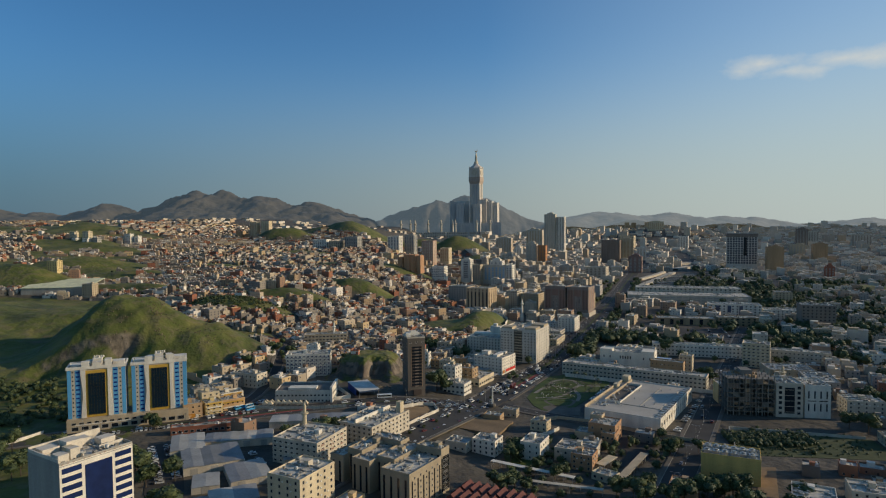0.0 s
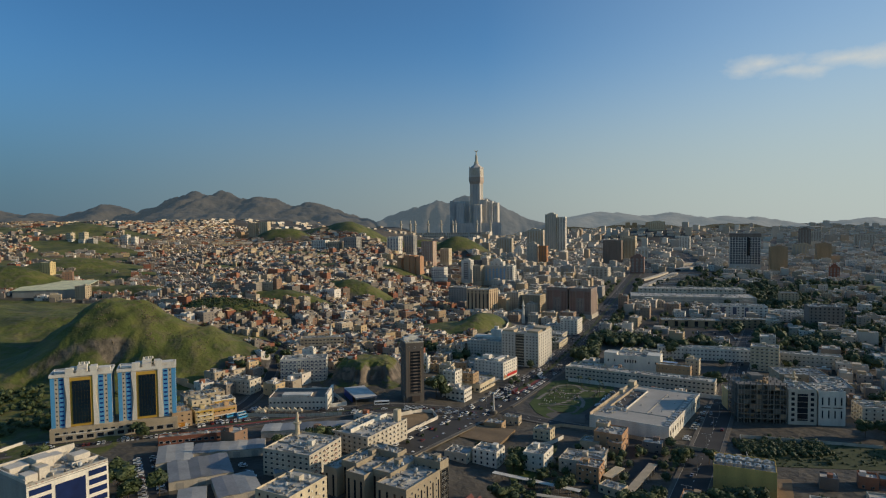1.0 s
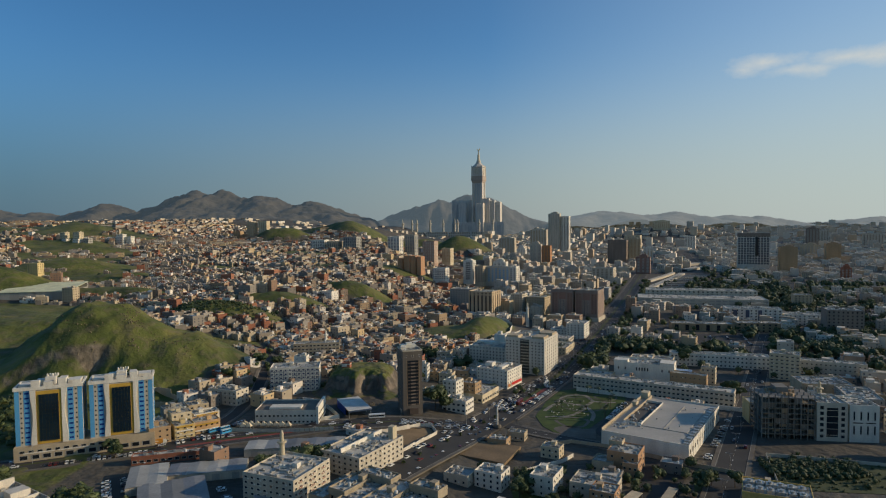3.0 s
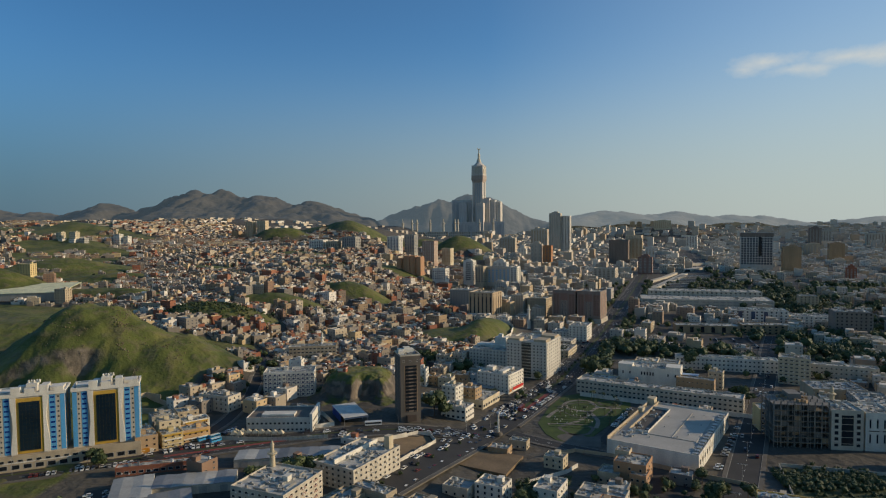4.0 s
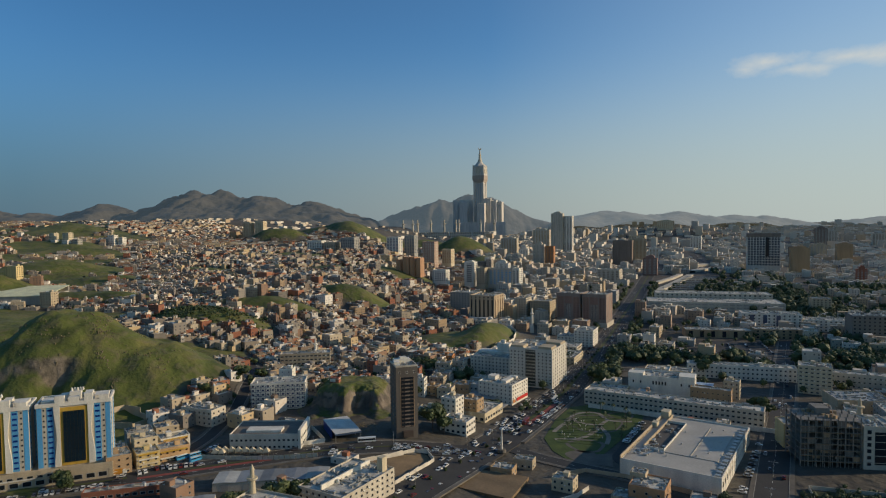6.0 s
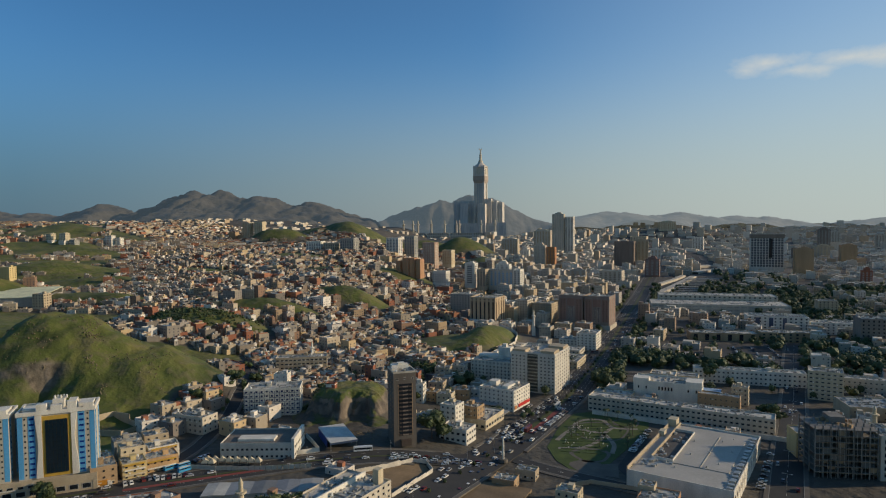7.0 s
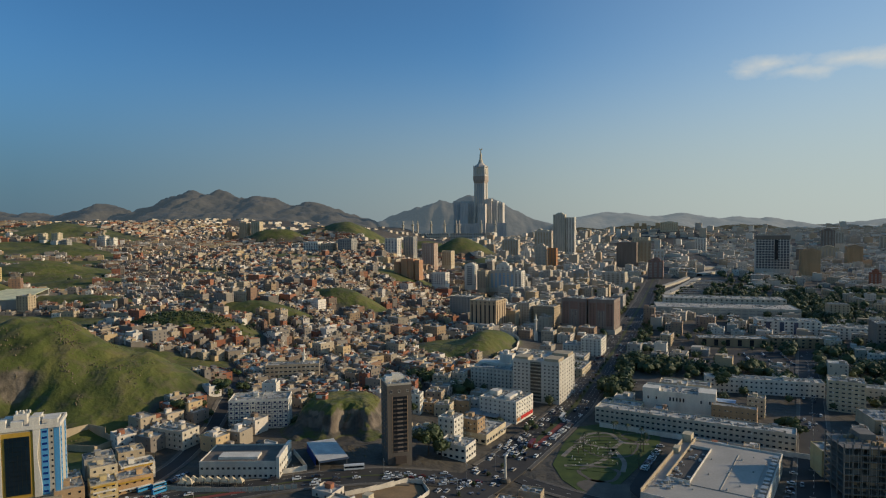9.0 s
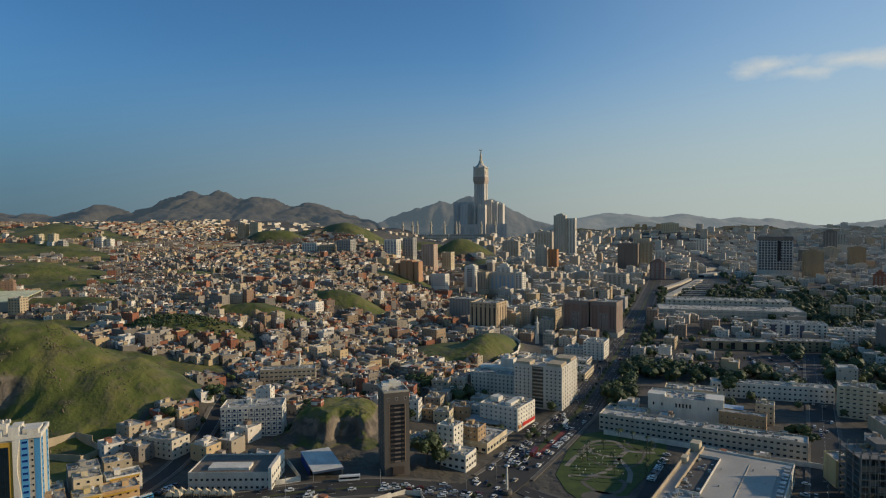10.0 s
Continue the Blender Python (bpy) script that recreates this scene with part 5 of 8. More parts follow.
def unfinished():
    """A concrete frame under construction, joined to two finished facades."""
    ob = thing("construction_frame", site(192, 484, -6, 34, 24, "L"), "bare concrete building frame under construction", "building")
    for f in range(8):
        part("floor_slab", cube(-17, 17, -12, 12, f * 3.5 + 3.2, f * 3.5 + 3.5), CONCRETE, ob)
    col = mesh_of("column", cube(-0.3, 0.3, -0.3, 0.3, -1, 30), CONCRETE)
    for i in range(9):
        for j in range(4):
            shared("column", col, ob, pose(-16.6 + i * 4.15, -11.6 + j * 7.7, 0))
    part("core", cube(-4, 4, 0, 11, 0, 32), CONCRETE, ob)
    rnd = random.Random(8)
    fill = [mesh_of("wall_panel", cube(-2.0, 2.0, -0.12, 0.12, 0, 3.1), m) for m in (UMBER, BROWN, CONCRETE, TAN)]
    for k in range(46):
        shared("wall_panel", fill[rnd.randrange(4)], ob, pose(-14.5 + rnd.randrange(8) * 4.15, rnd.choice((-11.3, -8.0, -3.9)), rnd.randrange(1, 8) * 3.5 + 0.02))
    for k in range(16):
        part("scaffold_pole", cube(-0.06, 0.06, -0.06, 0.06, 0, rnd.uniform(26, 33)), METAL, ob).matrix_basis = pose(-16.8 + k * 2.2, -12.9, 0)
    for k in range(7):
        part("scaffold_board", cube(-17, 17, -13.2, -12.6, 3.2 + k * 3.5, 3.3 + k * 3.5), TAN, ob)
    for k in range(14):
        pl = part("formwork", cube(-1.2, 1.2, -0.8, 0.8, 28.0, 28.2 + rnd.uniform(0.4, 1.8)), TAN, ob, "timber formwork stack")
        pl.matrix_basis = pose(rnd.uniform(-14, 14), rnd.uniform(-9, 9), 0, 0, 0, rnd.uniform(0, 90))
    o2 = block("office_building", site(226, 479, -6, 19, 24, "L"), 19, 24, 25, PALE, "pale office front with dark green glass panel", 6, 0, 4, "r", roof=8, hut=PALE, seed=61)
    shared("panel", STRIP_GLASS, o2, local(19, 24, "f", 0, 3, 7.0, 19.5), "dark glass panel")
    windows(o2, 19, 24, "f", 6, 1, 2.2, 3.8, 2.6, 2.6, WINDOW, -9, -4)
    windows(o2, 19, 24, "f", 6, 1, 2.2, 3.8, 2.6, 2.6, WINDOW, 4, 9)
    o3 = block("office_building", site(246, 477, -6, 18, 24, "L"), 18, 24, 24, WHITE, "white office block with tall slit windows", 2, 0, 0, "", roof=6, courses=(3.5,), seed=62)
    for r, z in enumerate((5.0, 14.5)):
        for k in range(4):
            shared("window", WINDOW, o3, local(18, 24, "f", -6.3 + k * 4.2, z, 1.1, 6.2))
    for u in (-4, 4):
        shared("panel", STRIP_BROWN, o3, local(18, 24, "f", u, 12.6, 6, 0.7))
    dome = bmesh.new()
    bmesh.ops.create_uvsphere(dome, u_segments=20, v_segments=10, radius=5)
    mq = thing("mosque_hall", site(232, 525, -6, 34, 26, "C"), "low pale mosque hall with a shallow dome", "mosque")
    part("wall", cube(-17, 17, -13, 13, -1, 8), PALE, mq)
    dm = part("dome", dome, PALE, mq)
    dm.matrix_basis = pose(-3, -4, 7.2) @ Matrix.Diagonal((1, 1, 0.6, 1))
    block("ochre_house", site(207, 520, -6, 20, 16, "C"), 20, 16, 15, YELLOW, "ochre house beside the construction site", 4, 5, 4, "fr", roof=5, hut=YELLOW, seed=63)
    minaret(262, 545, 1.8, 24, CREAM, "stout cream minaret beside the mosque hall")


unfinished()
block("apartment_house", site(292, 634, -26, 25, 20, "F"), 25, 20, 23, CREAM, "cream seven-storey apartment house with balconies", 7, 6, 4, "fr", (2.2, 1.1), roof=6, hut=CREAM, seed=71)
block("school_building", site(300, 668, -22, 62, 14, "L"), 62, 14, 12, PALE, "long pale three-storey block with round windows", 3, 16, 3, "fr", (1.5, 1.2), roof=6, seed=72)
block("warehouse_hall", site(272, 590, -8, 40, 30, "L"), 40, 30, 9, BEIGE, "large beige hall with pale roof", 2, 6, 4, "fr", (1.2, 1.0), roof=3, deck=SHEET, seed=73)
block("school_building", site(196, 700, -14, 92, 14, "L"), 92, 14, 12, WHITE, "long white school block with arched windows", 3, 24, 3, "fr", (1.6, 1.5), roof=8, hut=WHITE, seed=74)
block("office_building", site(152, 684, -22, 40, 18, "L"), 40, 18, 11, CREAM, "cream flat-roofed office block", 3, 10, 4, "fr", (1.8, 1.3), roof=5, hut=CREAM, seed=75)
block("parking_building", site(272, 1128, -12, 200, 60, "L"), 200, 60, 15, PALE, "very long pale multi-storey parking building", 3, 0, 8, "r", (5, 1.4), roof=40, hut=PALE, courses=True, seed=76, bands=True)
pk = bpy.context.scene.objects["parking_building"]
windows(pk, 200, 60, "f", 3, 20, 1.5, 5.0, 7.5, 1.3, STRIP_GREY, name="opening")
block("parking_building", site(300, 1185, -12, 180, 40, "L"), 180, 40, 22, PALE, "pale multi-storey hospital wing", 5, 24, 6, "fr", (3, 1.4), roof=30, hut=PALE, seed=77, bands=True)
gl = block("hospital_building", site(352, 962, -14, 72, 30, "L"), 72, 30, 20, WHITE, "white hospital block with blue glass bays", 5, 12, 5, "fr", (3.2, 1.4), WINDOW_BLUE, 12, WHITE, seed=78, bands=True)
for u in (-24, -8, 8):
    shared("panel", STRIP_SLATE, gl, pose(0, -0.15, 0) @ local(72, 30, "f", u, 2, 5, 17), "dark blue-grey glass bay")
block("hospital_building", site(424, 944, -14, 56, 26, "L"), 56, 26, 14, WHITE, "lower white hospital wing with blue edge", 4, 10, 4, "fr", (2.6, 1.2), WINDOW_BLUE, 10, WHITE, seed=79, bands=True)
block("ochre_hall", site(258, 900, -8, 78, 24, "L"), 78, 24, 9, TAN, "long ochre hall with blind walls", 1, 6, 2, "f", (1.5, 0.8), roof=8, seed=80)
block("ochre_hall", site(338, 890, -8, 66, 22, "L"), 66, 22, 11, TAN, "long ochre office hall with ribbon windows", 3, 9, 3, "fr", (4.6, 1.4), roof=8, seed=81, bands=True)
block("office_building", site(432, 852, -15, 40, 30, "L"), 40, 30, 33, CONCRETE, "dark grey concrete office block", 8, 8, 6, "fr", (2.4, 1.6), roof=6, hut=CONCRETE, seed=82, bands=True)
block("apartment_house", site(520, 1090, -15, 26, 24, "C"), 26, 24, 24, BEIGE, "beige apartment house among trees", 7, 5, 5, "fr", roof=6, hut=BEIGE, seed=83, bands=True)


# things in the foreground
def blue_glass_tower():
    w, d, h = 28.5, 24, 57
    ob = thing("office_tower", site(-154, 221, 60, w, d, "L", 2.5), "white office tower with blue glass bands", "tower")
    part("wall", shell(w, d, h, 1.4, courses=(h,)), GREY, ob)
    part("roof", cube(-w / 2 + 0.4, w / 2 - 0.4, -d / 2 + 0.4, d / 2 - 0.4, h - 0.3, h + 0.06), DECK, ob)
    shared("panel", STRIP_WHITE, ob, local(w, d, "f", 0, 1, w, h - 0.5), "white front panel")
    lane = mesh_of("glass_band", cube(-0.5, 0.5, -0.3, -0.1, 0, 1), BLUE_GLASS)
    for k in range(16):
        for u, s in ((-9.8, 7.2), (10.2, 6.6)):
            shared("glass_band", lane, ob, local(w, d, "f", u, 3 + k * 3.4, s, 2.0), "blue glass band")
    shared("glass_band", lane, ob, local(w, d, "f", 0.4, 2, 10.5, h - 4), "tall blue glass panel")
    for q in ((-13.5, -9.5, -10, -5, 3.6), (-8.5, -5.0, -9, -6, 4.6), (-4.5, 1.5, 2, 8, 4.0), (2.5, 6.0, 4, 9, 3.0), (7.0, 13.0, -2, 3, 2.6), (-12.5, -6.0, 4, 10, 2.8)):
        part("roof_room", cube(*q[:4], h, h + q[4]), OFF_WHITE, ob, "white rooftop room")
    for q in ((-14.2, 13.8, 11.2, 11.7, 3.2), (-14.2, -13.7, -11.4, 11.2, 2.6), (4.0, 13.8, -6.2, -5.8, 1.8), (-5.0, -4.6, -11.0, 1.5, 2.2)):
        part("roof_wall", cube(*q[:4], h, h + q[4]), OFF_WHITE, ob)
    for k in range(14):
        shared("panel", plate_mesh("panel", MAROON) if k == 0 else bpy.data.objects["tile_edge"].data, ob, local(w, d, "f", -13 + k * 2.0, h + 0.3, 0.7, 0.5)).name = "tile_edge"
    clutter(ob, w, d, h + 0.06, 8, CREAM, 91)


blue_glass_tower()


DRAB = wall("drab_beige_stone", (0.37, 0.31, 0.225))


def beige_block():
    """A stepped beige block of towers with long dark window slots."""
    ob = thing("apartment_block", site(-32.5, 304, -30, 56, 36, "F", 3), "stepped beige apartment block with tall dark window slots", "building")
    slot = mesh_of("window_slot", box(cube(-0.5, 0.5, -0.06, 0.0, 0, 1), -0.56, -0.5, -0.16, 0.0, 0, 1, 0), GLASS)
    for k, (x, y, w, d, h) in enumerate(((19, -3, 18, 30, 20.5), (6, 4, 12, 26, 22), (-5, -1, 12, 30, 21), (-15, 4, 10, 26, 22.5), (-23.5, 1, 9, 30, 19.5), (20, 15, 16, 8, 24), (-8, 14, 20, 8, 24))):
        b = part("block", shell(w, d, h, 1.0, courses=(h - 0.6,)), DRAB, ob)
        b.matrix_basis = pose(x, y, 0)
        part("roof", cube(-w / 2 + 0.35, w / 2 - 0.35, -d / 2 + 0.35, d / 2 - 0.35, h - 0.3, h + 0.06), DECK, b)
        for i in range(max(2, int(w / 4))):
            shared("window_slot", slot, b, local(w, d, "f", -w / 2 + w * (i + 0.5) / max(2, int(w / 4)), 1.5, 1.1, h - 4.0))
        if k in (0, 5):
            for i in range(6):
                shared("window_slot", slot, b, local(w, d, "r", -d / 2 + d * (i + 0.5) / 6, 1.5, 1.0, h - 5.0))
            windows(b, w, d, "r", 6, 5, 2, 3.1, 1.0, 1.2, WINDOW, -d / 2 + 2, d / 2 - 2)
        clutter(b, w, d, h + 0.06, 4, DRAB if k % 2 else None, 100 + k)


beige_block()
bl = block("apartment_block", site(-90, 349, -20, 31, 32, "F"), 31, 32, 14, PALE, "pale five-storey block with balconies and brown panels", 5, 8, 8, "fr", (2.0, 1.3), WINDOW_WHITE, 26, WHITE, 1.0, True, 1.0, seed=111)
for k in range(5):
    for u in (-10, 0, 10):
        shared("panel", plate_mesh("panel", MAROON), bl, local(31, 32, "r", u, 0.5 + k * 2.8, 3.5, 1.0))
block("corner_house", site(-85, 299, -25, 20, 26, "C", 3), 20, 26, 26, CREAM, "cream corner house with an ornate cornice", 8, 4, 5, "fr", (1.3, 1.6), roof=6, hut=PALE, seed=112)
lo = block("long_building", site(-64.5, 386, -28, 28, 42, "F"), 28, 42, 11.5, PALE, "long pale four-storey building with a roof tower", 4, 7, 10, "fr", (1.5, 1.3), roof=8, hut=PALE, seed=113)
part("roof_tower", cube(8, 11.5, 14, 18, 11.5, 19), CREAM, lo, "cream roof tower")
part("roof_wall", cube(-2, -1.2, -18, 20, 11.5, 14), WHITE, lo)


OXBLOOD = wall("dark_red_tiles", (0.15, 0.05, 0.04))


def red_gables():
    w, d, h = 40, 22, 9
    ob = thing("market_hall", site(-14.6, 312, -27, w, d, "L"), "dark red hall with rows of small gables", "hall")
    part("wall", shell(w, d, h, 0.4), OXBLOOD, ob)
    for k in range(8):
        bm = bmesh.new()
        x0, x1 = -w / 2 + k * w / 8 + 0.2, -w / 2 + (k + 1) * w / 8 - 0.2
        for y0, y1 in ((-d / 2, -1), (1, d / 2)):
            v = [bm.verts.new(p) for p in ((x0, y0, h), (x1, y0, h), ((x0 + x1) / 2, y0, h + 2.0), (x0, y1, h), (x1, y1, h), ((x0 + x1) / 2, y1, h + 2.0))]
            for q in ((0, 1, 2), (5, 4, 3), (0, 2, 5, 3), (1, 4, 5, 2)):
                bm.faces.new([v[i] for i in q])
        part("gable_roof", bm, OXBLOOD, ob)
    windows(ob, w, d, "f", 2, 10, 1.2, 3.6, 1.8, 1.6)
    windows(ob, w, d, "r", 2, 5, 1.2, 3.6, 1.8, 1.6)


red_gables()


def canopy_row(name, x, y, turn, w, d, h, mat, label):
    """A long flat roof on two rows of posts."""
    ob = thing(name, site(x, y, turn, w, d, "C"), label, "canopy")
    part("roof", cube(-w / 2, w / 2, -d / 2, d / 2, h, h + 0.25), mat, ob)
    post = mesh_of("post", cube(-0.1, 0.1, -0.1, 0.1, -1, h), METAL)
    for k in range(max(2, int(w / 5))):
        for s in (-1, 1):
            shared("post", post, ob, pose(-w / 2 + 0.4 + (w - 0.8) * k / (max(2, int(w / 5)) - 1), s * (d / 2 - 0.3), 0))


# brown stone with the orange of low sunlight put into its base colour
SUN_ORANGE_STONE = wall("sun_orange_brown_stone", (0.46, 0.27, 0.15))


def villa():
    ob = thing("villa", site(84, 428, -26, 26, 24, "C"), "brown and beige villa with stepped flat roofs", "villa")
    for x, y, w, d, h, m in ((4, 2, 18, 18, 12, SUN_ORANGE_STONE), (9.5, -6, 9, 12, 8, SUN_ORANGE_STONE), (-7, -5, 12, 12, 6, BEIGE), (-3, 9, 8, 8, 14, BEIGE)):
        b = part("wing", shell(w, d, h, 0.8), m, ob)
        b.matrix_basis = pose(x, y, 0)
        part("roof", cube(-w / 2 + 0.35, w / 2 - 0.35, -d / 2 + 0.35, d / 2 - 0.35, h - 0.3, h + 0.06), DECK, b)
        windows(b, w, d, "f", max(1, int(h / 4)), 3, 1.2, 3.8, 1.4, 1.5)
        windows(b, w, d, "r", max(1, int(h / 4)), 3, 1.2, 3.8, 1.4, 1.5)
        clutter(b, w, d, h + 0.06, 5, None, int(h))
    block("house", site(40, 385, -25, 13, 18, "F"), 13, 18, 10.5, WHITE, "white three-storey house with small windows", 3, 3, 4, "fr", (1.0, 1.4), roof=3, hut=WHITE, seed=121)
    block("house", site(64, 392, -25, 24, 18, "C"), 24, 18, 7.5, PALE, "pale flat-roofed house covered with coolers", 2, 5, 4, "fr", roof=16, hut=PALE, seed=122)
    block("house", site(66, 378, -25, 13, 13, "C"), 13, 13, 9, SUN_ORANGE_STONE, "house coloured all over like its sunlit orange side", 3, 3, 3, "fr", roof=8, hut=TAN, seed=123)
    block("house", site(8, 400, -25, 16, 13, "C"), 16, 13, 9, WHITE, "white house with arched windows", 3, 4, 3, "fr", (1.2, 1.6), roof=4, hut=WHITE, seed=124)
    block("house", site(-10, 402, -25, 15, 12, "C"), 15, 12, 5, PALE, "low pale sheds beside the boulevard", 1, 3, 2, "fr", roof=2, deck=SHEET, seed=125)
    block("house", site(47, 447, -25, 12, 10, "C"), 12, 10, 6.5, CREAM, "small cream house at the waste ground", 2, 3, 2, "fr", roof=4, hut=CREAM, seed=126)
    block("house", site(27, 478, -20, 12, 8, "C"), 12, 8, 5, BEIGE, "small beige service house", 1, 3, 2, "fr", roof=2, seed=127)
    block("house", site(14, 466, -20, 13, 10, "C"), 13, 10, 4.5, TAN, "low tan walled shed", 1, 2, 2, "fr", roof=2, seed=128)
    block("gate_house", site(75, 360, -40, 13, 9, "C"), 13, 9, 3.6, CREAM, "small gate house with flat roof", 1, 3, 2, "fr", (1.6, 1.6), roof=1, seed=129)
    canopy_row("car_port", 94, 373, 59, 46, 5, 3.4, BEIGE, "long carport with beige roof on posts")
    canopy_row("car_port", 80, 381, 53, 18, 6, 3.0, CREAM, "short carport with cream canvas roof")
    canopy_row("sun_canopy", 33, 364, -28, 52, 3.6, 4.2, WHITE, "long white canopy roof on thin posts")
    canopy_row("sun_canopy", 49, 343, -16, 42, 3.2, 3.6, PALE, "long pale canopy roof on thin posts")
    yl = block("yellow_block", site(158.5, 351, -22, 31, 20, "F"), 31, 20, 14.5, wall("deep_yellow_render", (0.66, 0.46, 0.15)), "yellow block with large rooftop ducts", 3, 0, 3, "r", (1.0, 1.2), roof=4, seed=130)
    duct = mesh_of("roof_duct", tube(box(cube(-1.7, 1.7, -2.2, 2.2, 0, 1.7), -1.4, 1.4, 2.2, 3.2, 0.2, 1.4), 0, 0, 1.7, 2.5, 1.0, 1.0, 10), METAL)
    for k in range(6):
        for y in (-5, 3):
            shared("roof_duct", duct, yl, pose(-12.3 + k * 4.7, y, 14.6), "silver rooftop cooling unit")
    block("house", site(172, 322, -25, 20, 24, "C"), 20, 24, 9, WHITE, "white flat-roofed house with a stair tower", 3, 5, 3, "fr", roof=3, hut=WHITE, seed=131)
    block("house", site(206, 330, -20, 26, 18, "C"), 22, 18, 9, PALE, "pale flat-roofed family house", 3, 5, 3, "fr", roof=5, hut=PALE, seed=132)
    block("house", site(112, 337, -25, 14, 13, "C"), 14, 13, 8, SUN_ORANGE_STONE, "small tan flat-roofed house", 2, 4, 3, "fr", roof=4, hut=TAN, seed=133)
    block("house", site(292, 486, -10, 26, 20, "C"), 26, 20, 12, PALE, "pale apartment house by the side street", 4, 5, 4, "fl", roof=5, hut=PALE, seed=134)
    block("house", site(300, 560, -15, 24, 40, "C"), 24, 40, 10, GREY, "grey row house along the side street", 3, 5, 6, "fl", roof=5, hut=GREY, seed=135)
    block("house", site(282, 418, -12, 30, 16, "C"), 30, 16, 6, BEIGE, "low beige house with a long roof", 2, 5, 3, "fl", roof=4, seed=136)


villa()


def sheds():
    """Metal-roofed warehouses between the tower and the main road."""
    for x, y, turn, w, d, h, lab in ((-179, 379, 24, 20, 30, 4.5, "warehouse with blue-grey metal roof"), (-151, 391, 15, 42, 17, 4.5, "row of white workshop sheds with ridged roofs"), (-155, 358, 28, 33, 32, 4.5, "large warehouse with worn grey-blue metal roof"), (-126, 337, 30, 22, 27, 4, "low workshop with patched grey roof"), (-144, 324, 22, 14, 18, 3.5, "small shed with pale metal roof"), (-112, 430, 9, 60, 15, 4.5, "long workshop shed with pale metal roof"), (-122, 306, 25, 24, 18, 4, "low workshop with patched grey roof"), (-105, 362, 25, 18, 16, 4, "low workshop with patched grey roof"), (-140, 290, 20, 22, 20, 4, "low workshop with patched grey roof")):
        ob = thing("warehouse", site(x, y, turn, w, d, "C"), lab, "warehouse", "warehouses")
        part("wall", cube(-w / 2, w / 2, -d / 2, d / 2, -3, h), PALE, ob)
        bays = max(1, round(w / 12))
        for k in range(bays):
            x0, x1 = -w / 2 + k * w / bays, -w / 2 + (k + 1) * w / bays
            for s in range(4):
                bm = bmesh.new()
                a0, a1 = x0 + (x1 - x0) * s / 4, x0 + (x1 - x0) * (s + 1) / 4
                z = [h + 0.4 * (1 - abs(2 * q / 4 - 1)) for q in (s, s + 1)]
                v = [bm.verts.new(p) for p in ((a0, -d / 2 - 0.4, z[0]), (a1, -d / 2 - 0.4, z[1]), (a1, d / 2 + 0.4, z[1]), (a0, d / 2 + 0.4, z[0]))]
                e = bmesh.ops.extrude_face_region(bm, geom=[bm.faces.new(v)])
                for q in e["geom"]:
                    if isinstance(q, bmesh.types.BMVert):
                        q.co.z += 0.18
                bmesh.ops.recalc_face_normals(bm, faces=bm.faces)
                part("roof_sheet", bm, SHEETS[int(abs(x) + k * 3) % 5], ob)
            shared("door", STRIP_GREY, ob, local(w, d, "f", (x0 + x1) / 2, 0, 4, 3.6))


sheds()


# ---- towers further off ----
def slab_tower(x, y, turn, w, d, h, mat, label, ribs=6, side_ribs=3, rib=None, top=0.0, z=None, roof=3, bands=0):
    """A tall block with upright strips of glass; bands: ledges all round."""
    ob = thing("tower_block", site(x, y, turn, w, d, "C", z), label, "tower")
    floors = 0 if bands < 0 else max(bands, int(h / 4.2))
    part("wall", shell(w, d, h, 1.5, 0.5, courses=[h * (k + 1) / (floors + 1) for k in range(floors)], proud=0.2, half=0.85), mat, ob)
    part("roof", cube(-w / 2 + 0.6, w / 2 - 0.6, -d / 2 + 0.6, d / 2 - 0.6, h - 0.3, h + 0.08), DECK, ob)
    for face, n in (("f", ribs), ("r", side_ribs)):
        length = w if face == "f" else d
        for k in range(n):
            shared("glass_strip", rib or STRIP_HAZE, ob, local(w, d, face, -length / 2 + length * (k + 0.5) / n, 3, length / n * 0.5, h - 5))
    if top:
        part("crown", box(cube(-w * 0.3, w * 0.3, -d * 0.3, d * 0.3, h, h + top), -w * 0.12, w * 0.2, -d * 0.15, d * 0.2, h + top, h + top * 1.5), mat, ob)
    clutter(ob, w, d, h + 0.08, roof, None, int(x))
    return ob


TERRACOTTA = wall("terracotta_render", (0.52, 0.28, 0.16))
gr = slab_tower(728, 1760, -20, 76, 40, 88, PALE_GREY, "grey grid-fronted hotel tower", 0, 0, z=18, top=0, bands=-1, roof=10)
for k in range(11):
    for f in range(12):
        shared("window", STRIP_HAZE, gr, local(76, 40, "f", -33.5 + k * 6.7, 7.5 + f * 6.4, 5.0, 4.8))
shared("panel", STRIP_GLASS, gr, pose(0, -0.15, 0) @ local(76, 40, "f", 8, 30, 8, 48), "dark glass panel")
for k in range(4):
    for f in range(12):
        shared("window", STRIP_HAZE, gr, local(76, 40, "r", -15 + k * 10, 8 + f * 6.4, 5, 4.0))
part("crown", shell(77, 41, 4, 0.5), UMBER, gr).matrix_basis = pose(0, 0, 84.5)
for u, w, h in ((-20, 9, 30), (-6, 12, 36), (6, 10, 36), (17.5, 9, 34)):
    slab_tower(-141 + u * 1.15, 1420 - u * 0.3, -25, w * 1.15, 16, h, TERRACOTTA, "tall orange-brown ribbed apartment tower", 3, 2, STRIP_TAN, z=36)
slab_tower(45, 1375, -25, 58, 22, 34, PALE, "pale apartment slab with glass strips", 7, 3, STRIP_BLUE, z=16)
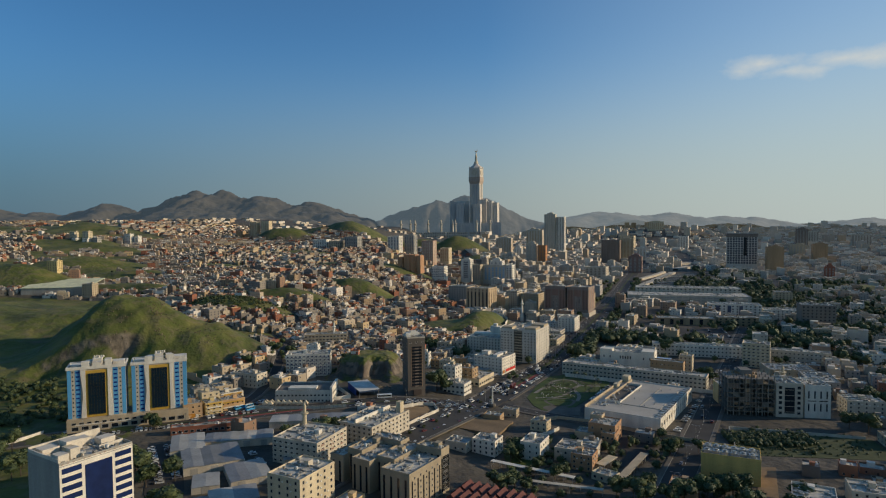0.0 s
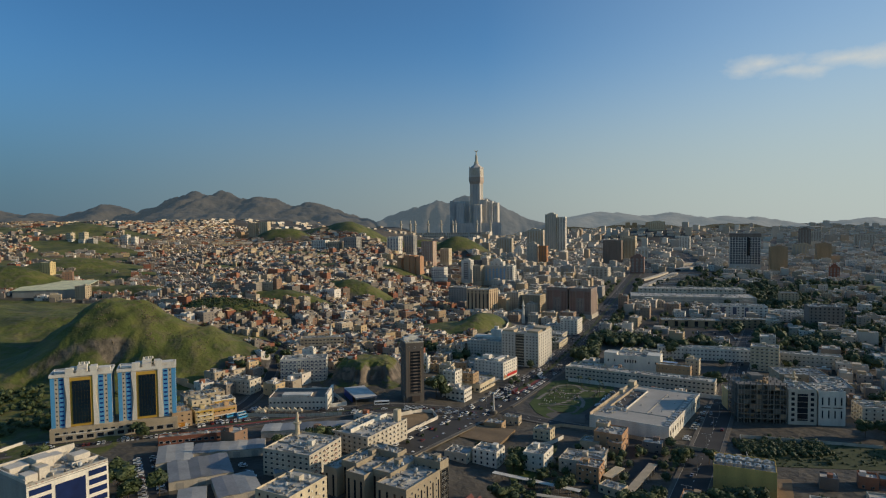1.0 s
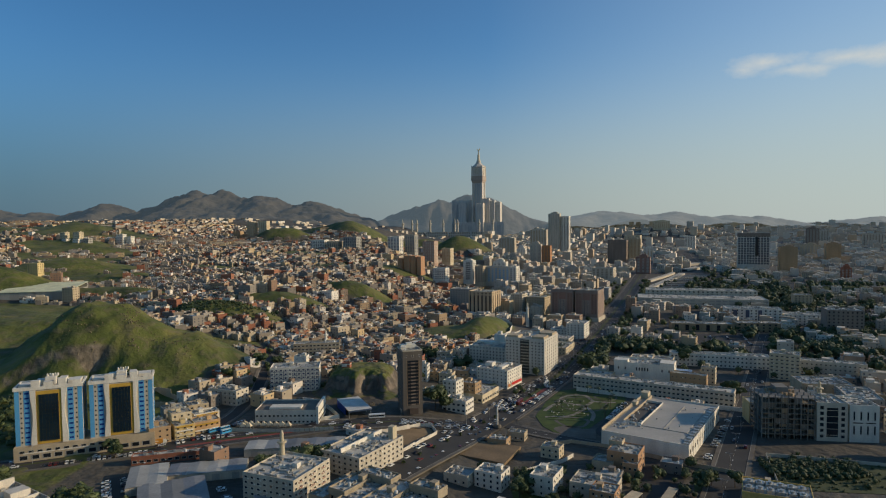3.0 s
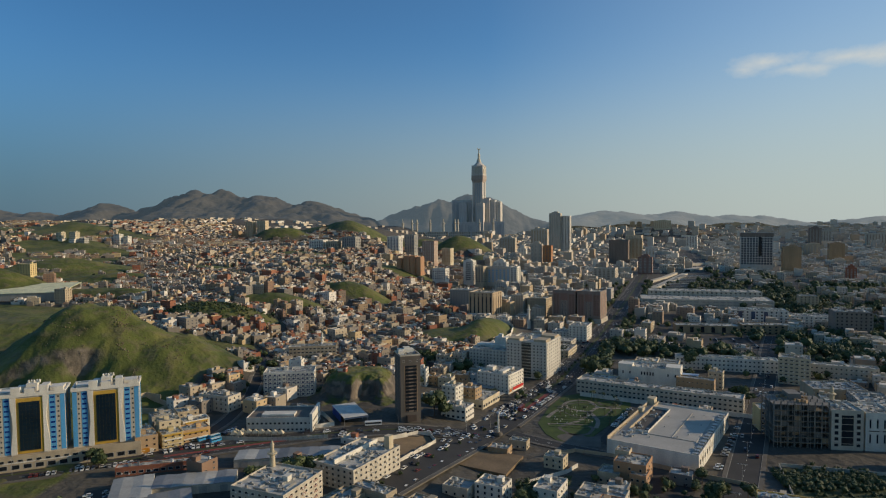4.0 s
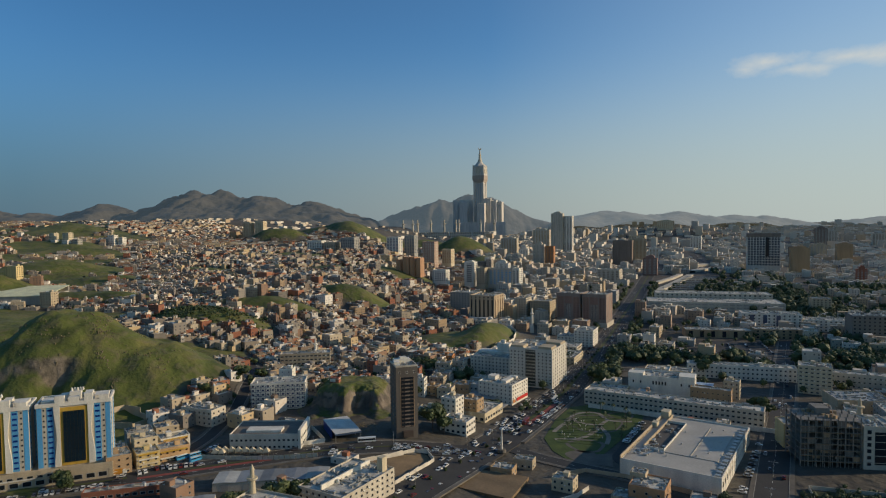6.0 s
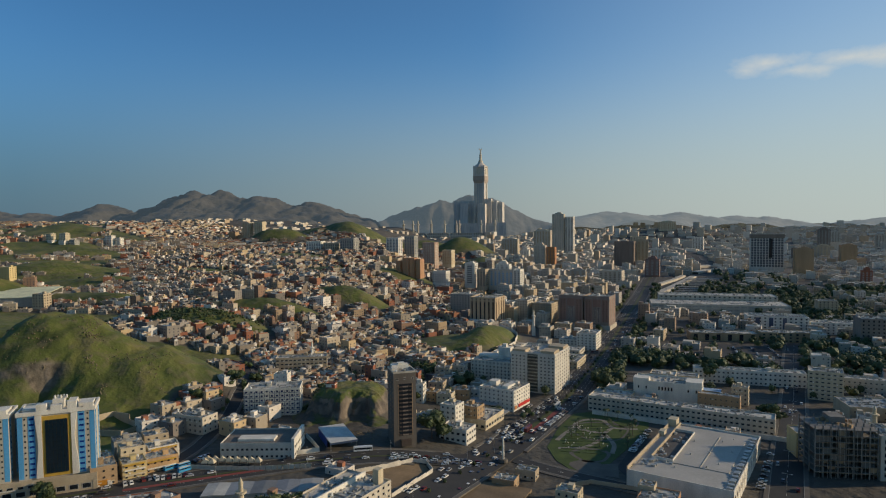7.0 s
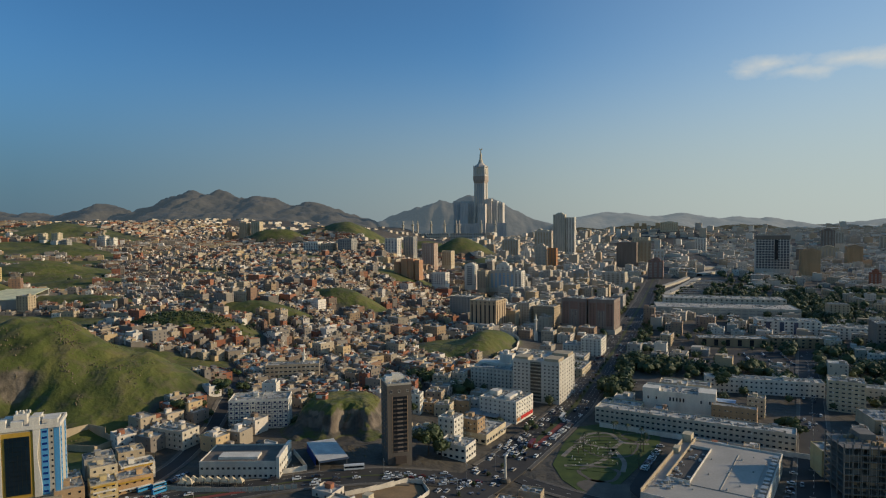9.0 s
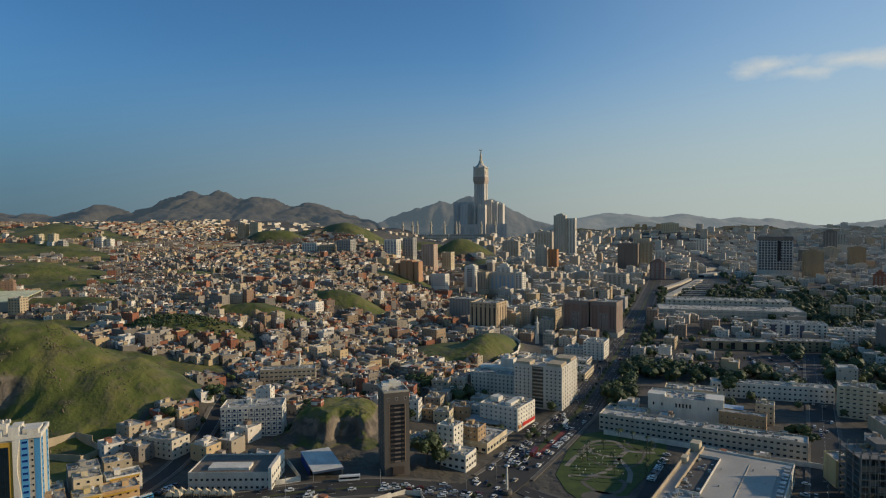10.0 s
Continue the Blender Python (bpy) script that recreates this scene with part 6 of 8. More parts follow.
slab_tower(78, 1358, -25, 14, 20, 36, WHITE, "bright white apartment slab end", 2, 2, z=16)
slab_tower(-15, 1400, -25, 22, 16, 44, WHITE, "white narrow apartment tower", 1, 2, z=18, top=3)
slab_tower(8, 1370, -25, 18, 16, 36, BEIGE, "beige mid-rise apartment tower", 3, 2, z=16)
slab_tower(-75, 1380, -25, 30, 18, 26, WHITE, "white stepped apartment block", 6, 3, z=22)
block("beige_block", site(-289, 1000, -15, 19, 14, "C", 31), 19, 14, 20, CREAM, "sunlit cream block standing on the green slope", 7, 5, 3, "fr", (1.2, 1.3), roof=4, hut=CREAM, seed=141)
slab_tower(-125, 1760, -20, 34, 26, 62, wall("rosy_render", (0.42, 0.29, 0.23)), "tall rosy-grey apartment tower", 5, 3, STRIP_PALE, z=30)
slab_tower(-80, 1800, -20, 26, 24, 40, CREAM, "sunlit cream apartment tower", 4, 3, STRIP_TAN, z=30)
slab_tower(-330, 1720, -20, 40, 26, 44, GREY, "grey apartment tower with white edges", 6, 3, z=62)
slab_tower(-380, 1735, -20, 34, 24, 32, BEIGE, "pale mid-rise apartment tower", 5, 3, z=62)
slab_tower(-425, 1750, -20, 44, 22, 36, WHITE, "long white apartment slab", 6, 2, z=62)
slab_tower(-225, 1800, -20, 36, 24, 44, WHITE, "white tower with blue glass strips", 4, 2, STRIP_SLATE, z=60)
slab_tower(-185, 1850, -20, 30, 24, 52, GREY, "dark blue-grey glass tower", 4, 2, STRIP_SLATE, z=55)
slab_tower(-772, 2200, -10, 26, 24, 52, BEIGE, "beige apartment tower on the ridge", 4, 3, STRIP_TAN, z=96)
slab_tower(-730, 2200, -10, 30, 24, 55, CREAM, "cream apartment tower on the ridge", 4, 3, STRIP_TAN, z=96)
slab_tower(-840, 2250, -10, 26, 24, 36, TAN, "sunlit orange apartment tower on the ridge", 4, 3, STRIP_TAN, z=80)
slab_tower(-808, 2245, -10, 24, 22, 26, TAN, "lower sunlit orange apartment tower on the ridge", 3, 2, STRIP_TAN, z=80)
for k, (x, y, w, h, z, m) in enumerate(((-1053, 1620, 15, 20, 107, CREAM), (-1012, 1612, 18, 27, 101, CREAM), (-1036, 1600, 13, 14, 97, WHITE), (-1000, 1590, 16, 13, 97, WHITE), (-978, 1596, 16, 15, 97, GREY), (-975, 1700, 18, 14, 97, WHITE), (-950, 1700, 20, 22, 97, WHITE), (-928, 1705, 14, 16, 97, WHITE))):
    block("apartment_house", site(x, y, -10, w, 15, "C", z), w, 15, h, m, "pale apartment house on the far green hill", max(3, int(h / 4)), 4, 3, "fr", roof=2, hut=CREAM, seed=150 + k, bands=True)
# glass strips in wall-like tones: the low contrast of haze is in their colour
for k, (x, y, w, h, m) in enumerate(((430, 2000, 56, 72, UMBER), (478, 2010, 42, 74, BEIGE), (428, 1700, 34, 42, MAROON), (300, 1560, 50, 28, PALE), (225, 1560, 34, 30, GREY), (180, 1980, 34, 62, PALE), (210, 1960, 26, 58, ORANGE), (230, 2400, 60, 95, PALE), (318, 2650, 46, 150, PALE), (360, 2640, 34, 138, WHITE), (120, 2500, 60, 60, PALE), (60, 1650, 34, 36, WHITE), (620, 2600, 60, 55, CREAM), (779, 1680, 40, 66, TAN), (1310, 2600, 42, 78, UMBER), (1500, 2900, 60, 52, PALE), (1062, 2000, 40, 54, TAN), (820, 1500, 20, 30, BRICK), (1600, 2700, 70, 50, PALE), (930, 3300, 80, 40, CREAM), (1150, 2300, 60, 34, BEIGE), (1000, 2150, 44, 40, UMBER), (560, 2150, 30, 40, WHITE), (150, 2150, 26, 40, WHITE), (860, 2650, 40, 50, WHITE))):
    slab_tower(x, y, (-25, -15, -20)[k % 3], w, w * 0.6, h, m, "tall %s tower block standing in the hazy distance" % ("dark", "tan", "pale")[k % 3], max(3, int(w / 9)), 3, (STRIP_UMBER, STRIP_TAN, STRIP_GREY)[k % 3], top=(0, 4, 6)[k % 3], bands=3)


# ---- clock tower and its complex, four and a half kilometres off ----
def clock_tower():
    # pale stone, lifted further; the near-equal strip tones put haze into the colour
    stone = wall("far_tan_stone", (0.62, 0.57, 0.52))
    glassy = wall("far_grey_stone", (0.52, 0.52, 0.52))
    band = wall("far_brown_stone", (0.42, 0.34, 0.29))
    haze_strip = plate_mesh("panel", wall("far_haze_strip", (0.44, 0.45, 0.47)))
    ob = thing("clock_tower", pose(18, 4440, 27, 0, 0, -19), "very tall stone clock tower with spire above a tower complex", "clock tower")
    FOOT.append((18, 4440, 0, 240, 130))
    bm = cube(-32, 32, -32, 32, 0, 372)
    for s in (-1, 1):
        for q in (-1, 1):
            box(bm, s * 29 - 7, s * 29 + 7, q * 29 - 7, q * 29 + 7, 0, 380)
    part("shaft", bm, stone, ob)
    for face in "frlb":
        for k in range(3):
            shared("glass_strip", haze_strip, ob, local(64.4, 64.4, face, -13 + k * 13, 180, 7, 185))
    collar = tube(bmesh.new(), 0, 0, 372, 392, 50, 58, 4)
    bmesh.ops.rotate(collar, verts=collar.verts, cent=(0, 0, 0), matrix=Matrix.Rotation(radians(45), 3, "Z"))
    box(collar, -41, 41, -41, 41, 392, 420)
    part("balcony", collar, band, ob, "brown corbelled balcony under the clock")
    bm = cube(-38, 38, -38, 38, 420, 478)
    for s in (-1, 1):
        for q in (-1, 1):
            tube(bm, s * 36, q * 36, 420, 490, 6, 4, 8)
    head = part("clock_head", bm, stone, ob, "square clock head")
    for face in "frlb":
        dial = part("clock_dial", tube(bmesh.new(), 0, 0, 0, 2.5, 20, 20, 28), PALE, head, "pale round clock dial")
        dial.matrix_basis = local(76, 76, face, 0, 450, 1, 1) @ pose(0, 0, 0, 90)
    bm = tube(bmesh.new(), 0, 0, 478, 490, 50, 42, 8)
    tube(bm, 0, 0, 490, 503, 42, 24, 8)
    tube(bm, 0, 0, 503, 516, 24, 15, 10)
    part("crown", bm, stone, ob, "stepped stone crown")
    bm = tube(bmesh.new(), 0, 0, 516, 528, 17, 13, 10)
    tube(bm, 0, 0, 528, 560, 10, 8, 10)
    tube(bm, 0, 0, 560, 568, 10, 6, 10)
    tube(bm, 0, 0, 568, 596, 6, 2.5, 8)
    part("spire", bm, wall("far_spire_stone", (0.66, 0.58, 0.45)), ob, "tapered golden spire")
    bm, prev = bmesh.new(), None
    for k in range(15):
        a = radians(-210 + 240 * k / 14)
        r = 2.2 * math.sin(math.pi * (k + 0.5) / 15) + 0.4
        row = [bm.verts.new((9 * math.cos(a) + r * math.cos(a) * c, r * s, 606 + 9 * math.sin(a) + r * math.sin(a) * c)) for c, s in ((1, 0), (0, 1), (-1, 0), (0, -1))]
        if prev:
            for q in range(4):
                bm.faces.new((prev[q], prev[(q + 1) % 4], row[(q + 1) % 4], row[q]))
        prev = row
    part("crescent", bm, GOLD, ob, "golden crescent")
    for x, y, turn, w, d, h, m in ((-100, 4460, 0, 136, 60, 242, glassy), (-92, 4415, -10, 56, 40, 225, glassy), (26, 4370, -15, 50, 46, 218, stone), (96, 4440, -15, 74, 60, 238, glassy), (146, 4450, -15, 50, 60, 228, stone), (62, 4420, -10, 60, 50, 252, stone), (20, 4390, 0, 330, 60, 92, glassy)):
        t = thing("tower_block", pose(x, y, 34, 0, 0, turn), "massive grey tower of the clock tower complex", "tower", "complex towers")
        part("wall", shell(w, d, h, 4, 2, courses=(h * 0.5, h * 0.8)), m, t)
        for k in range(5):
            shared("glass_strip", haze_strip, t, local(w, d, "f", -w / 2 + w * (k + 0.5) / 5, 10, w / 13, h - 25))
        for x0, x1 in ((-w / 2, -w / 4), (-w / 8, w / 8), (w / 4, w / 2)):
            part("battlement", cube(x0, x1, -d / 2, d / 2, h + 4, h + 7), m, t)


clock_tower()
for k in range(9):
    x = (-482, -422, -392, -302, -217, -142, -122, 18, 108)[k]
    ob = minaret(x, 4180 + 20 * (k % 3), 7, 118, PALE, "tall pale minaret of the great mosque far off", 36)
for k in range(5):
    block("mosque_gallery", site(-560 + k * 150, 4200, 0, 140, 60, "C", 38), 140, 60, 30, PALE, "long pale gallery of the great mosque", 2, 12, 4, "f", (5, 9), roof=4, seed=160 + k, bands=True)


def warehouse_far():
    ob = thing("sports_hall", site(-620, 925, 12, 90, 70, "C", 58), "long hall with pale green roof on the hill", "hall")
    part("wall", box(cube(-45, 45, -35, 33, -14, -2.2), -45, 45, 33, 35, -14, 4.6), GREY, ob)
    sheet = mesh_of("roof_sheet", cube(0, 92 / 18 - 0.2, -36, 36, 2, 2.6), material("pale_green_roof", [(0.60, 0.60, 0.40), (0.72, 0.71, 0.48)], size=12, fine=1.5))
    for k in range(18):
        shared("roof_sheet", sheet, ob, pose(-46 + k * 92 / 18, 0, -0.6, 5.5), "pale green roof sheet")


warehouse_far()
block("beige_house", site(-562, 896, -5, 16, 13, "C", 44), 16, 13, 17, BEIGE, "beige block house beside the long hall", 5, 4, 3, "fr", roof=3, hut=BEIGE, seed=171)
block("orange_house", site(-668, 975, 0, 16, 14, "C", 74), 16, 14, 16, YELLOW, "tall yellow-orange house on the hill", 6, 4, 3, "fr", roof=3, hut=YELLOW, seed=170)


# ---- open ground ----
park = patch("park_lawn", [(44, 528), (47, 505), (56, 486), (68, 480), (79, 500), (97, 528), (121, 570), (126, 590), (92, 608), (72, 600), (56, 566)], 0.22, LAWN, "green park lawn with curved paths", "park")
FOOT.append((85, 555, -25, 45, 52))
for cx, cy, r0, r1 in ((64, 496, 0.5, 9.5), (70, 514, 10, 12.5), (84, 560, 19, 20.5), (107, 578, 8, 9.5)):
    bm, prev = bmesh.new(), None
    for k in range(29):
        a = k * math.tau / 28
        row = [bm.verts.new((cx + r * math.cos(a) * (1 + 0.12 * math.sin(3 * a)), cy + r * math.sin(a), 0.30)) for r in (r0, r1)]
        if prev:
            bm.faces.new((prev[0], prev[1], row[1], row[0]))
        prev = row
    part("path", bm, PAVING, park)
PATHSTONE = material("path_stone", [(0.20, 0.175, 0.145), (0.29, 0.255, 0.21)], size=5, fine=0.5)
for line in ([(52, 541), (59, 555), (67, 566), (71, 581), (80, 587), (92, 586), (94, 567), (103, 565), (112, 565)], [(51, 526), (67, 526), (76, 535), (83, 545), (86, 555), (94, 567)], [(70, 573), (71, 562), (80, 559), (86, 555)], [(84, 517), (89, 532), (88, 545), (86, 555)]):
    ribbon("path", resample(line, 3), 1.5, -1.5, 0.29, PATHSTONE, thick=0.2, parent=park)
HEDGE = material("dark_lawn", [(0.034, 0.062, 0.010), (0.065, 0.096, 0.018)], size=3, fine=0.5, spread=0.35)
for k in range(11):
    a, b = (51.5 + 1.2 * k, 521 + 4.8 * k), (79 + 1.5 * k, 516 + 5.6 * k)
    l = math.dist(a, b)
    p = part("hedge_row", box(cube(0, l * 0.46, -0.7, 0.7, 0, 0.2), l * 0.54, l, -0.7, 0.7, 0, 0.2), HEDGE, park)
    p.matrix_basis = pose(a[0], a[1], 0.2, 0, 0, math.degrees(math.atan2(b[1] - a[1], b[0] - a[0])))
rl = random.Random(8)
lights = None
for k in range(34):
    u, v = rl.random(), rl.random()
    m = pose(53 + 13 * v + (27 + 3 * v) * u, 523 + 48 * v - 5 * u, 0.2)
    if lights:
        copy_thing(lights, m)
    else:
        lights = thing("garden_light", m, "low white garden light on the lawn", "lamp", "garden lights")
        part("post", tube(bmesh.new(), 0, 0, 0, 0.8, 0.12, 0.1, 6), METAL, lights)
        part("globe", tube(tube(bmesh.new(), 0, 0, 0.75, 1.05, 0.22, 0.36, 8), 0, 0, 1.05, 1.35, 0.36, 0.2, 8), WHITE, lights)
patch("waste_ground", [(-12, 441), (16, 427), (28, 456), (0, 466)], 0.2, SOIL, "bare brown waste ground", "ground")
FOOT.append((22, 442, 0, 22, 20))
patch("soil_path", [(148, 333), (160, 333), (180, 380), (171, 380)], 0.2, SOIL, "orange-brown bare soil track", "ground")
for k, pts in enumerate(([(20, 372), (44, 380), (40, 402), (18, 396)], [(52, 384), (74, 392), (70, 408), (50, 402)], [(118, 396), (140, 404), (146, 418), (124, 414)])):
    drape("garden_lawn", pts, 0.2, (LAWN, SCRUB, LAWN)[k], "green garden lawn between the villas")
drape("courtyard", [(76, 372), (104, 384), (126, 428), (104, 440), (88, 410)], 0.18, ASPHALT, "dark paved villa courtyard")
patch("plaza", [(60, 486), (80, 478), (84, 500), (66, 498)], 0.24, PAVING, "grey paved plaza", "plaza")
patch("car_park", [(122, 520), (98, 526), (82, 494), (86, 476), (96, 470)], 0.18, ASPHALT, "asphalt car park beside the mall", "car park")
patch("car_park", [(136, 430), (150, 426), (196, 520), (186, 527)], 0.18, ASPHALT, "asphalt car park strip beside the mall", "car park")
patch("car_park", [(250, 800), (330, 782), (344, 862), (262, 880)], 0.18, ASPHALT, "large asphalt car park among trees", "car park")
patch("car_park", [(-206, 384), (-190, 392), (-150, 312), (-172, 312)], 0.2, ASPHALT, "asphalt yard with parked cars", "car park")
drape("excavation", [(-70, 459), (-55, 469), (-40, 482), (-33, 482), (-29, 472), (-36, 456), (-46, 434), (-66, 430)], 0.25, SOIL, "excavated brown building plot")
drape("traffic_island", [(-30, 490), (-18, 486), (-14, 496)], 0.5, PAVING, "small paved traffic island")
patch("scrub_plot", [(165, 400), (262, 392), (266, 430), (178, 448)], 0.2, SCRUB, "overgrown green and brown scrub plot", "ground")
patch("school_yard", [(130, 700), (160, 690), (190, 762), (150, 775)], 0.2, PAVING, "dark school yard", "yard")
FOOT += [(50, 352, -20, 62, 26), (5, 445, 0, 30, 25), (163, 356, -20, 12, 26), (120, 372, 30, 18, 30), (-62, 430, 60, 50, 12), (-185, 345, -35, 30, 20), (-97, 548, 0, 46, 26), (25, 455, 0, 48, 34), (228, 452, 0, 52, 24), (-215, 405, 25, 40, 30), (160, 300, 0, 30, 12), (175, 480, -28, 14, 60), (100, 500, -28, 20, 30), (297, 830, -10, 45, 45), (-130, 345, 0, 35, 55), (215, 418, 0, 52, 30), (158, 730, -25, 28, 45), (120, 385, 0, 20, 30), (-5, 470, 0, 30, 40), (-20, 425, 0, 25, 30), (230, 640, -25, 22, 40), (-133, 470, 0, 40, 20), (-240, 400, 25, 50, 30)]

# ---- rock bluff behind the dark tower ----
def rock_bluff(cx, cy, rx, ry, h):
    """A quarried bluff: steep ribbed sides with two bays cut into the front, a rubble foot and a grassy top."""
    X, Y = np.meshgrid(np.arange(cx - rx - 14, cx + rx + 14, 0.7), np.arange(cy - ry - 14, cy + ry + 14, 0.7))
    front = smooth(cy + 4, cy - 14, Y)
    bay = 12 * np.exp(-((X - cx - 10) / 9.5) ** 4) + 7 * np.exp(-((X - cx + 15) / 6.5) ** 4)
    y = Y - front * (bay + 3.4 * wave(X, Y, 15, 1.0) + 1.8 * wave(X, Y, 6, 2.0) - 5.0 * np.exp(-((X - cx + 4 + 0.15 * (Y - cy)) / 2.6) ** 2))
    d = (1 - (np.abs((X - cx) / rx) ** 3 + np.abs((y - cy) / ry) ** 3) ** (1 / 3)) * ry
    d = d + 0.9 * wave(X, Y, 5, 4.0)
    Z = h * (0.62 * smooth(0.0, 7.5, d) + 0.38 * smooth(3.0, 17.0, d)) + 2.6 * smooth(-9, 0.5, d) + 0.5 * wave(X, Y, 6, 3.0) * smooth(-8, 0, d) + 0.8 * wave(X, Y, 15, 8.0) * smooth(3, 8, d) + (1.5 * np.abs(wave(X, Y, 5.5, 2.0)) + 0.7 * wave(X, Y, 2.2, 1.0)) * smooth(-1, 2, d) * smooth(16, 9, d)
    Z = height(X, Y) + np.where(d < -8.5, -1.0, Z)
    green = smooth(5.0, 8.0, d) + 0.7 * smooth(-4, -9, d) + 0.8 * smooth(-0.1, 0.4, wave(X, Y, 12, 6.0))
    ny, nx = X.shape
    idx = np.arange(nx * ny).reshape(ny, nx)
    quads = np.stack([idx[:-1, :-1], idx[:-1, 1:], idx[1:, 1:], idx[1:, :-1]], -1).reshape(-1, 4)
    me = bpy.data.meshes.new("rock_bluff")
    me.from_pydata(np.stack([X, Y, Z], -1).reshape(-1, 3).tolist(), [], quads.tolist())
    me.attributes.new("grass", "FLOAT", "POINT").data.foreach_set("value", np.clip(green, 0, 1).reshape(-1).astype(np.float32))
    me.shade_smooth()
    me.materials.append(GROUND)
    tagged(new("rock_bluff", me), "steep quarried rock bluff with grassy top", "rock", kind="structure")
    FOOT.append((cx, cy, 0, rx * 1.08, ry * 1.08))


rock_bluff(-97, 578, 32, 33, 15.5)
look_out = thing("hut", pose(-110, 574, 24.2, 0, 0, -8), "red and white hut on stilts on the bluff", "hut")
part("wall", shell(7, 5, 6, 0.6, 0.3, courses=(3.2,)), BRICK, look_out)
part("roof", cube(-3.8, 3.8, -2.8, 2.8, 5.4, 5.7), WHITE, look_out)
part("front_panel", cube(-3.4, 1.0, -2.75, -2.55, 3.4, 5.4), WHITE, look_out)
for x in (-3.2, 3.2):
    part("stilt", cube(x - 0.2, x + 0.2, -3.2, -2.8, -4, 0.2), CONCRETE, look_out)


# ---- flyovers and shelters of the bus yard ----
for line, w in (([(346, 1354), (400, 1450), (460, 1560), (516, 1668)], 7), ([(389, 1505), (446, 1594), (500, 1690)], 5), ([(546, 1917), (610, 1950), (670, 1986)], 14), ([(545, 1752), (582, 1800), (618, 1843)], 11)):
    ribbon("flyover", line, w, -w, 5.0, PALE, "pale concrete flyover ramp among the far streets", 6.5, "bridge")
for k in range(10):
    u = k / 9
    x, y = 392 + 125 * u, 1312 + 290 * u
    ob = thing("shelter", pose(x, y, ground_z(x, y), 0, 0, -12), "long pale roofed bus shelter in the yard", "shelter", "bus shelters")
    part("roof", box(cube(-42 + 8 * u, 42 - 8 * u, -4.5, 4.5, 5, 5.5), -42 + 8 * u, 42 - 8 * u, -0.8, 0.8, 5.5, 6.3), (SHEET, PALE, GREY)[k % 3], ob)
    for p in range(6):
        part("post", cube(-36 + p * 14, -35.4 + p * 14, -0.3, 0.3, -1, 5), METAL, ob)
FOOT += [(430, 1470, -28, 85, 210), (525, 1210, -20, 75, 150)]



def line_wall(pts, h, mat, label):
    ob = thing("boundary_wall", pose(0, 0, 0), label, "wall")
    for (ax, ay), (bx, by) in zip(pts, pts[1:]):
        l = math.hypot(bx - ax, by - ay)
        z = min(ground_z(ax, ay), ground_z(bx, by))
        p = part("wall_panel", cube(0, l, -0.15, 0.15, -2, h + abs(ground_z(ax, ay) - ground_z(bx, by))), mat, ob)
        p.matrix_basis = pose(ax, ay, z, 0, 0, math.degrees(math.atan2(by - ay, bx - ax)))


line_wall([(20, 795), (32, 815), (41, 838), (45, 862), (40, 890), (26, 925)], 4.0, WHITE, "white stepped parapet wall climbing the green mound")
line_wall([(-268, 527), (-258, 541), (-243, 535), (-231, 526), (-236, 512), (-262, 514), (-268, 527)], 4.0, BEIGE, "beige walled enclosure at the hill foot")
line_wall([(-226, 545), (-217, 557), (-209, 570)], 3.5, BEIGE, "long beige retaining wall on the slope")
line_wall([(-117, 485), (-108, 488), (-99, 493), (-106, 505), (-114, 518)], 3.0, WHITE, "white panelled yard wall beside the depot")
line_wall([(-205, 470), (-226, 486), (-215, 512), (-196, 508)], 3.0, BEIGE, "beige retaining wall at the hill foot")
line_wall([(-175, 545), (-190, 530), (-205, 520)], 2.5, BEIGE, "beige garden wall below the hill")
line_wall([(42, 462), (62, 470), (84, 462), (128, 432), (150, 420)], 2.6, BEIGE, "beige boundary wall behind the mall")
line_wall([(-70, 460), (-62, 465), (-55, 470), (-47, 477), (-40, 483), (-32, 483), (-27.5, 472), (-31, 464), (-35, 456), (-40, 445), (-46, 433)], 2.4, OFF_WHITE, "pale wall round the excavated plot")
line_wall([(165, 398), (180, 450), (262, 430)], 2.2, PALE, "pale wall round the green plot")
line_wall([(-330, 365), (-296, 386), (-290, 404)], 2.4, WHITE, "white parapet wall beside the main road")
line_wall([(28, 420), (52, 436), (60, 446)], 2.4, WHITE, "white garden wall beside the waste ground")


# ---- trees ----
def core(verts, faces, c, rx, rz, rnd):
    """The dense inner leaves of a clump: a knobbly, closed body."""
    i = len(verts)
    verts.append(Vector((c[0], c[1], c[2] - rz)))
    for ring in range(3):
        up = (-0.62, 0.05, 0.68)[ring]
        for q in range(7):
            a, s = (q + 0.5 * ring) * math.tau / 7, math.sqrt(1 - up * up) * rnd.uniform(0.75, 1.2)
            verts.append(Vector((c[0] + rx * s * math.cos(a), c[1] + rx * s * math.sin(a), c[2] + rz * up * rnd.uniform(0.8, 1.15))))
    verts.append(Vector((c[0], c[1], c[2] + rz)))
    for q in range(7):
        r = (q + 1) % 7
        faces.append((i, i + 1 + r, i + 1 + q))
        for k in (1, 8):
            faces.append((i + k + q, i + k + r, i + k + 7 + q))
            faces.append((i + k + r, i + k + 7 + r, i + k + 7 + q))
        faces.append((i + 15 + q, i + 15 + r, i + 22))


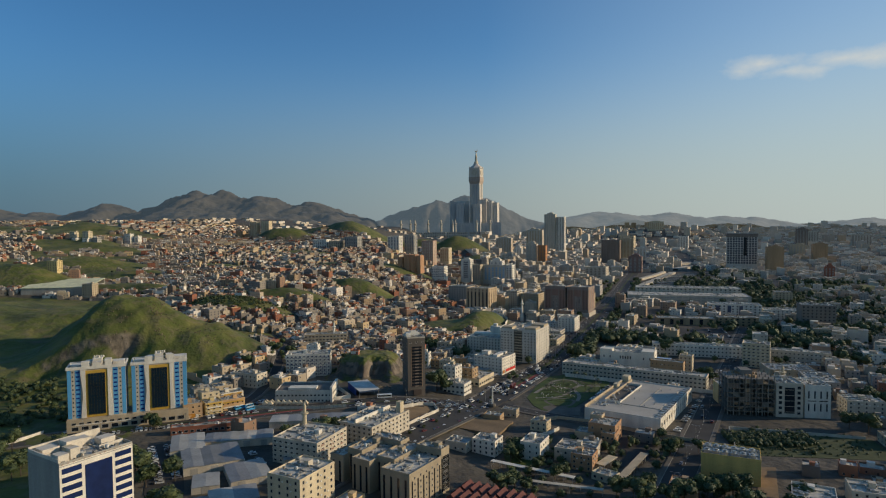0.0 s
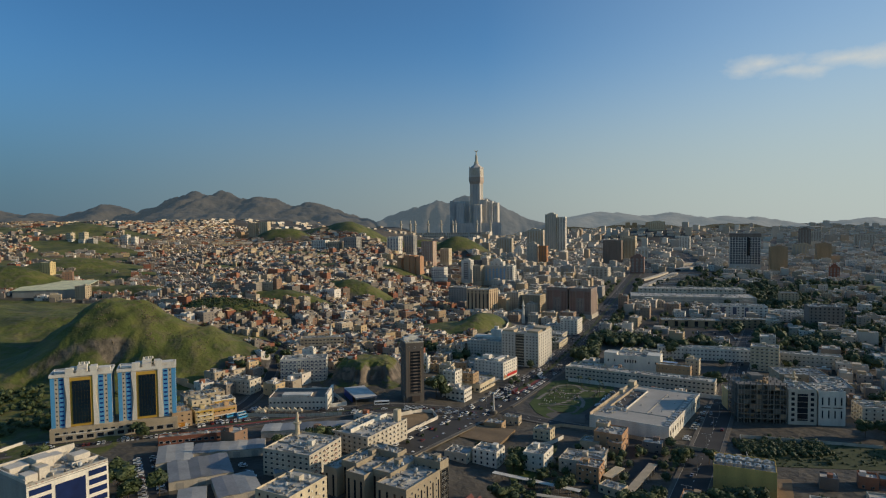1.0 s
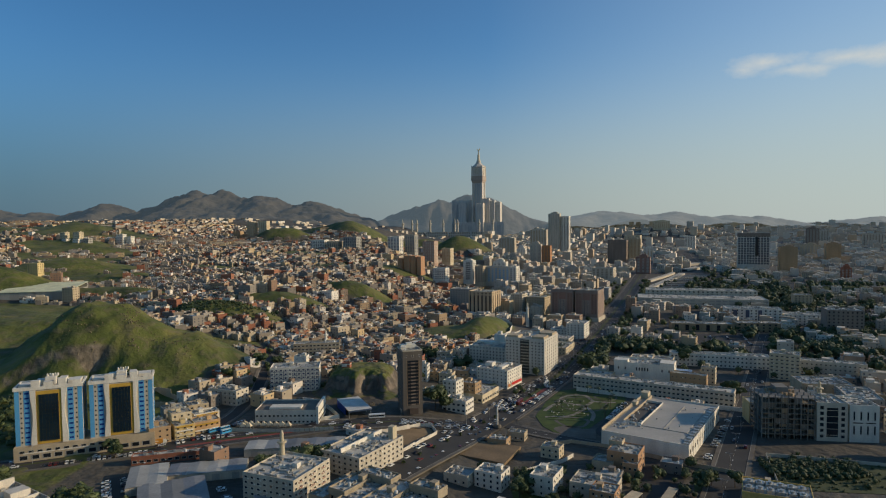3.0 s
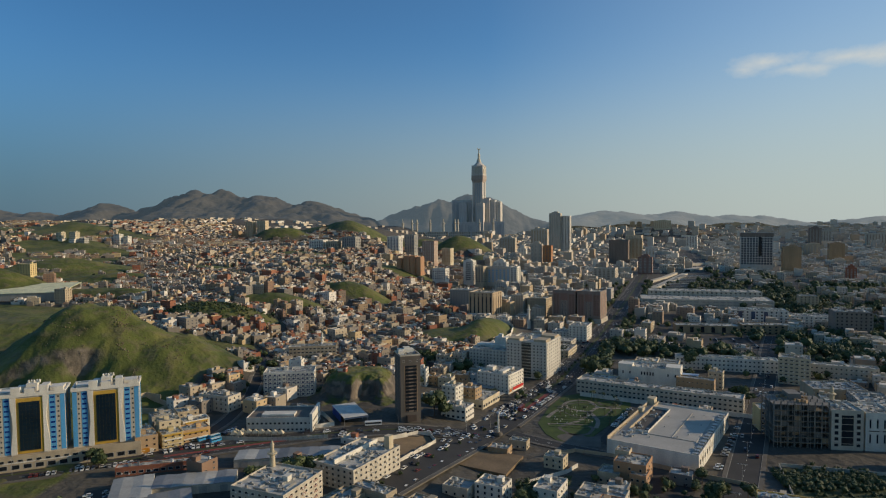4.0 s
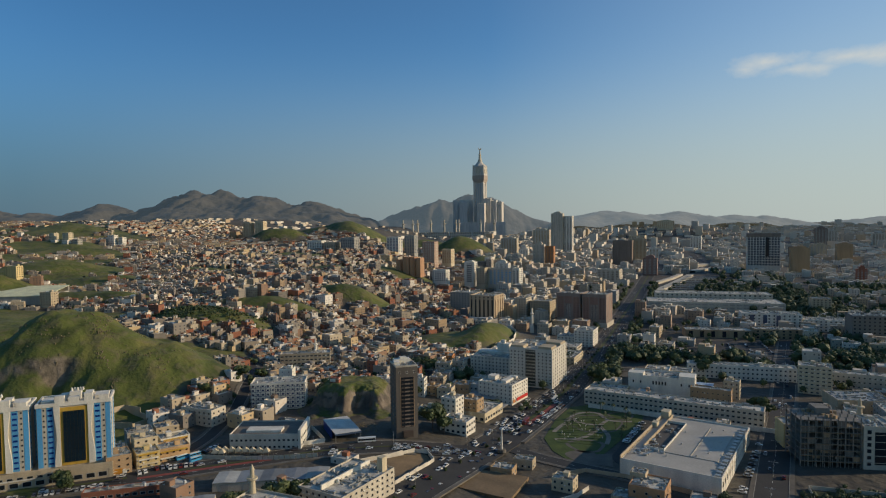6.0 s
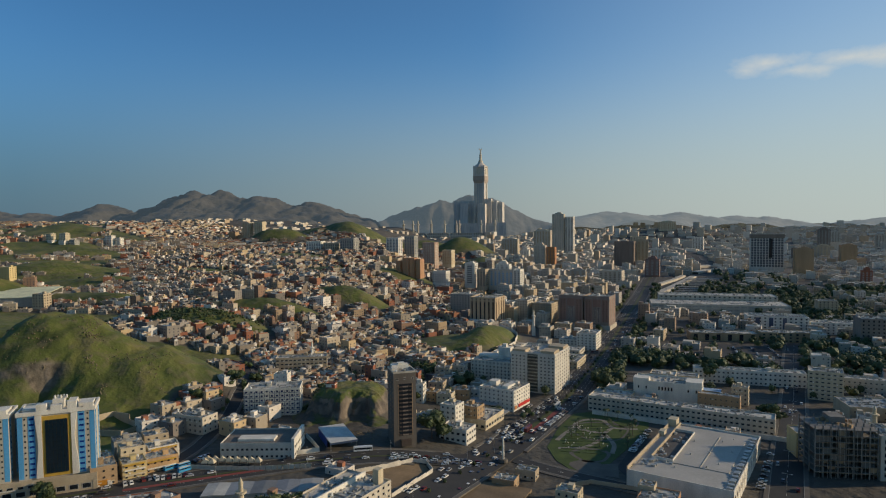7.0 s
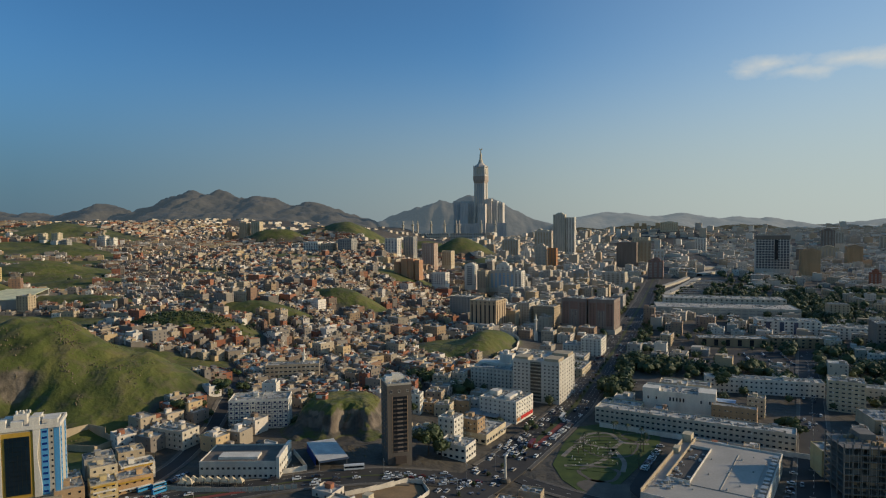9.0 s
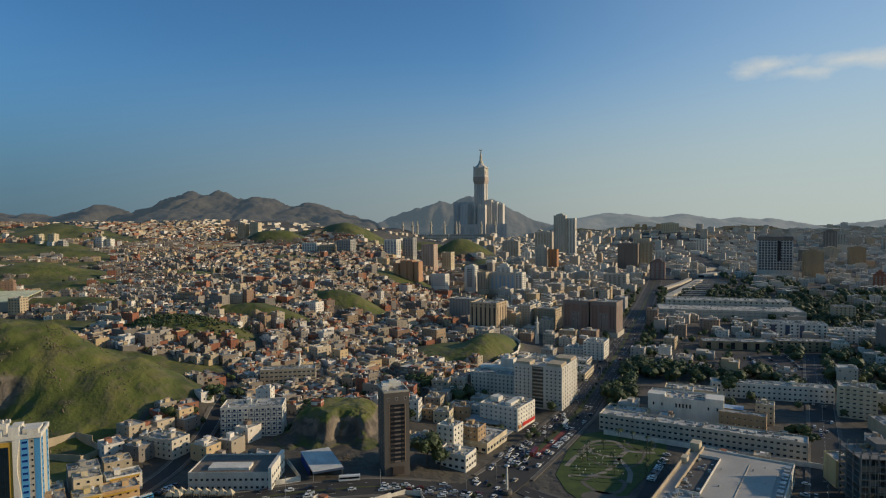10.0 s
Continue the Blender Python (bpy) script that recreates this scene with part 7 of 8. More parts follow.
def leaf_cloud(seed, n, rx, rz, size):
    """A crown of many small leaf tufts in lumps, with gaps."""
    rnd = random.Random(seed)
    lumps = [(rnd.uniform(-0.6, 0.6) * rx, rnd.uniform(-0.6, 0.6) * rx, rnd.uniform(-0.45, 0.5) * rz, rnd.uniform(0.35, 0.6)) for _ in range(9)]
    verts, faces = [], []
    for k in range(n):
        lx, ly, lz, lr = lumps[k % len(lumps)]
        v = Vector((rnd.gauss(0, 1), rnd.gauss(0, 1), rnd.gauss(0, 1))).normalized() * rnd.uniform(0.7, 1.05)
        c = Vector((lx + v.x * rx * lr, ly + v.y * rx * lr, lz + v.z * rz * lr))
        a = Vector((rnd.uniform(-1, 1), rnd.uniform(-1, 1), rnd.uniform(-0.6, 0.6))).normalized()
        b = a.cross(Vector((rnd.uniform(-1, 1), rnd.uniform(-1, 1), rnd.uniform(-1, 1)))).normalized()
        s = size * rnd.uniform(0.6, 1.3)
        i = len(verts)
        verts += [c - a * s, c - b * s * 0.6, c + a * s, c + b * s * 0.6]
        faces.append((i, i + 1, i + 2, i + 3))
    for lx, ly, lz, lr in lumps:
        core(verts, faces, (lx, ly, lz), lr * 0.86 * rx, lr * 0.86 * rz, rnd)
    me = bpy.data.meshes.new("crown")
    me.from_pydata(verts, [], faces)
    me.materials.append(LEAF)
    return me


def tree(seed, h, r):
    ob = thing("tree", pose(0, 0, -100), "broad dark green street tree", "tree", "city trees")
    bm = tube(bmesh.new(), 0, 0, -0.5, h * 0.45, 0.28, 0.18, 7)
    rnd = random.Random(seed)
    for k in range(5):
        a = k * 1.3 + rnd.random()
        base = Vector((0, 0, h * (0.3 + 0.03 * k)))
        tip = Vector((math.cos(a) * r * 0.6, math.sin(a) * r * 0.6, h * 0.68))
        side = Vector((-math.sin(a), math.cos(a), 0))
        q = [bm.verts.new(base + side * 0.12), bm.verts.new(base - side * 0.12), bm.verts.new(base + Vector((0, 0, 0.25))), bm.verts.new(tip)]
        for f in ((0, 1, 3), (1, 2, 3), (2, 0, 3)):
            bm.faces.new([q[i] for i in f])
    part("trunk", bm, BARK, ob)
    shared("crown", leaf_cloud(seed, 1000, r, h * 0.38, 0.55), ob, pose(0, 0, h * 0.66))
    return ob


def palm(seed):
    h = 8.5
    ob = thing("palm_tree", pose(0, 0, -100), "date palm with arching fronds", "tree", "park palms")
    part("trunk", tube(bmesh.new(), 0, 0, -0.5, h, 0.28, 0.2, 8), BARK, ob)
    bm = bmesh.new()
    for k in range(16):
        a, last = k * 2.399, None
        for s in range(6):
            u = s / 5
            c = Vector((math.cos(a) * 3.2 * u, math.sin(a) * 3.2 * u, h + 1.6 * math.sin(u * 2.4 + (k % 3) * 0.4) - 1.6 * u * u))
            side = Vector((-math.sin(a), math.cos(a), -0.3)) * 0.45 * (1 - 0.7 * u)
            row = (bm.verts.new(c - side), bm.verts.new(c + Vector((0, 0, 0.12))), bm.verts.new(c + side))
            if last:
                bm.faces.new((last[0], last[1], row[1], row[0]))
                bm.faces.new((last[1], last[2], row[2], row[1]))
            last = row
    part("crown", bm, LEAF, ob)
    return ob


TREES = [tree(3, 9, 4.2), tree(4, 12, 6.2), tree(5, 8, 4.0), tree(6, 11, 5.4)]
PALM = palm(1)
rt = random.Random(21)
used_first = set()


def plant(x, y, k=None, scale=None):
    k = rt.randrange(4) if k is None else k
    s = scale or rt.uniform(0.8, 1.25)
    proto = TREES[k] if k < 4 else PALM
    m = pose(x, y, ground_z(x, y), 0, 0, rt.uniform(0, 360))
    if k not in used_first:
        used_first.add(k)
        proto.matrix_world = m
        ob = proto
    else:
        ob = copy_thing(proto, m)
    ob.scale = (s, s, s * rt.uniform(0.9, 1.1))


def grove(x0, x1, y0, y1, n, turn=0.0, scale=None):
    c, s = math.cos(radians(turn)), math.sin(radians(turn))
    cx, cy = (x0 + x1) / 2, (y0 + y1) / 2
    for _ in range(n):
        u, v = rt.uniform(x0, x1) - cx, rt.uniform(y0, y1) - cy
        plant(cx + u * c - v * s, cy + u * s + v * c, None, scale)


grove(-300, -246, 325, 378, 13, 0, 1.1)
grove(208, 216, 570, 600, 3, 0)
grove(296, 330, 430, 520, 9, -10, 1.3)
grove(120, 200, 300, 345, 8, -10, 1.1)
grove(205, 222, 698, 708, 3, 0, 1.4)
for x, y, k, s in ((-32, 527, 1, 1.5), (-29, 533, 1, 1.3), (-24, 524, 3, 1.2), (-100, 398, 1, 1.2), (-88, 402, 3, 1.2), (-118, 392, 1, 1.0), (-82, 410, 3, 1.0), (24, 390, 1, 1.0), (28, 396, 3, 1.0), (22, 384, 1, 0.9), (3, 413, 0, 0.9), (46, 358, 3, 0.9), (52, 362, 0, 1.0), (38, 372, 0, 1.0), (16, 338, 1, 1.0), (22, 346, 3, 1.0), (10, 344, 3, 0.9), (28, 340, 0, 1.0), (84, 332, 1, 1.1), (92, 338, 3, 1.1), (76, 336, 1, 1.0), (88, 324, 1, 1.0), (100, 326, 3, 1.0), (122, 334, 1, 0.9), (137, 336, 1, 1.0), (146, 342, 3, 1.0), (130, 340, 3, 0.9), (124, 400, 1, 0.9), (130, 404, 3, 0.8), (-224, 420, 3, 1.0), (-218, 414, 0, 1.0), (-150, 290, 1, 1.3), (-186, 330, 1, 1.4), (-192, 342, 3, 1.3), (-200, 336, 1, 1.2), (-205, 322, 1, 1.4), (-196, 318, 3, 1.2), (-214, 330, 1, 1.3), (-176, 322, 3, 1.2), (-210, 310, 1, 1.3), (-164, 330, 3, 1.2), (126, 424, 3, 0.8), (142, 402, 1, 0.8), (122, 396, 0, 1.0), (110, 330, 1, 1.1), (118, 338, 3, 1.0), (170, 330, 1, 1.0), (176, 336, 3, 1.0), (270, 440, 1, 1.2), (276, 448, 3, 1.1), (264, 452, 1, 1.0), (-130, 622, 0, 1.0), (-56, 612, 1, 1.0), (-50, 604, 3, 0.9), (-196, 610, 1, 1.1), (-186, 626, 3, 1.0), (-150, 575, 0, 0.8), (-210, 566, 1, 1.0)):
    plant(x, y, k, s)
for _ in range(22):
    a, r = rt.uniform(0, math.tau), rt.uniform(0.3, 1)
    plant(88 + 30 * r * math.cos(a), 555 + 38 * r * math.sin(a), 4, rt.uniform(0.55, 0.8))
for (x, y), (tx, ty), _ in list(frames(resample(BOULEVARD, 14)))[3:34]:
    plant(x, y, 0, 0.32)


def wood(name, label, spots, seed):
    """Many trees seen from afar: a stem and a crown of leaf tufts each, in one mesh."""
    rnd = random.Random(seed)
    verts, faces = [], []
    for x, y, z, r in spots:
        core(verts, faces, (x, y, z + r * 1.2), r * 0.85, r * 0.75, rnd)
        for k in range(84):
            v = Vector((rnd.gauss(0, 1), rnd.gauss(0, 1), rnd.gauss(0, 1) * 0.8)).normalized() * rnd.uniform(0.55, 1.1)
            c = Vector((x, y, z + r * 1.25)) + v * r
            a = Vector((rnd.uniform(-1, 1), rnd.uniform(-1, 1), rnd.uniform(-0.5, 0.5))).normalized()
            b = a.cross(Vector((rnd.uniform(-1, 1), rnd.uniform(-1, 1), rnd.uniform(-1, 1)))).normalized()
            s = r * rnd.uniform(0.12, 0.24)
            i = len(verts)
            verts += [c - a * s, c - b * s * 0.7, c + a * s, c + b * s * 0.7]
            faces.append((i, i + 1, i + 2, i + 3))
        i = len(verts)
        verts += [Vector((x - 0.2, y, z - 0.5)), Vector((x + 0.2, y, z - 0.5)), Vector((x, y + 0.2, z + r))]
        faces.append((i, i + 1, i + 2))
    me = bpy.data.meshes.new(name)
    me.from_pydata(verts, [], faces)
    me.materials.append(LEAF)
    tagged(new(name, me), label, "trees", kind="stuff")


def scatter(x0, x1, y0, y1, n, turn, r0, r1, out):
    c, s = math.cos(radians(turn)), math.sin(radians(turn))
    cx, cy = (x0 + x1) / 2, (y0 + y1) / 2
    for _ in range(n):
        u, v = rt.uniform(x0, x1) - cx, rt.uniform(y0, y1) - cy
        x, y = cx + u * c - v * s, cy + u * s + v * c
        if min(float(near_line(x, y, l)) - r for l, r in ROADS) > -3:
            out.append((x, y, ground_z(x, y), rt.uniform(r0, r1)))


spots = []
for x0, x1, y0, y1, n in ((106, 126, 672, 716, 12), (-62, -34, 690, 716, 12), (-30, -10, 664, 682, 8), (110, 134, 664, 750, 26), (130, 200, 760, 800, 24), (148, 208, 745, 800, 34), (205, 292, 740, 778, 26), (252, 304, 694, 716, 12), (320, 420, 716, 795, 60), (420, 570, 750, 910, 110), (470, 640, 950, 1110, 90), (455, 585, 1060, 1360, 190), (480, 640, 1380, 1520, 60), (330, 430, 815, 865, 26), (520, 760, 1120, 1420, 120), (420, 520, 1240, 1420, 50), (560, 700, 1500, 1750, 60), (330, 460, 640, 700, 20), (380, 520, 560, 660, 24)):
    scatter(x0, x1, y0, y1, n, -15, 4.0, 7.0, spots)
wood("city_grove", "dense dark green city trees", spots, 3)
spots = []
for _ in range(1600):
    y = rt.uniform(560, 1700)
    x = rt.uniform(-0.62 * y, 40)
    if float(grass(x, y)) < 0.5 and abs(x + 60) + y > 640:
        spots.append((x, y, ground_z(x, y), rt.uniform(1.6, 3.2)))
for _ in range(500):
    x, y = rt.gauss(-338, 45), rt.gauss(806, 20)
    spots.append((x, y, ground_z(x, y) - 0.8, rt.uniform(0.8, 2.0)))
for (x, y), (tx, ty), (nx, ny) in frames(resample(BOULEVARD, 11)):
    for o in (-24, -30, 23):
        if 640 < y < 1500 and rt.random() < 0.8:
            a, b = x + nx * o + rt.uniform(-4, 4), y + ny * o + rt.uniform(-4, 4)
            spots.append((a, b, ground_z(a, b), rt.uniform(2.6, 5.0)))
for _ in range(760):
    y = rt.uniform(640, 1500)
    x = rt.uniform(150, 0.7 * y)
    if min(float(near_line(x, y, l)) - r for l, r in ROADS) > -3:
        spots.append((x, y, ground_z(x, y), rt.uniform(2.0, 4.8)))
for _ in range(420):
    x, y = rt.uniform(170, 225), rt.gauss(428, 7)
    spots.append((x, y, ground_z(x, y) - 0.8, rt.uniform(0.8, 2.3)))
for _ in range(240):
    x, y = rt.uniform(175, 262), rt.uniform(398, 440)
    spots.append((x, y, ground_z(x, y) - 0.6, rt.uniform(0.4, 1.0)))
for _ in range(150):
    x, y = rt.uniform(20, 150), rt.uniform(325, 425)
    if min(float(near_line(x, y, l)) - r for l, r in ROADS) > 0 and not any(abs((x - fx) * math.cos(radians(ft)) + (y - fy) * math.sin(radians(ft))) < fw + 1 and abs(-(x - fx) * math.sin(radians(ft)) + (y - fy) * math.cos(radians(ft))) < fd + 1 for fx, fy, ft, fw, fd in FOOT if max(fw, fd) < 24):
        spots.append((x, y, ground_z(x, y) - 0.3, rt.uniform(1.0, 3.2)))
for _ in range(420):
    x, y = rt.uniform(-420, -286), rt.uniform(408, 520)
    if y > 560 + 0.5 * x + 12 and (x < -282 or y > 452):
        spots.append((x, y, ground_z(x, y) - 0.8, rt.uniform(1.0, 3.0)))
wood("scattered_trees", "scattered green trees and bushes between houses", spots, 4)


# ---- rocks on the green hills ----
def rocks():
    rnd = random.Random(12)
    bm_v, bm_f = [], []
    for k in range(2600):
        if k >= 1500:
            x, y = rnd.gauss(-292, 9) + rnd.uniform(-22, 22), 0
            y = 572 - 1.2 * (x + 290) + rnd.gauss(0, 9)
            if k > 2000:
                x, y = rnd.gauss(-300, 55), rnd.gauss(600, 36)
        elif k < 1000:
            x, y = rnd.gauss(-310, 62), rnd.gauss(590, 42)
        elif k < 1250:
            x, y = rnd.gauss(-84, 13), rnd.gauss(524, 5)
        else:
            x, y = rnd.gauss(-338, 55), rnd.gauss(808, 24)
        if not 1000 <= k < 1250 and (float(grass(x, y)) < 0.4 or wave(x, y, 30, 3.3) < -0.15):
            continue
        r, z = rnd.uniform(0.2, 0.5) * rnd.choice((1, 1, 1.2, 1.7)), ground_z(x, y)
        i = len(bm_v)
        for q in range(5):
            a = q * math.tau / 5 + rnd.uniform(-0.3, 0.3)
            bm_v.append((x + r * math.cos(a) * rnd.uniform(0.7, 1.3), y + r * math.sin(a) * rnd.uniform(0.7, 1.3), z - 0.8))
        for q in range(5):
            a = q * math.tau / 5 + rnd.uniform(-0.3, 0.3)
            bm_v.append((x + 0.6 * r * math.cos(a), y + 0.6 * r * math.sin(a), z + r * rnd.uniform(0.2, 0.7)))
        bm_f += [(i + q, i + (q + 1) % 5, i + 5 + (q + 1) % 5, i + 5 + q) for q in range(5)] + [tuple(i + 5 + q for q in range(5))]
    me = bpy.data.meshes.new("rocks")
    me.from_pydata(bm_v, [], bm_f)
    me.materials.append(CLIFF)
    tagged(new("hill_rocks", me), "brown boulders strewn over the green hill", "rocks", kind="stuff")


rocks()


# ---- cars ----
def car_proto(kind):
    L, W, H = {"saloon": (4.5, 1.8, 1.45), "suv": (4.8, 1.95, 1.8), "bus": (11.5, 2.5, 3.1)}[kind]
    ob = thing("bus" if kind == "bus" else "car", pose(0, 0, -100), {"saloon": "small saloon car on the road", "suv": "tall off-road car on the road", "bus": "long pale city bus on the road"}[kind], "bus" if kind == "bus" else "car", "traffic")
    bm = bmesh.new()
    if kind == "bus":
        box(bm, -L / 2, L / 2, -W / 2, W / 2, 0.4, H)
    else:
        box(bm, -L / 2, L / 2, -W / 2, W / 2, 0.3, H * 0.58)
        v = [bm.verts.new(p) for p in ((-L * 0.40, -W * 0.47, H * 0.58), (L * 0.24, -W * 0.47, H * 0.58), (L * 0.24, W * 0.47, H * 0.58), (-L * 0.40, W * 0.47, H * 0.58), (-L * 0.30, -W * 0.40, H), (L * 0.10, -W * 0.40, H), (L * 0.10, W * 0.40, H), (-L * 0.30, W * 0.40, H))]
        for q in ((4, 5, 6, 7), (0, 1, 5, 4), (1, 2, 6, 5), (2, 3, 7, 6), (3, 0, 4, 7)):
            bm.faces.new([v[i] for i in q])
    part("body", bm, CAR_PAINT, ob)
    bm = bmesh.new()
    if kind == "bus":
        box(bm, -L * 0.47, L * 0.47, -W / 2 - 0.02, W / 2 + 0.02, 1.4, 2.5)
        box(bm, L / 2, L / 2 + 0.02, -W * 0.45, W * 0.45, 1.2, 2.6)
    else:
        for s in (-1, 1):
            y = s * W * 0.465
            y2 = s * W * 0.42
            v = [bm.verts.new(p) for p in ((-L * 0.36, y, H * 0.62), (L * 0.20, y, H * 0.62), (L * 0.11, y2, H * 0.94), (-L * 0.29, y2, H * 0.94))]
            bm.faces.new(v)
        for a, b in ((0.245, 0.12), (-0.405, -0.31)):
            v = [bm.verts.new(p) for p in ((L * a, -W * 0.42, H * 0.62), (L * a, W * 0.42, H * 0.62), (L * b, W * 0.37, H * 0.95), (L * b, -W * 0.37, H * 0.95))]
            bm.faces.new(v)
    part("window", bm, GLASS, ob)
    bm, prev = bmesh.new(), None
    for u, r in ((-W / 2, 0.05), (-W / 2, 0.34), (-W / 2 + 0.2, 0.34), (-W / 2 + 0.2, 0.06), (W / 2 - 0.2, 0.06), (W / 2 - 0.2, 0.34), (W / 2, 0.34), (W / 2, 0.05)):
        ring = [bm.verts.new((r * math.cos(q * math.tau / 8), r * math.sin(q * math.tau / 8), u)) for q in range(8)]
        if prev:
            for q in range(8):
                bm.faces.new((prev[q], prev[(q + 1) % 8], ring[(q + 1) % 8], ring[q]))
        prev = ring
    axle = mesh_of("axle", bm, RUBBER)
    for x in (-L * 0.3, L * 0.32):
        shared("axle", axle, ob, pose(x, 0, 0.34, 90))
    return ob


CARS = [car_proto("saloon"), car_proto("suv"), car_proto("bus")]
rc = random.Random(33)
car_used, car_spots = set(), []


def drive(x, y, heading, kind=None, lift=0.33):
    if any(abs(x - a) < 4.6 and abs(y - b) < 4.6 and math.hypot(x - a, y - b) < 2.6 for a, b in car_spots):
        return
    car_spots.append((x, y))
    k = (0 if rc.random() < 0.62 else 1) if kind is None else kind
    m = pose(x, y, ground_z(x, y) + lift, 0, 0, heading)
    if k not in car_used:
        car_used.add(k)
        CARS[k].matrix_world = m
    else:
        copy_thing(CARS[k], m)


def traffic(line, lanes, y0, y1, share, gap=8.0):
    for (x, y), (tx, ty), (nx, ny) in frames(resample(line, gap)):
        if y0 <= y <= y1:
            for o in lanes:
                if rc.random() < share:
                    s = rc.uniform(-2, 2)
                    drive(x + nx * o + tx * s, y + ny * o + ty * s, math.degrees(math.atan2(ty, tx)) + (180 if o > 0 else 0))


def parked(x0, y0, x1, y1, turn, share=0.85):
    n = int(math.hypot(x1 - x0, y1 - y0) / 2.8)
    for k in range(n):
        if rc.random() < share:
            drive(x0 + (x1 - x0) * k / n, y0 + (y1 - y0) * k / n, turn + rc.choice((0, 180)), None, 0.24)


traffic(BOULEVARD, (4.0, 7.5, 11), 500, 640, 0.30, 7.5)
traffic(BOULEVARD, (-4.0, -7.5, -11), 380, 660, 0.30, 8)
traffic(BOULEVARD, (4, 7.5, 11, -4, -7.5, -11), 660, 1150, 0.12, 9)
traffic(BOULEVARD, (4, 7.5, 11), 330, 505, 0.45, 8)
traffic([p for p in WEST_ROAD], (-7, -3), 380, 495, 0.20, 10)
traffic([p for p in WEST_ROAD], (3, 7), 380, 495, 0.20, 10)
traffic(EAST_ROAD, (-5.5, -2, 2, 5.5), 320, 860, 0.10, 9)
for k in range(3):
    for q in range(9):
        drive(-52 + q * 6.2 + rc.uniform(-1, 1), 484 + k * 3.6 + q * 0.4, 8 if rc.random() < 0.5 else 188, None, 0.34)
drive(-72, 494, 12, 2)
drive(34, 560, 69, 2)
drive(62, 618, 69, 2)
for k in range(5):
    for q in range(5):
        if rc.random() < 0.85:
            drive(15 + k * 3.3 + q * 1.6 - 0.6 * k, 547 + q * 6.2 - k * 1.6 + rc.uniform(-0.8, 0.8), 245, None, 0.34)


def truck(x, y, z, heading):
    ob = thing("cargo_truck", pose(x, y, z, 0, 0, heading), "orange box truck parked at the roadside", "truck")
    part("cargo_box", cube(-4.2, 1.6, -1.25, 1.25, 0.9, 3.5), wall("orange_truck_paint", (0.62, 0.27, 0.03), rough=0.5), ob, "orange cargo box")
    part("cab", box(cube(1.8, 3.9, -1.15, 1.15, 0.6, 2.0), 1.8, 3.3, -1.1, 1.1, 2.0, 2.8), WHITE, ob, "white cab")
    part("windscreen", cube(3.3, 3.36, -1.0, 1.0, 2.0, 2.7), GLASS, ob)
    for u in (-3.0, 2.8):
        for v in (-1.0, 1.0):
            w = part("wheel", tube(bmesh.new(), 0, 0, -0.15, 0.15, 0.5, 0.5, 10), RUBBER, ob)
            w.matrix_basis = pose(u, v, 0.5, 90)


truck(-203, 439, 8.7, 25)


def blue_bus(x, y, z, heading):
    ob = thing("minibus", pose(x, y, z, 0, 0, heading), "bright blue minibus parked before the shops", "bus", "blue minibuses")
    part("body", box(cube(-3.6, 3.6, -1.1, 1.1, 0.4, 1.5), -3.5, 3.4, -1.05, 1.05, 1.5, 2.7), wall("bus_blue_paint", (0.05, 0.32, 0.55), rough=0.4), ob)
    part("window_band", cube(-3.3, 3.2, -1.08, 1.08, 1.6, 2.3), GLASS, ob)
    part("roof_panel", cube(-3.3, 3.2, -0.95, 0.95, 2.7, 2.8), WHITE, ob)
    for u in (-2.3, 2.3):
        for v in (-0.95, 0.95):
            w = part("wheel", tube(bmesh.new(), 0, 0, -0.12, 0.12, 0.42, 0.42, 10), RUBBER, ob)
            w.matrix_basis = pose(u, v, 0.42, 90)


for x, y in ((-178, 462.5), (-172, 466.5), (-168.5, 460)):
    blue_bus(x, y, 8.6, 52)
parked(-192, 440, -178, 452, 128, 0.8)
parked(-170, 470, -164, 486, 160, 0.6)
parked(66, 604, 48, 570, 160)
parked(118, 560, 96, 518, -28)
parked(142, 444, 184, 520, -30, 0.45)
parked(-250, 402, -198, 424, 115, 0.8)
parked(-178, 448, -160, 456, 115, 0.7)
for k in range(4):
    parked(258 + k * 20, 800 - k * 2, 273 + k * 20, 862, 80, 0.45)
parked(-202, 378, -168, 322, 25, 0.8)
parked(-194, 382, -160, 326, 25, 0.4)
parked(-136, 372, -122, 352, 25, 0.7)
parked(6, 532, 14, 560, 68, 0.8)
parked(34, 604, 42, 622, 68, 0.8)


# ---- street lamps ----
def lamp_post():
    ob = thing("street_lamp", pose(0, 0, -100), "tall grey twin-arm street lamp", "street lamp", "street lamps")
    part("pole", tube(bmesh.new(), 0, 0, 0, 10, 0.12, 0.07, 7), METAL, ob)
    part("arm", box(cube(-2.2, 2.2, -0.05, 0.05, 9.9, 10.02), -0.06, 0.06, -0.06, 0.06, 9.6, 10.2), METAL, ob)
    for s in (-1, 1):
        part("lamp_head", cube(s * 2.2 - 0.45, s * 2.2 + 0.45, -0.16, 0.16, 9.86, 10.06), METAL, ob)
    return ob


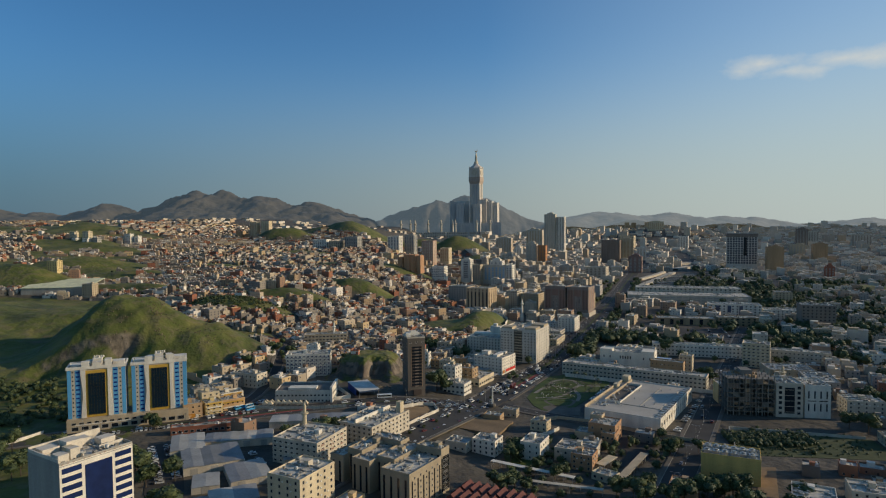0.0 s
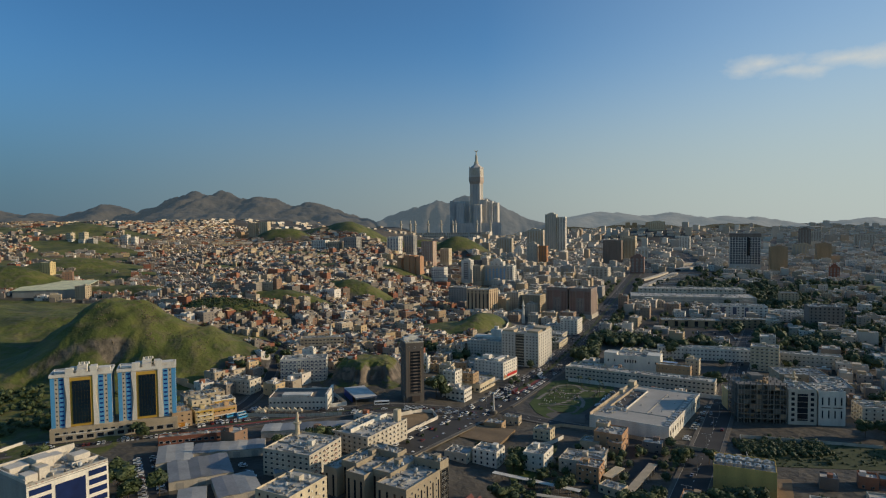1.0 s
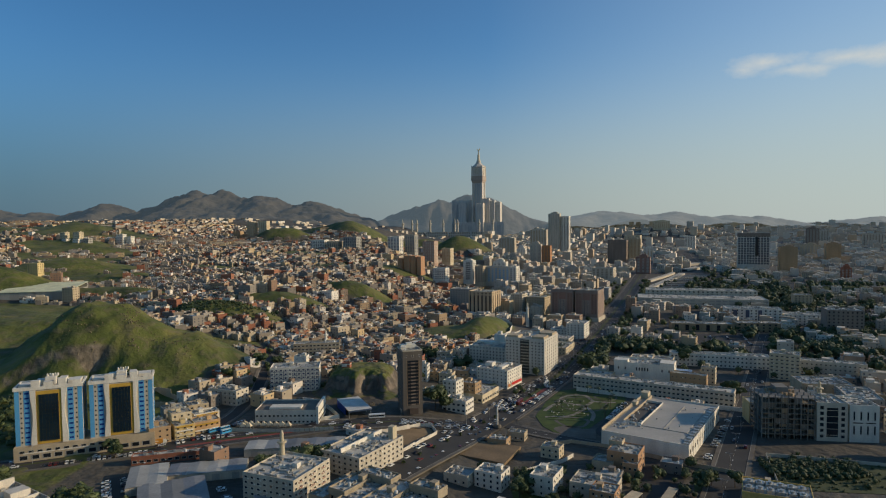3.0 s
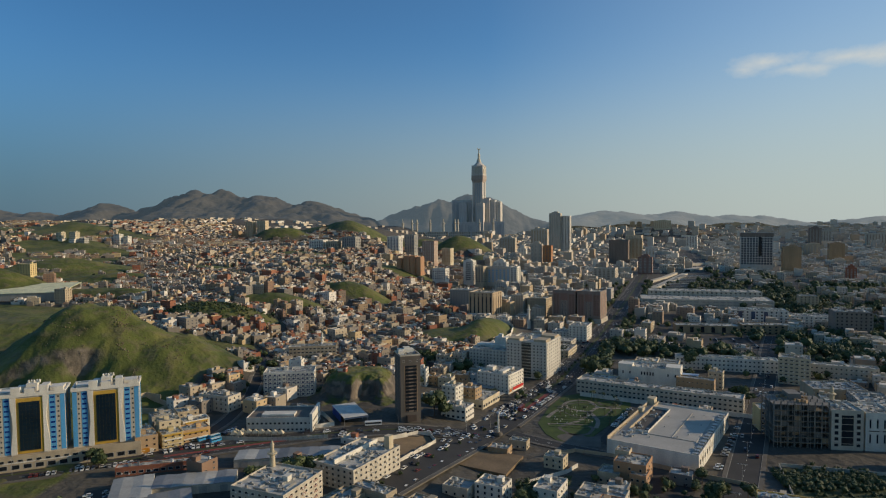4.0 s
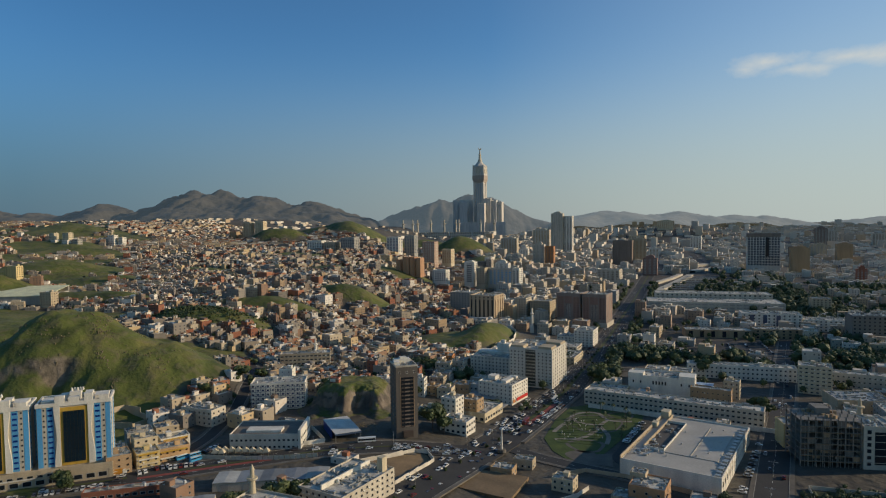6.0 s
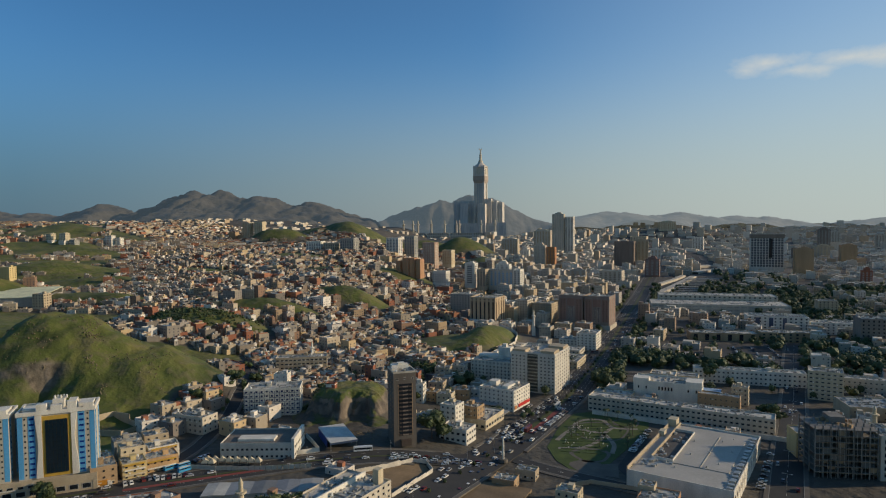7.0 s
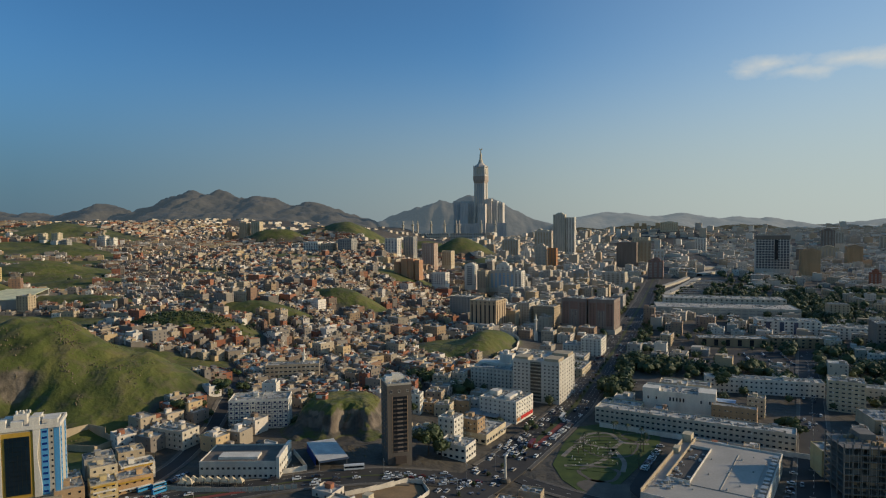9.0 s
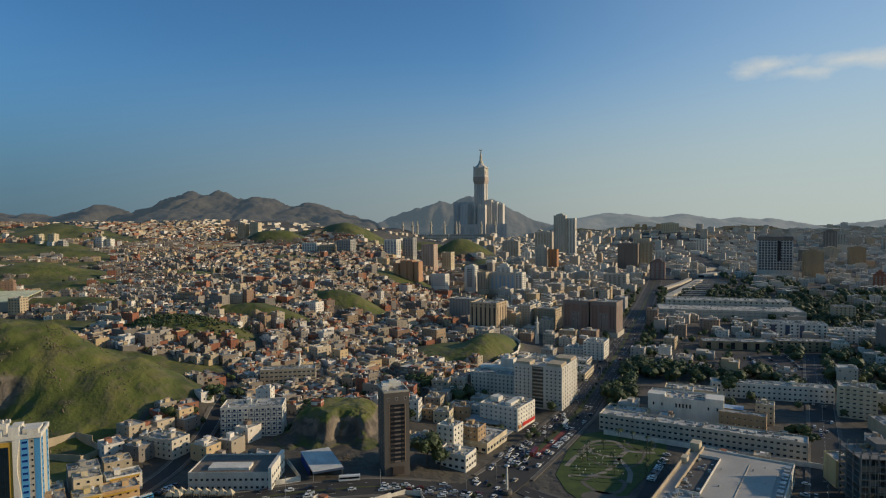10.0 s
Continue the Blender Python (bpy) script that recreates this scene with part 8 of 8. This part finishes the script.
post = lamp_post()
spots = [((x, y), math.degrees(math.atan2(ty, tx)) + 90) for line, y1 in ((BOULEVARD, 1100), (EAST_ROAD, 800), (WEST_ROAD, 500)) for (x, y), (tx, ty), _ in list(frames(resample(line, 32))) if 340 < y < y1]
for k, ((x, y), a) in enumerate(spots):
    m = pose(x, y, ground_z(x, y) + 0.3, 0, 0, a)
    if k == 0:
        post.matrix_world = m
    else:
        copy_thing(post, m)
mast = thing("light_mast", pose(14, 497, 3), "tall white monument mast at the crossing", "mast")
part("pole", tube(bmesh.new(), 0, 0, -1, 14, 0.7, 0.5, 10), WHITE, mast)
part("base", tube(bmesh.new(), 0, 0, -1, 0.8, 3.0, 2.6, 14), PAVING, mast)
part("head", tube(bmesh.new(), 0, 0, 14, 14.6, 1.6, 1.2, 10), METAL, mast)


# ---- houses ----
def house_proto(k):
    rnd = random.Random(300 + k)
    w, d, floors = rnd.uniform(9, 14), rnd.uniform(9, 13), rnd.choice((1, 2, 2, 3, 3))
    h = floors * 3.1
    ob = thing("house", pose(0, 0, -100), ("small flat-roofed hillside house with bare rendered walls", "flat-roofed hillside house with a roof stair house", "narrow flat-roofed house with parapet and water tank")[k % 3], "house", "hillside houses")
    part("wall", shell(w, d, h, rnd.uniform(0.5, 1.1), 0.25, courses=[3.1 * f for f in range(1, floors)] if k % 2 else [h - 0.1], proud=0.08), HOUSE_WALL, ob)
    part("roof", cube(-w / 2 + 0.3, w / 2 - 0.3, -d / 2 + 0.3, d / 2 - 0.3, h - 0.3, h + 0.05), DECK, ob)
    for face in "fr":
        n = 2
        for f in range(floors):
            for i in range(n):
                if rnd.random() < 0.7:
                    length = w if face == "f" else d
                    shared("window", WINDOW, ob, local(w, d, face, -length / 2 + length * (i + 0.5) / n, 1.0 + f * 3.1, 1.2, 1.4))
    shared("door", STRIP_BROWN, ob, local(w, d, "f", w * 0.18, 0, 1.1, 2.1))
    s = part("stair_house", box(cube(0, w * 0.3, 0, d * 0.3, h, h + 2.5), -0.1, w * 0.3 + 0.1, -0.1, d * 0.3 + 0.1, h + 2.5, h + 2.7), HOUSE_WALL, ob)
    s.matrix_basis = pose(rnd.uniform(-0.4, 0.1) * w, rnd.uniform(-0.3, 0.15) * d, 0)
    shared("water_tank", TANK_MESH, ob, pose(rnd.uniform(-0.35, 0.35) * w, -d * 0.3, h + 0.05))
    return ob, max(w, d) / 2


FX = np.array([f[:2] for f in FOOT])
FT = np.array([radians(f[2]) for f in FOOT])
FH = np.array([f[3:] for f in FOOT])


def taken(x, y, pad):
    """Whether a place lies in a street, on a green hill or on another thing's plot."""
    dx, dy = x - FX[:, 0], y - FX[:, 1]
    u, v = dx * np.cos(FT) + dy * np.sin(FT), -dx * np.sin(FT) + dy * np.cos(FT)
    if np.any((np.abs(u) < FH[:, 0] + pad) & (np.abs(v) < FH[:, 1] + pad)):
        return True
    if any(float(near_line(x, y, l)) < r + pad * 0.8 for l, r in ROADS):
        return True
    return float(grass(x, y)) > 0.35


def edge_x(y):
    return float(np.interp(y, [0, 420, 520, 700, 1000, 1500, 2500, 5000], [-330, -300, -120, -40, -10, 40, -60, -300]))


def taken_all(x, y, pad):
    """taken() for many places at once."""
    bad = grass(x, y) > 0.35
    for (cx, cy), a, (hw, hd) in zip(FX, FT, FH):
        dx, dy = x - cx, y - cy
        bad |= (np.abs(dx * math.cos(a) + dy * math.sin(a)) < hw + pad) & (np.abs(-dx * math.sin(a) + dy * math.cos(a)) < hd + pad)
    for l, r in ROADS:
        bad |= near_line(x, y, l) < r + pad * 0.8
    return bad


def sites(rows):
    """Keeps the free lots of rows x, y, cell, turn and adds the ground's height."""
    a = np.array(rows)
    z = height(a[:, 0], a[:, 1])
    keep = ~taken_all(a[:, 0], a[:, 1], a[:, 2] * 0.42)
    return [(*r, zz) for r, zz, k in zip(a.tolist(), z.tolist(), keep) if k]


rh = random.Random(77)
rows = []
y = 520.0
while y < 2700:
    cell = 12.0 if y < 1300 else 14.0 if y < 1900 else 19.0
    x = -0.83 * y
    while x < edge_x(y) + 30:
        px, py = x + rh.uniform(-0.34, 0.34) * cell, y + rh.uniform(-0.34, 0.34) * cell
        street = abs(math.sin(px / 46 + 0.9 * math.sin(py / 70) + py / 300)) < 0.10 or abs(math.sin(py / 58 + 1.1 * math.sin(px / 90))) < 0.08
        if not street and rh.random() < 0.90:
            rows.append((px, py, cell * rh.choice((0.8, 0.95, 1, 1, 1.15)), 34 * math.sin(px / 170 + math.sin(py / 210)) + rh.uniform(-9, 9) - 12))
        x += cell
    y += cell
lots = sites(rows)
lots.sort(key=lambda p: p[1] + 0.35 * abs(p[0] + 100))
near, far = lots[:45], lots[45:]
rows = []
y = 285.0
while y < 640:
    x = -0.55 * y
    while x < 0.72 * y:
        px, py = x + rh.uniform(-2.5, 2.5), y + rh.uniform(-2.5, 2.5)
        if (y < 500 or x > 100) and rh.random() < 0.8:
            rows.append((px, py, 17, -25 + rh.choice((0, 0, 90))))
        x += 17.5
    y += 17.5
front = sites(rows)
front, back = front[:58], front[58:]
protos = [house_proto(k) for k in range(12)]
first = set()
for px, py, cell, turn, z in near + front:
    k = rh.randrange(12)
    ob, r = protos[k]
    m = pose(px, py, z - 0.4, 0, 0, turn)
    if k in first:
        copy_thing(ob, m)
    else:
        first.add(k)
        ob.matrix_world = m


class Bulk:
    """Many plain houses in one mesh."""

    def __init__(self):
        self.v, self.f, self.m, self.n = [], [], [], 0

    def add(self, pts, faces, mats):
        self.v.append(pts)
        self.f.extend([tuple(i + self.n for i in q) for q in faces])
        self.m.extend(mats)
        self.n += len(pts)

    def house(self, x, y, z, turn, w, d, h, rnd, glass=True, pitch=3.1, bay=3.6, wing=0.0):
        c, s = math.cos(radians(turn)), math.sin(radians(turn))
        if rnd.random() < wing:
            k, a = rnd.choice((-1, 1)), rnd.uniform(0.35, 0.65)
            u, v = k * w * (0.5 + a * 0.42), rnd.uniform(-0.3, 0.3) * d
            self.house(x + u * c - v * s, y + u * s + v * c, z, turn, w * a, d * rnd.uniform(0.5, 0.95), max(2.6, h * rnd.choice((0.4, 0.55, 0.7, 1.3))), rnd, glass, pitch, bay)
        if rnd.random() < wing * 0.6:
            u, v = rnd.uniform(-0.25, 0.25) * w, -d * 0.62
            self.house(x + u * c - v * s, y + u * s + v * c, z, turn, w * rnd.uniform(0.4, 0.8), d * 0.4, max(2.4, h * 0.45), rnd, False, pitch, bay)
        R = np.array([[c, s, 0], [-s, c, 0], [0, 0, 1]])
        p, t = rnd.uniform(0.5, 1.1), 0.3
        o = [(-w / 2, -d / 2), (w / 2, -d / 2), (w / 2, d / 2), (-w / 2, d / 2)]
        i = [(a - math.copysign(t, a), b - math.copysign(t, b)) for a, b in o]
        pts = [(a, b, zz) for ring, zz in ((o, -7.0), (o, h + p), (i, h + p), (i, h)) for a, b in ring]
        faces = [(r * 4 + k, r * 4 + (k + 1) % 4, r * 4 + 4 + (k + 1) % 4, r * 4 + 4 + k) for r in range(3) for k in range(4)]
        mats = [0] * 12
        n = len(pts)
        pts += [(a, b, h + 0.02) for a, b in i]
        faces.append((n, n + 1, n + 2, n + 3))
        mats.append(1)
        bx, by = rnd.uniform(-0.3, 0.1) * w, rnd.uniform(-0.25, 0.1) * d
        boxes = [(bx, bx + w * 0.28, by, by + d * 0.28, h, h + 2.6, 0)]
        for _ in range(rnd.choice((1, 2, 2, 3, 4)) if glass else 1):
            a, b = rnd.uniform(-0.42, 0.36) * w, rnd.uniform(-0.42, 0.36) * d
            boxes.append((a, a + rnd.uniform(0.7, 1.7), b, b + rnd.uniform(0.6, 1.5), h, h + rnd.uniform(0.8, 1.8), rnd.choice((3, 3, 0))))
        if rnd.random() < 0.5:
            a = rnd.uniform(-0.3, 0.3) * w
            boxes.append((a, a + 0.25, -d / 2 + 0.3, d / 2 - 0.3, h, h + rnd.uniform(0.6, 1.6), 0))
        if rnd.random() < 0.35:
            boxes.append((-w / 2 + 0.3, rnd.uniform(-0.2, 0.3) * w, rnd.uniform(-0.1, 0.2) * d, d / 2 - 0.3, h, h + 2.9, 0))
        for x0, x1, y0, y1, z0, z1, mi in boxes:
            n = len(pts)
            pts += [(x0, y0, z0), (x1, y0, z0), (x1, y1, z0), (x0, y1, z0), (x0, y0, z1), (x1, y0, z1), (x1, y1, z1), (x0, y1, z1)]
            faces += [(n + 4, n + 5, n + 6, n + 7), (n, n + 1, n + 5, n + 4), (n + 1, n + 2, n + 6, n + 5), (n + 2, n + 3, n + 7, n + 6), (n + 3, n, n + 4, n + 7)]
            mats += [mi] * 5
        if glass:
            for f in range(max(1, int(h / pitch))):
                z0 = 1.0 + f * pitch
                for length, face in ((w, 0), (d, 1)):
                    k = max(1, int(length / bay))
                    for j in range(k):
                        if rnd.random() < 0.75:
                            u = -length / 2 + length * (j + 0.5) / k
                            n = len(pts)
                            e = 0.04
                            if face == 0:
                                pts += [(u - 0.6, -d / 2 - e, z0), (u + 0.6, -d / 2 - e, z0), (u + 0.6, -d / 2 - e, z0 + 1.4), (u - 0.6, -d / 2 - e, z0 + 1.4)]
                            else:
                                pts += [(w / 2 + e, u - 0.6, z0), (w / 2 + e, u + 0.6, z0), (w / 2 + e, u + 0.6, z0 + 1.4), (w / 2 + e, u - 0.6, z0 + 1.4)]
                            faces.append((n, n + 1, n + 2, n + 3))
                            mats.append(2)
        self.add(np.array(pts) @ R + np.array((x, y, z)), faces, mats)

    def finish(self, name, label, wall_mat, category="houses"):
        me = bpy.data.meshes.new(name)
        me.from_pydata(np.concatenate(self.v).tolist(), [], self.f)
        for m in (wall_mat, HOUSES_DECK, HAZE_GLASS, TANK):
            me.materials.append(m)
        me.polygons.foreach_set("material_index", np.array(self.m, np.int32))
        me.update()
        tagged(new(name, me), label, category, kind="stuff")


rb = random.Random(5)
bulk = Bulk()
for px, py, cell, turn, z in far:
    floors = rb.choice((1, 1, 1, 2, 2, 2, 3)) + (2 if rb.random() < 0.06 else 0)
    floors = min(floors, 2) if py > 1900 else floors
    wide = 1.6 if rb.random() < 0.14 else 1.0
    if wide > 1 and px > -420 and rb.random() < 0.55:
        floors += rb.choice((2, 3))
    bulk.house(px, py, z, turn, wide * cell * rb.uniform(0.65, 1.35), wide ** 0.5 * cell * rb.uniform(0.55, 1.05), floors * 2.8 + rb.uniform(-0.6, 0.4), rb, py < 1900, wing=0.6 if py < 1500 else 0.0)
bulk.finish("hillside_houses", "dense brick-red, beige and white hillside houses", HOUSES_WALL)

rows = []
y = 640.0
while y < 4720:
    cell = 24 if y < 1300 else 30 if y < 2200 else 44
    x = edge_x(y) + 30 if y < 2700 else -0.75 * y
    while x < 0.76 * y:
        px, py = x + rb.uniform(-0.2, 0.2) * cell, y + rb.uniform(-0.2, 0.2) * cell
        street = abs(math.sin((px * 0.906 - py * 0.42) / 52)) < 0.12 or abs(math.sin((px * 0.42 + py * 0.906) / 68)) < 0.10
        dense = 0.62 + 0.5 * float(wave(px, py, 230, 8.0)) + (0.15 if y > 1500 else 0) + (0.3 if px < 150 and y < 1600 else 0)
        if py > 2550 and px < -0.02 * py:
            dense *= 0.12 if px > -0.24 * py else 0.3 if px > -0.42 * py else 0.12
        if not street and rb.random() < dense:
            rows.append((px, py, cell, -24 + rb.choice((0, 0, 90)) + rb.uniform(-3, 3)))
        x += cell
    y += cell
bulk, distant = Bulk(), Bulk()
for px, py, cell, turn, z in back:
    bulk.house(px, py, z, turn, rb.uniform(9, 15), rb.uniform(9, 14), rb.choice((1, 2, 2, 3)) * 3.1, rb)
for px, py, cell, turn, z in sites(rows):
    h = rb.choice((2, 2, 3, 3, 4, 5)) * 3.2
    if px < 260 and py > 1000:
        h = rb.choice((3, 4, 5, 6, 8)) * 3.2
    if py > 2200:
        h = rb.choice((1, 2, 2, 3)) * 3.2
    if rb.random() < 0.05 and py > 1100 and -0.02 * py < px < 1.0 * py - 1000:
        h = rb.uniform(22, 38)
    (bulk if py < 1500 else distant).house(px, py, z, turn, cell * rb.uniform(0.5, 0.9), cell * rb.uniform(0.45, 0.85), h, rb, py < 2000)
bulk.finish("city_houses", "pale flat-roofed city buildings between the streets", CITY_WALL)
distant.finish("distant_city", "pale city buildings reaching to the horizon", HAZE_CITY_WALL)
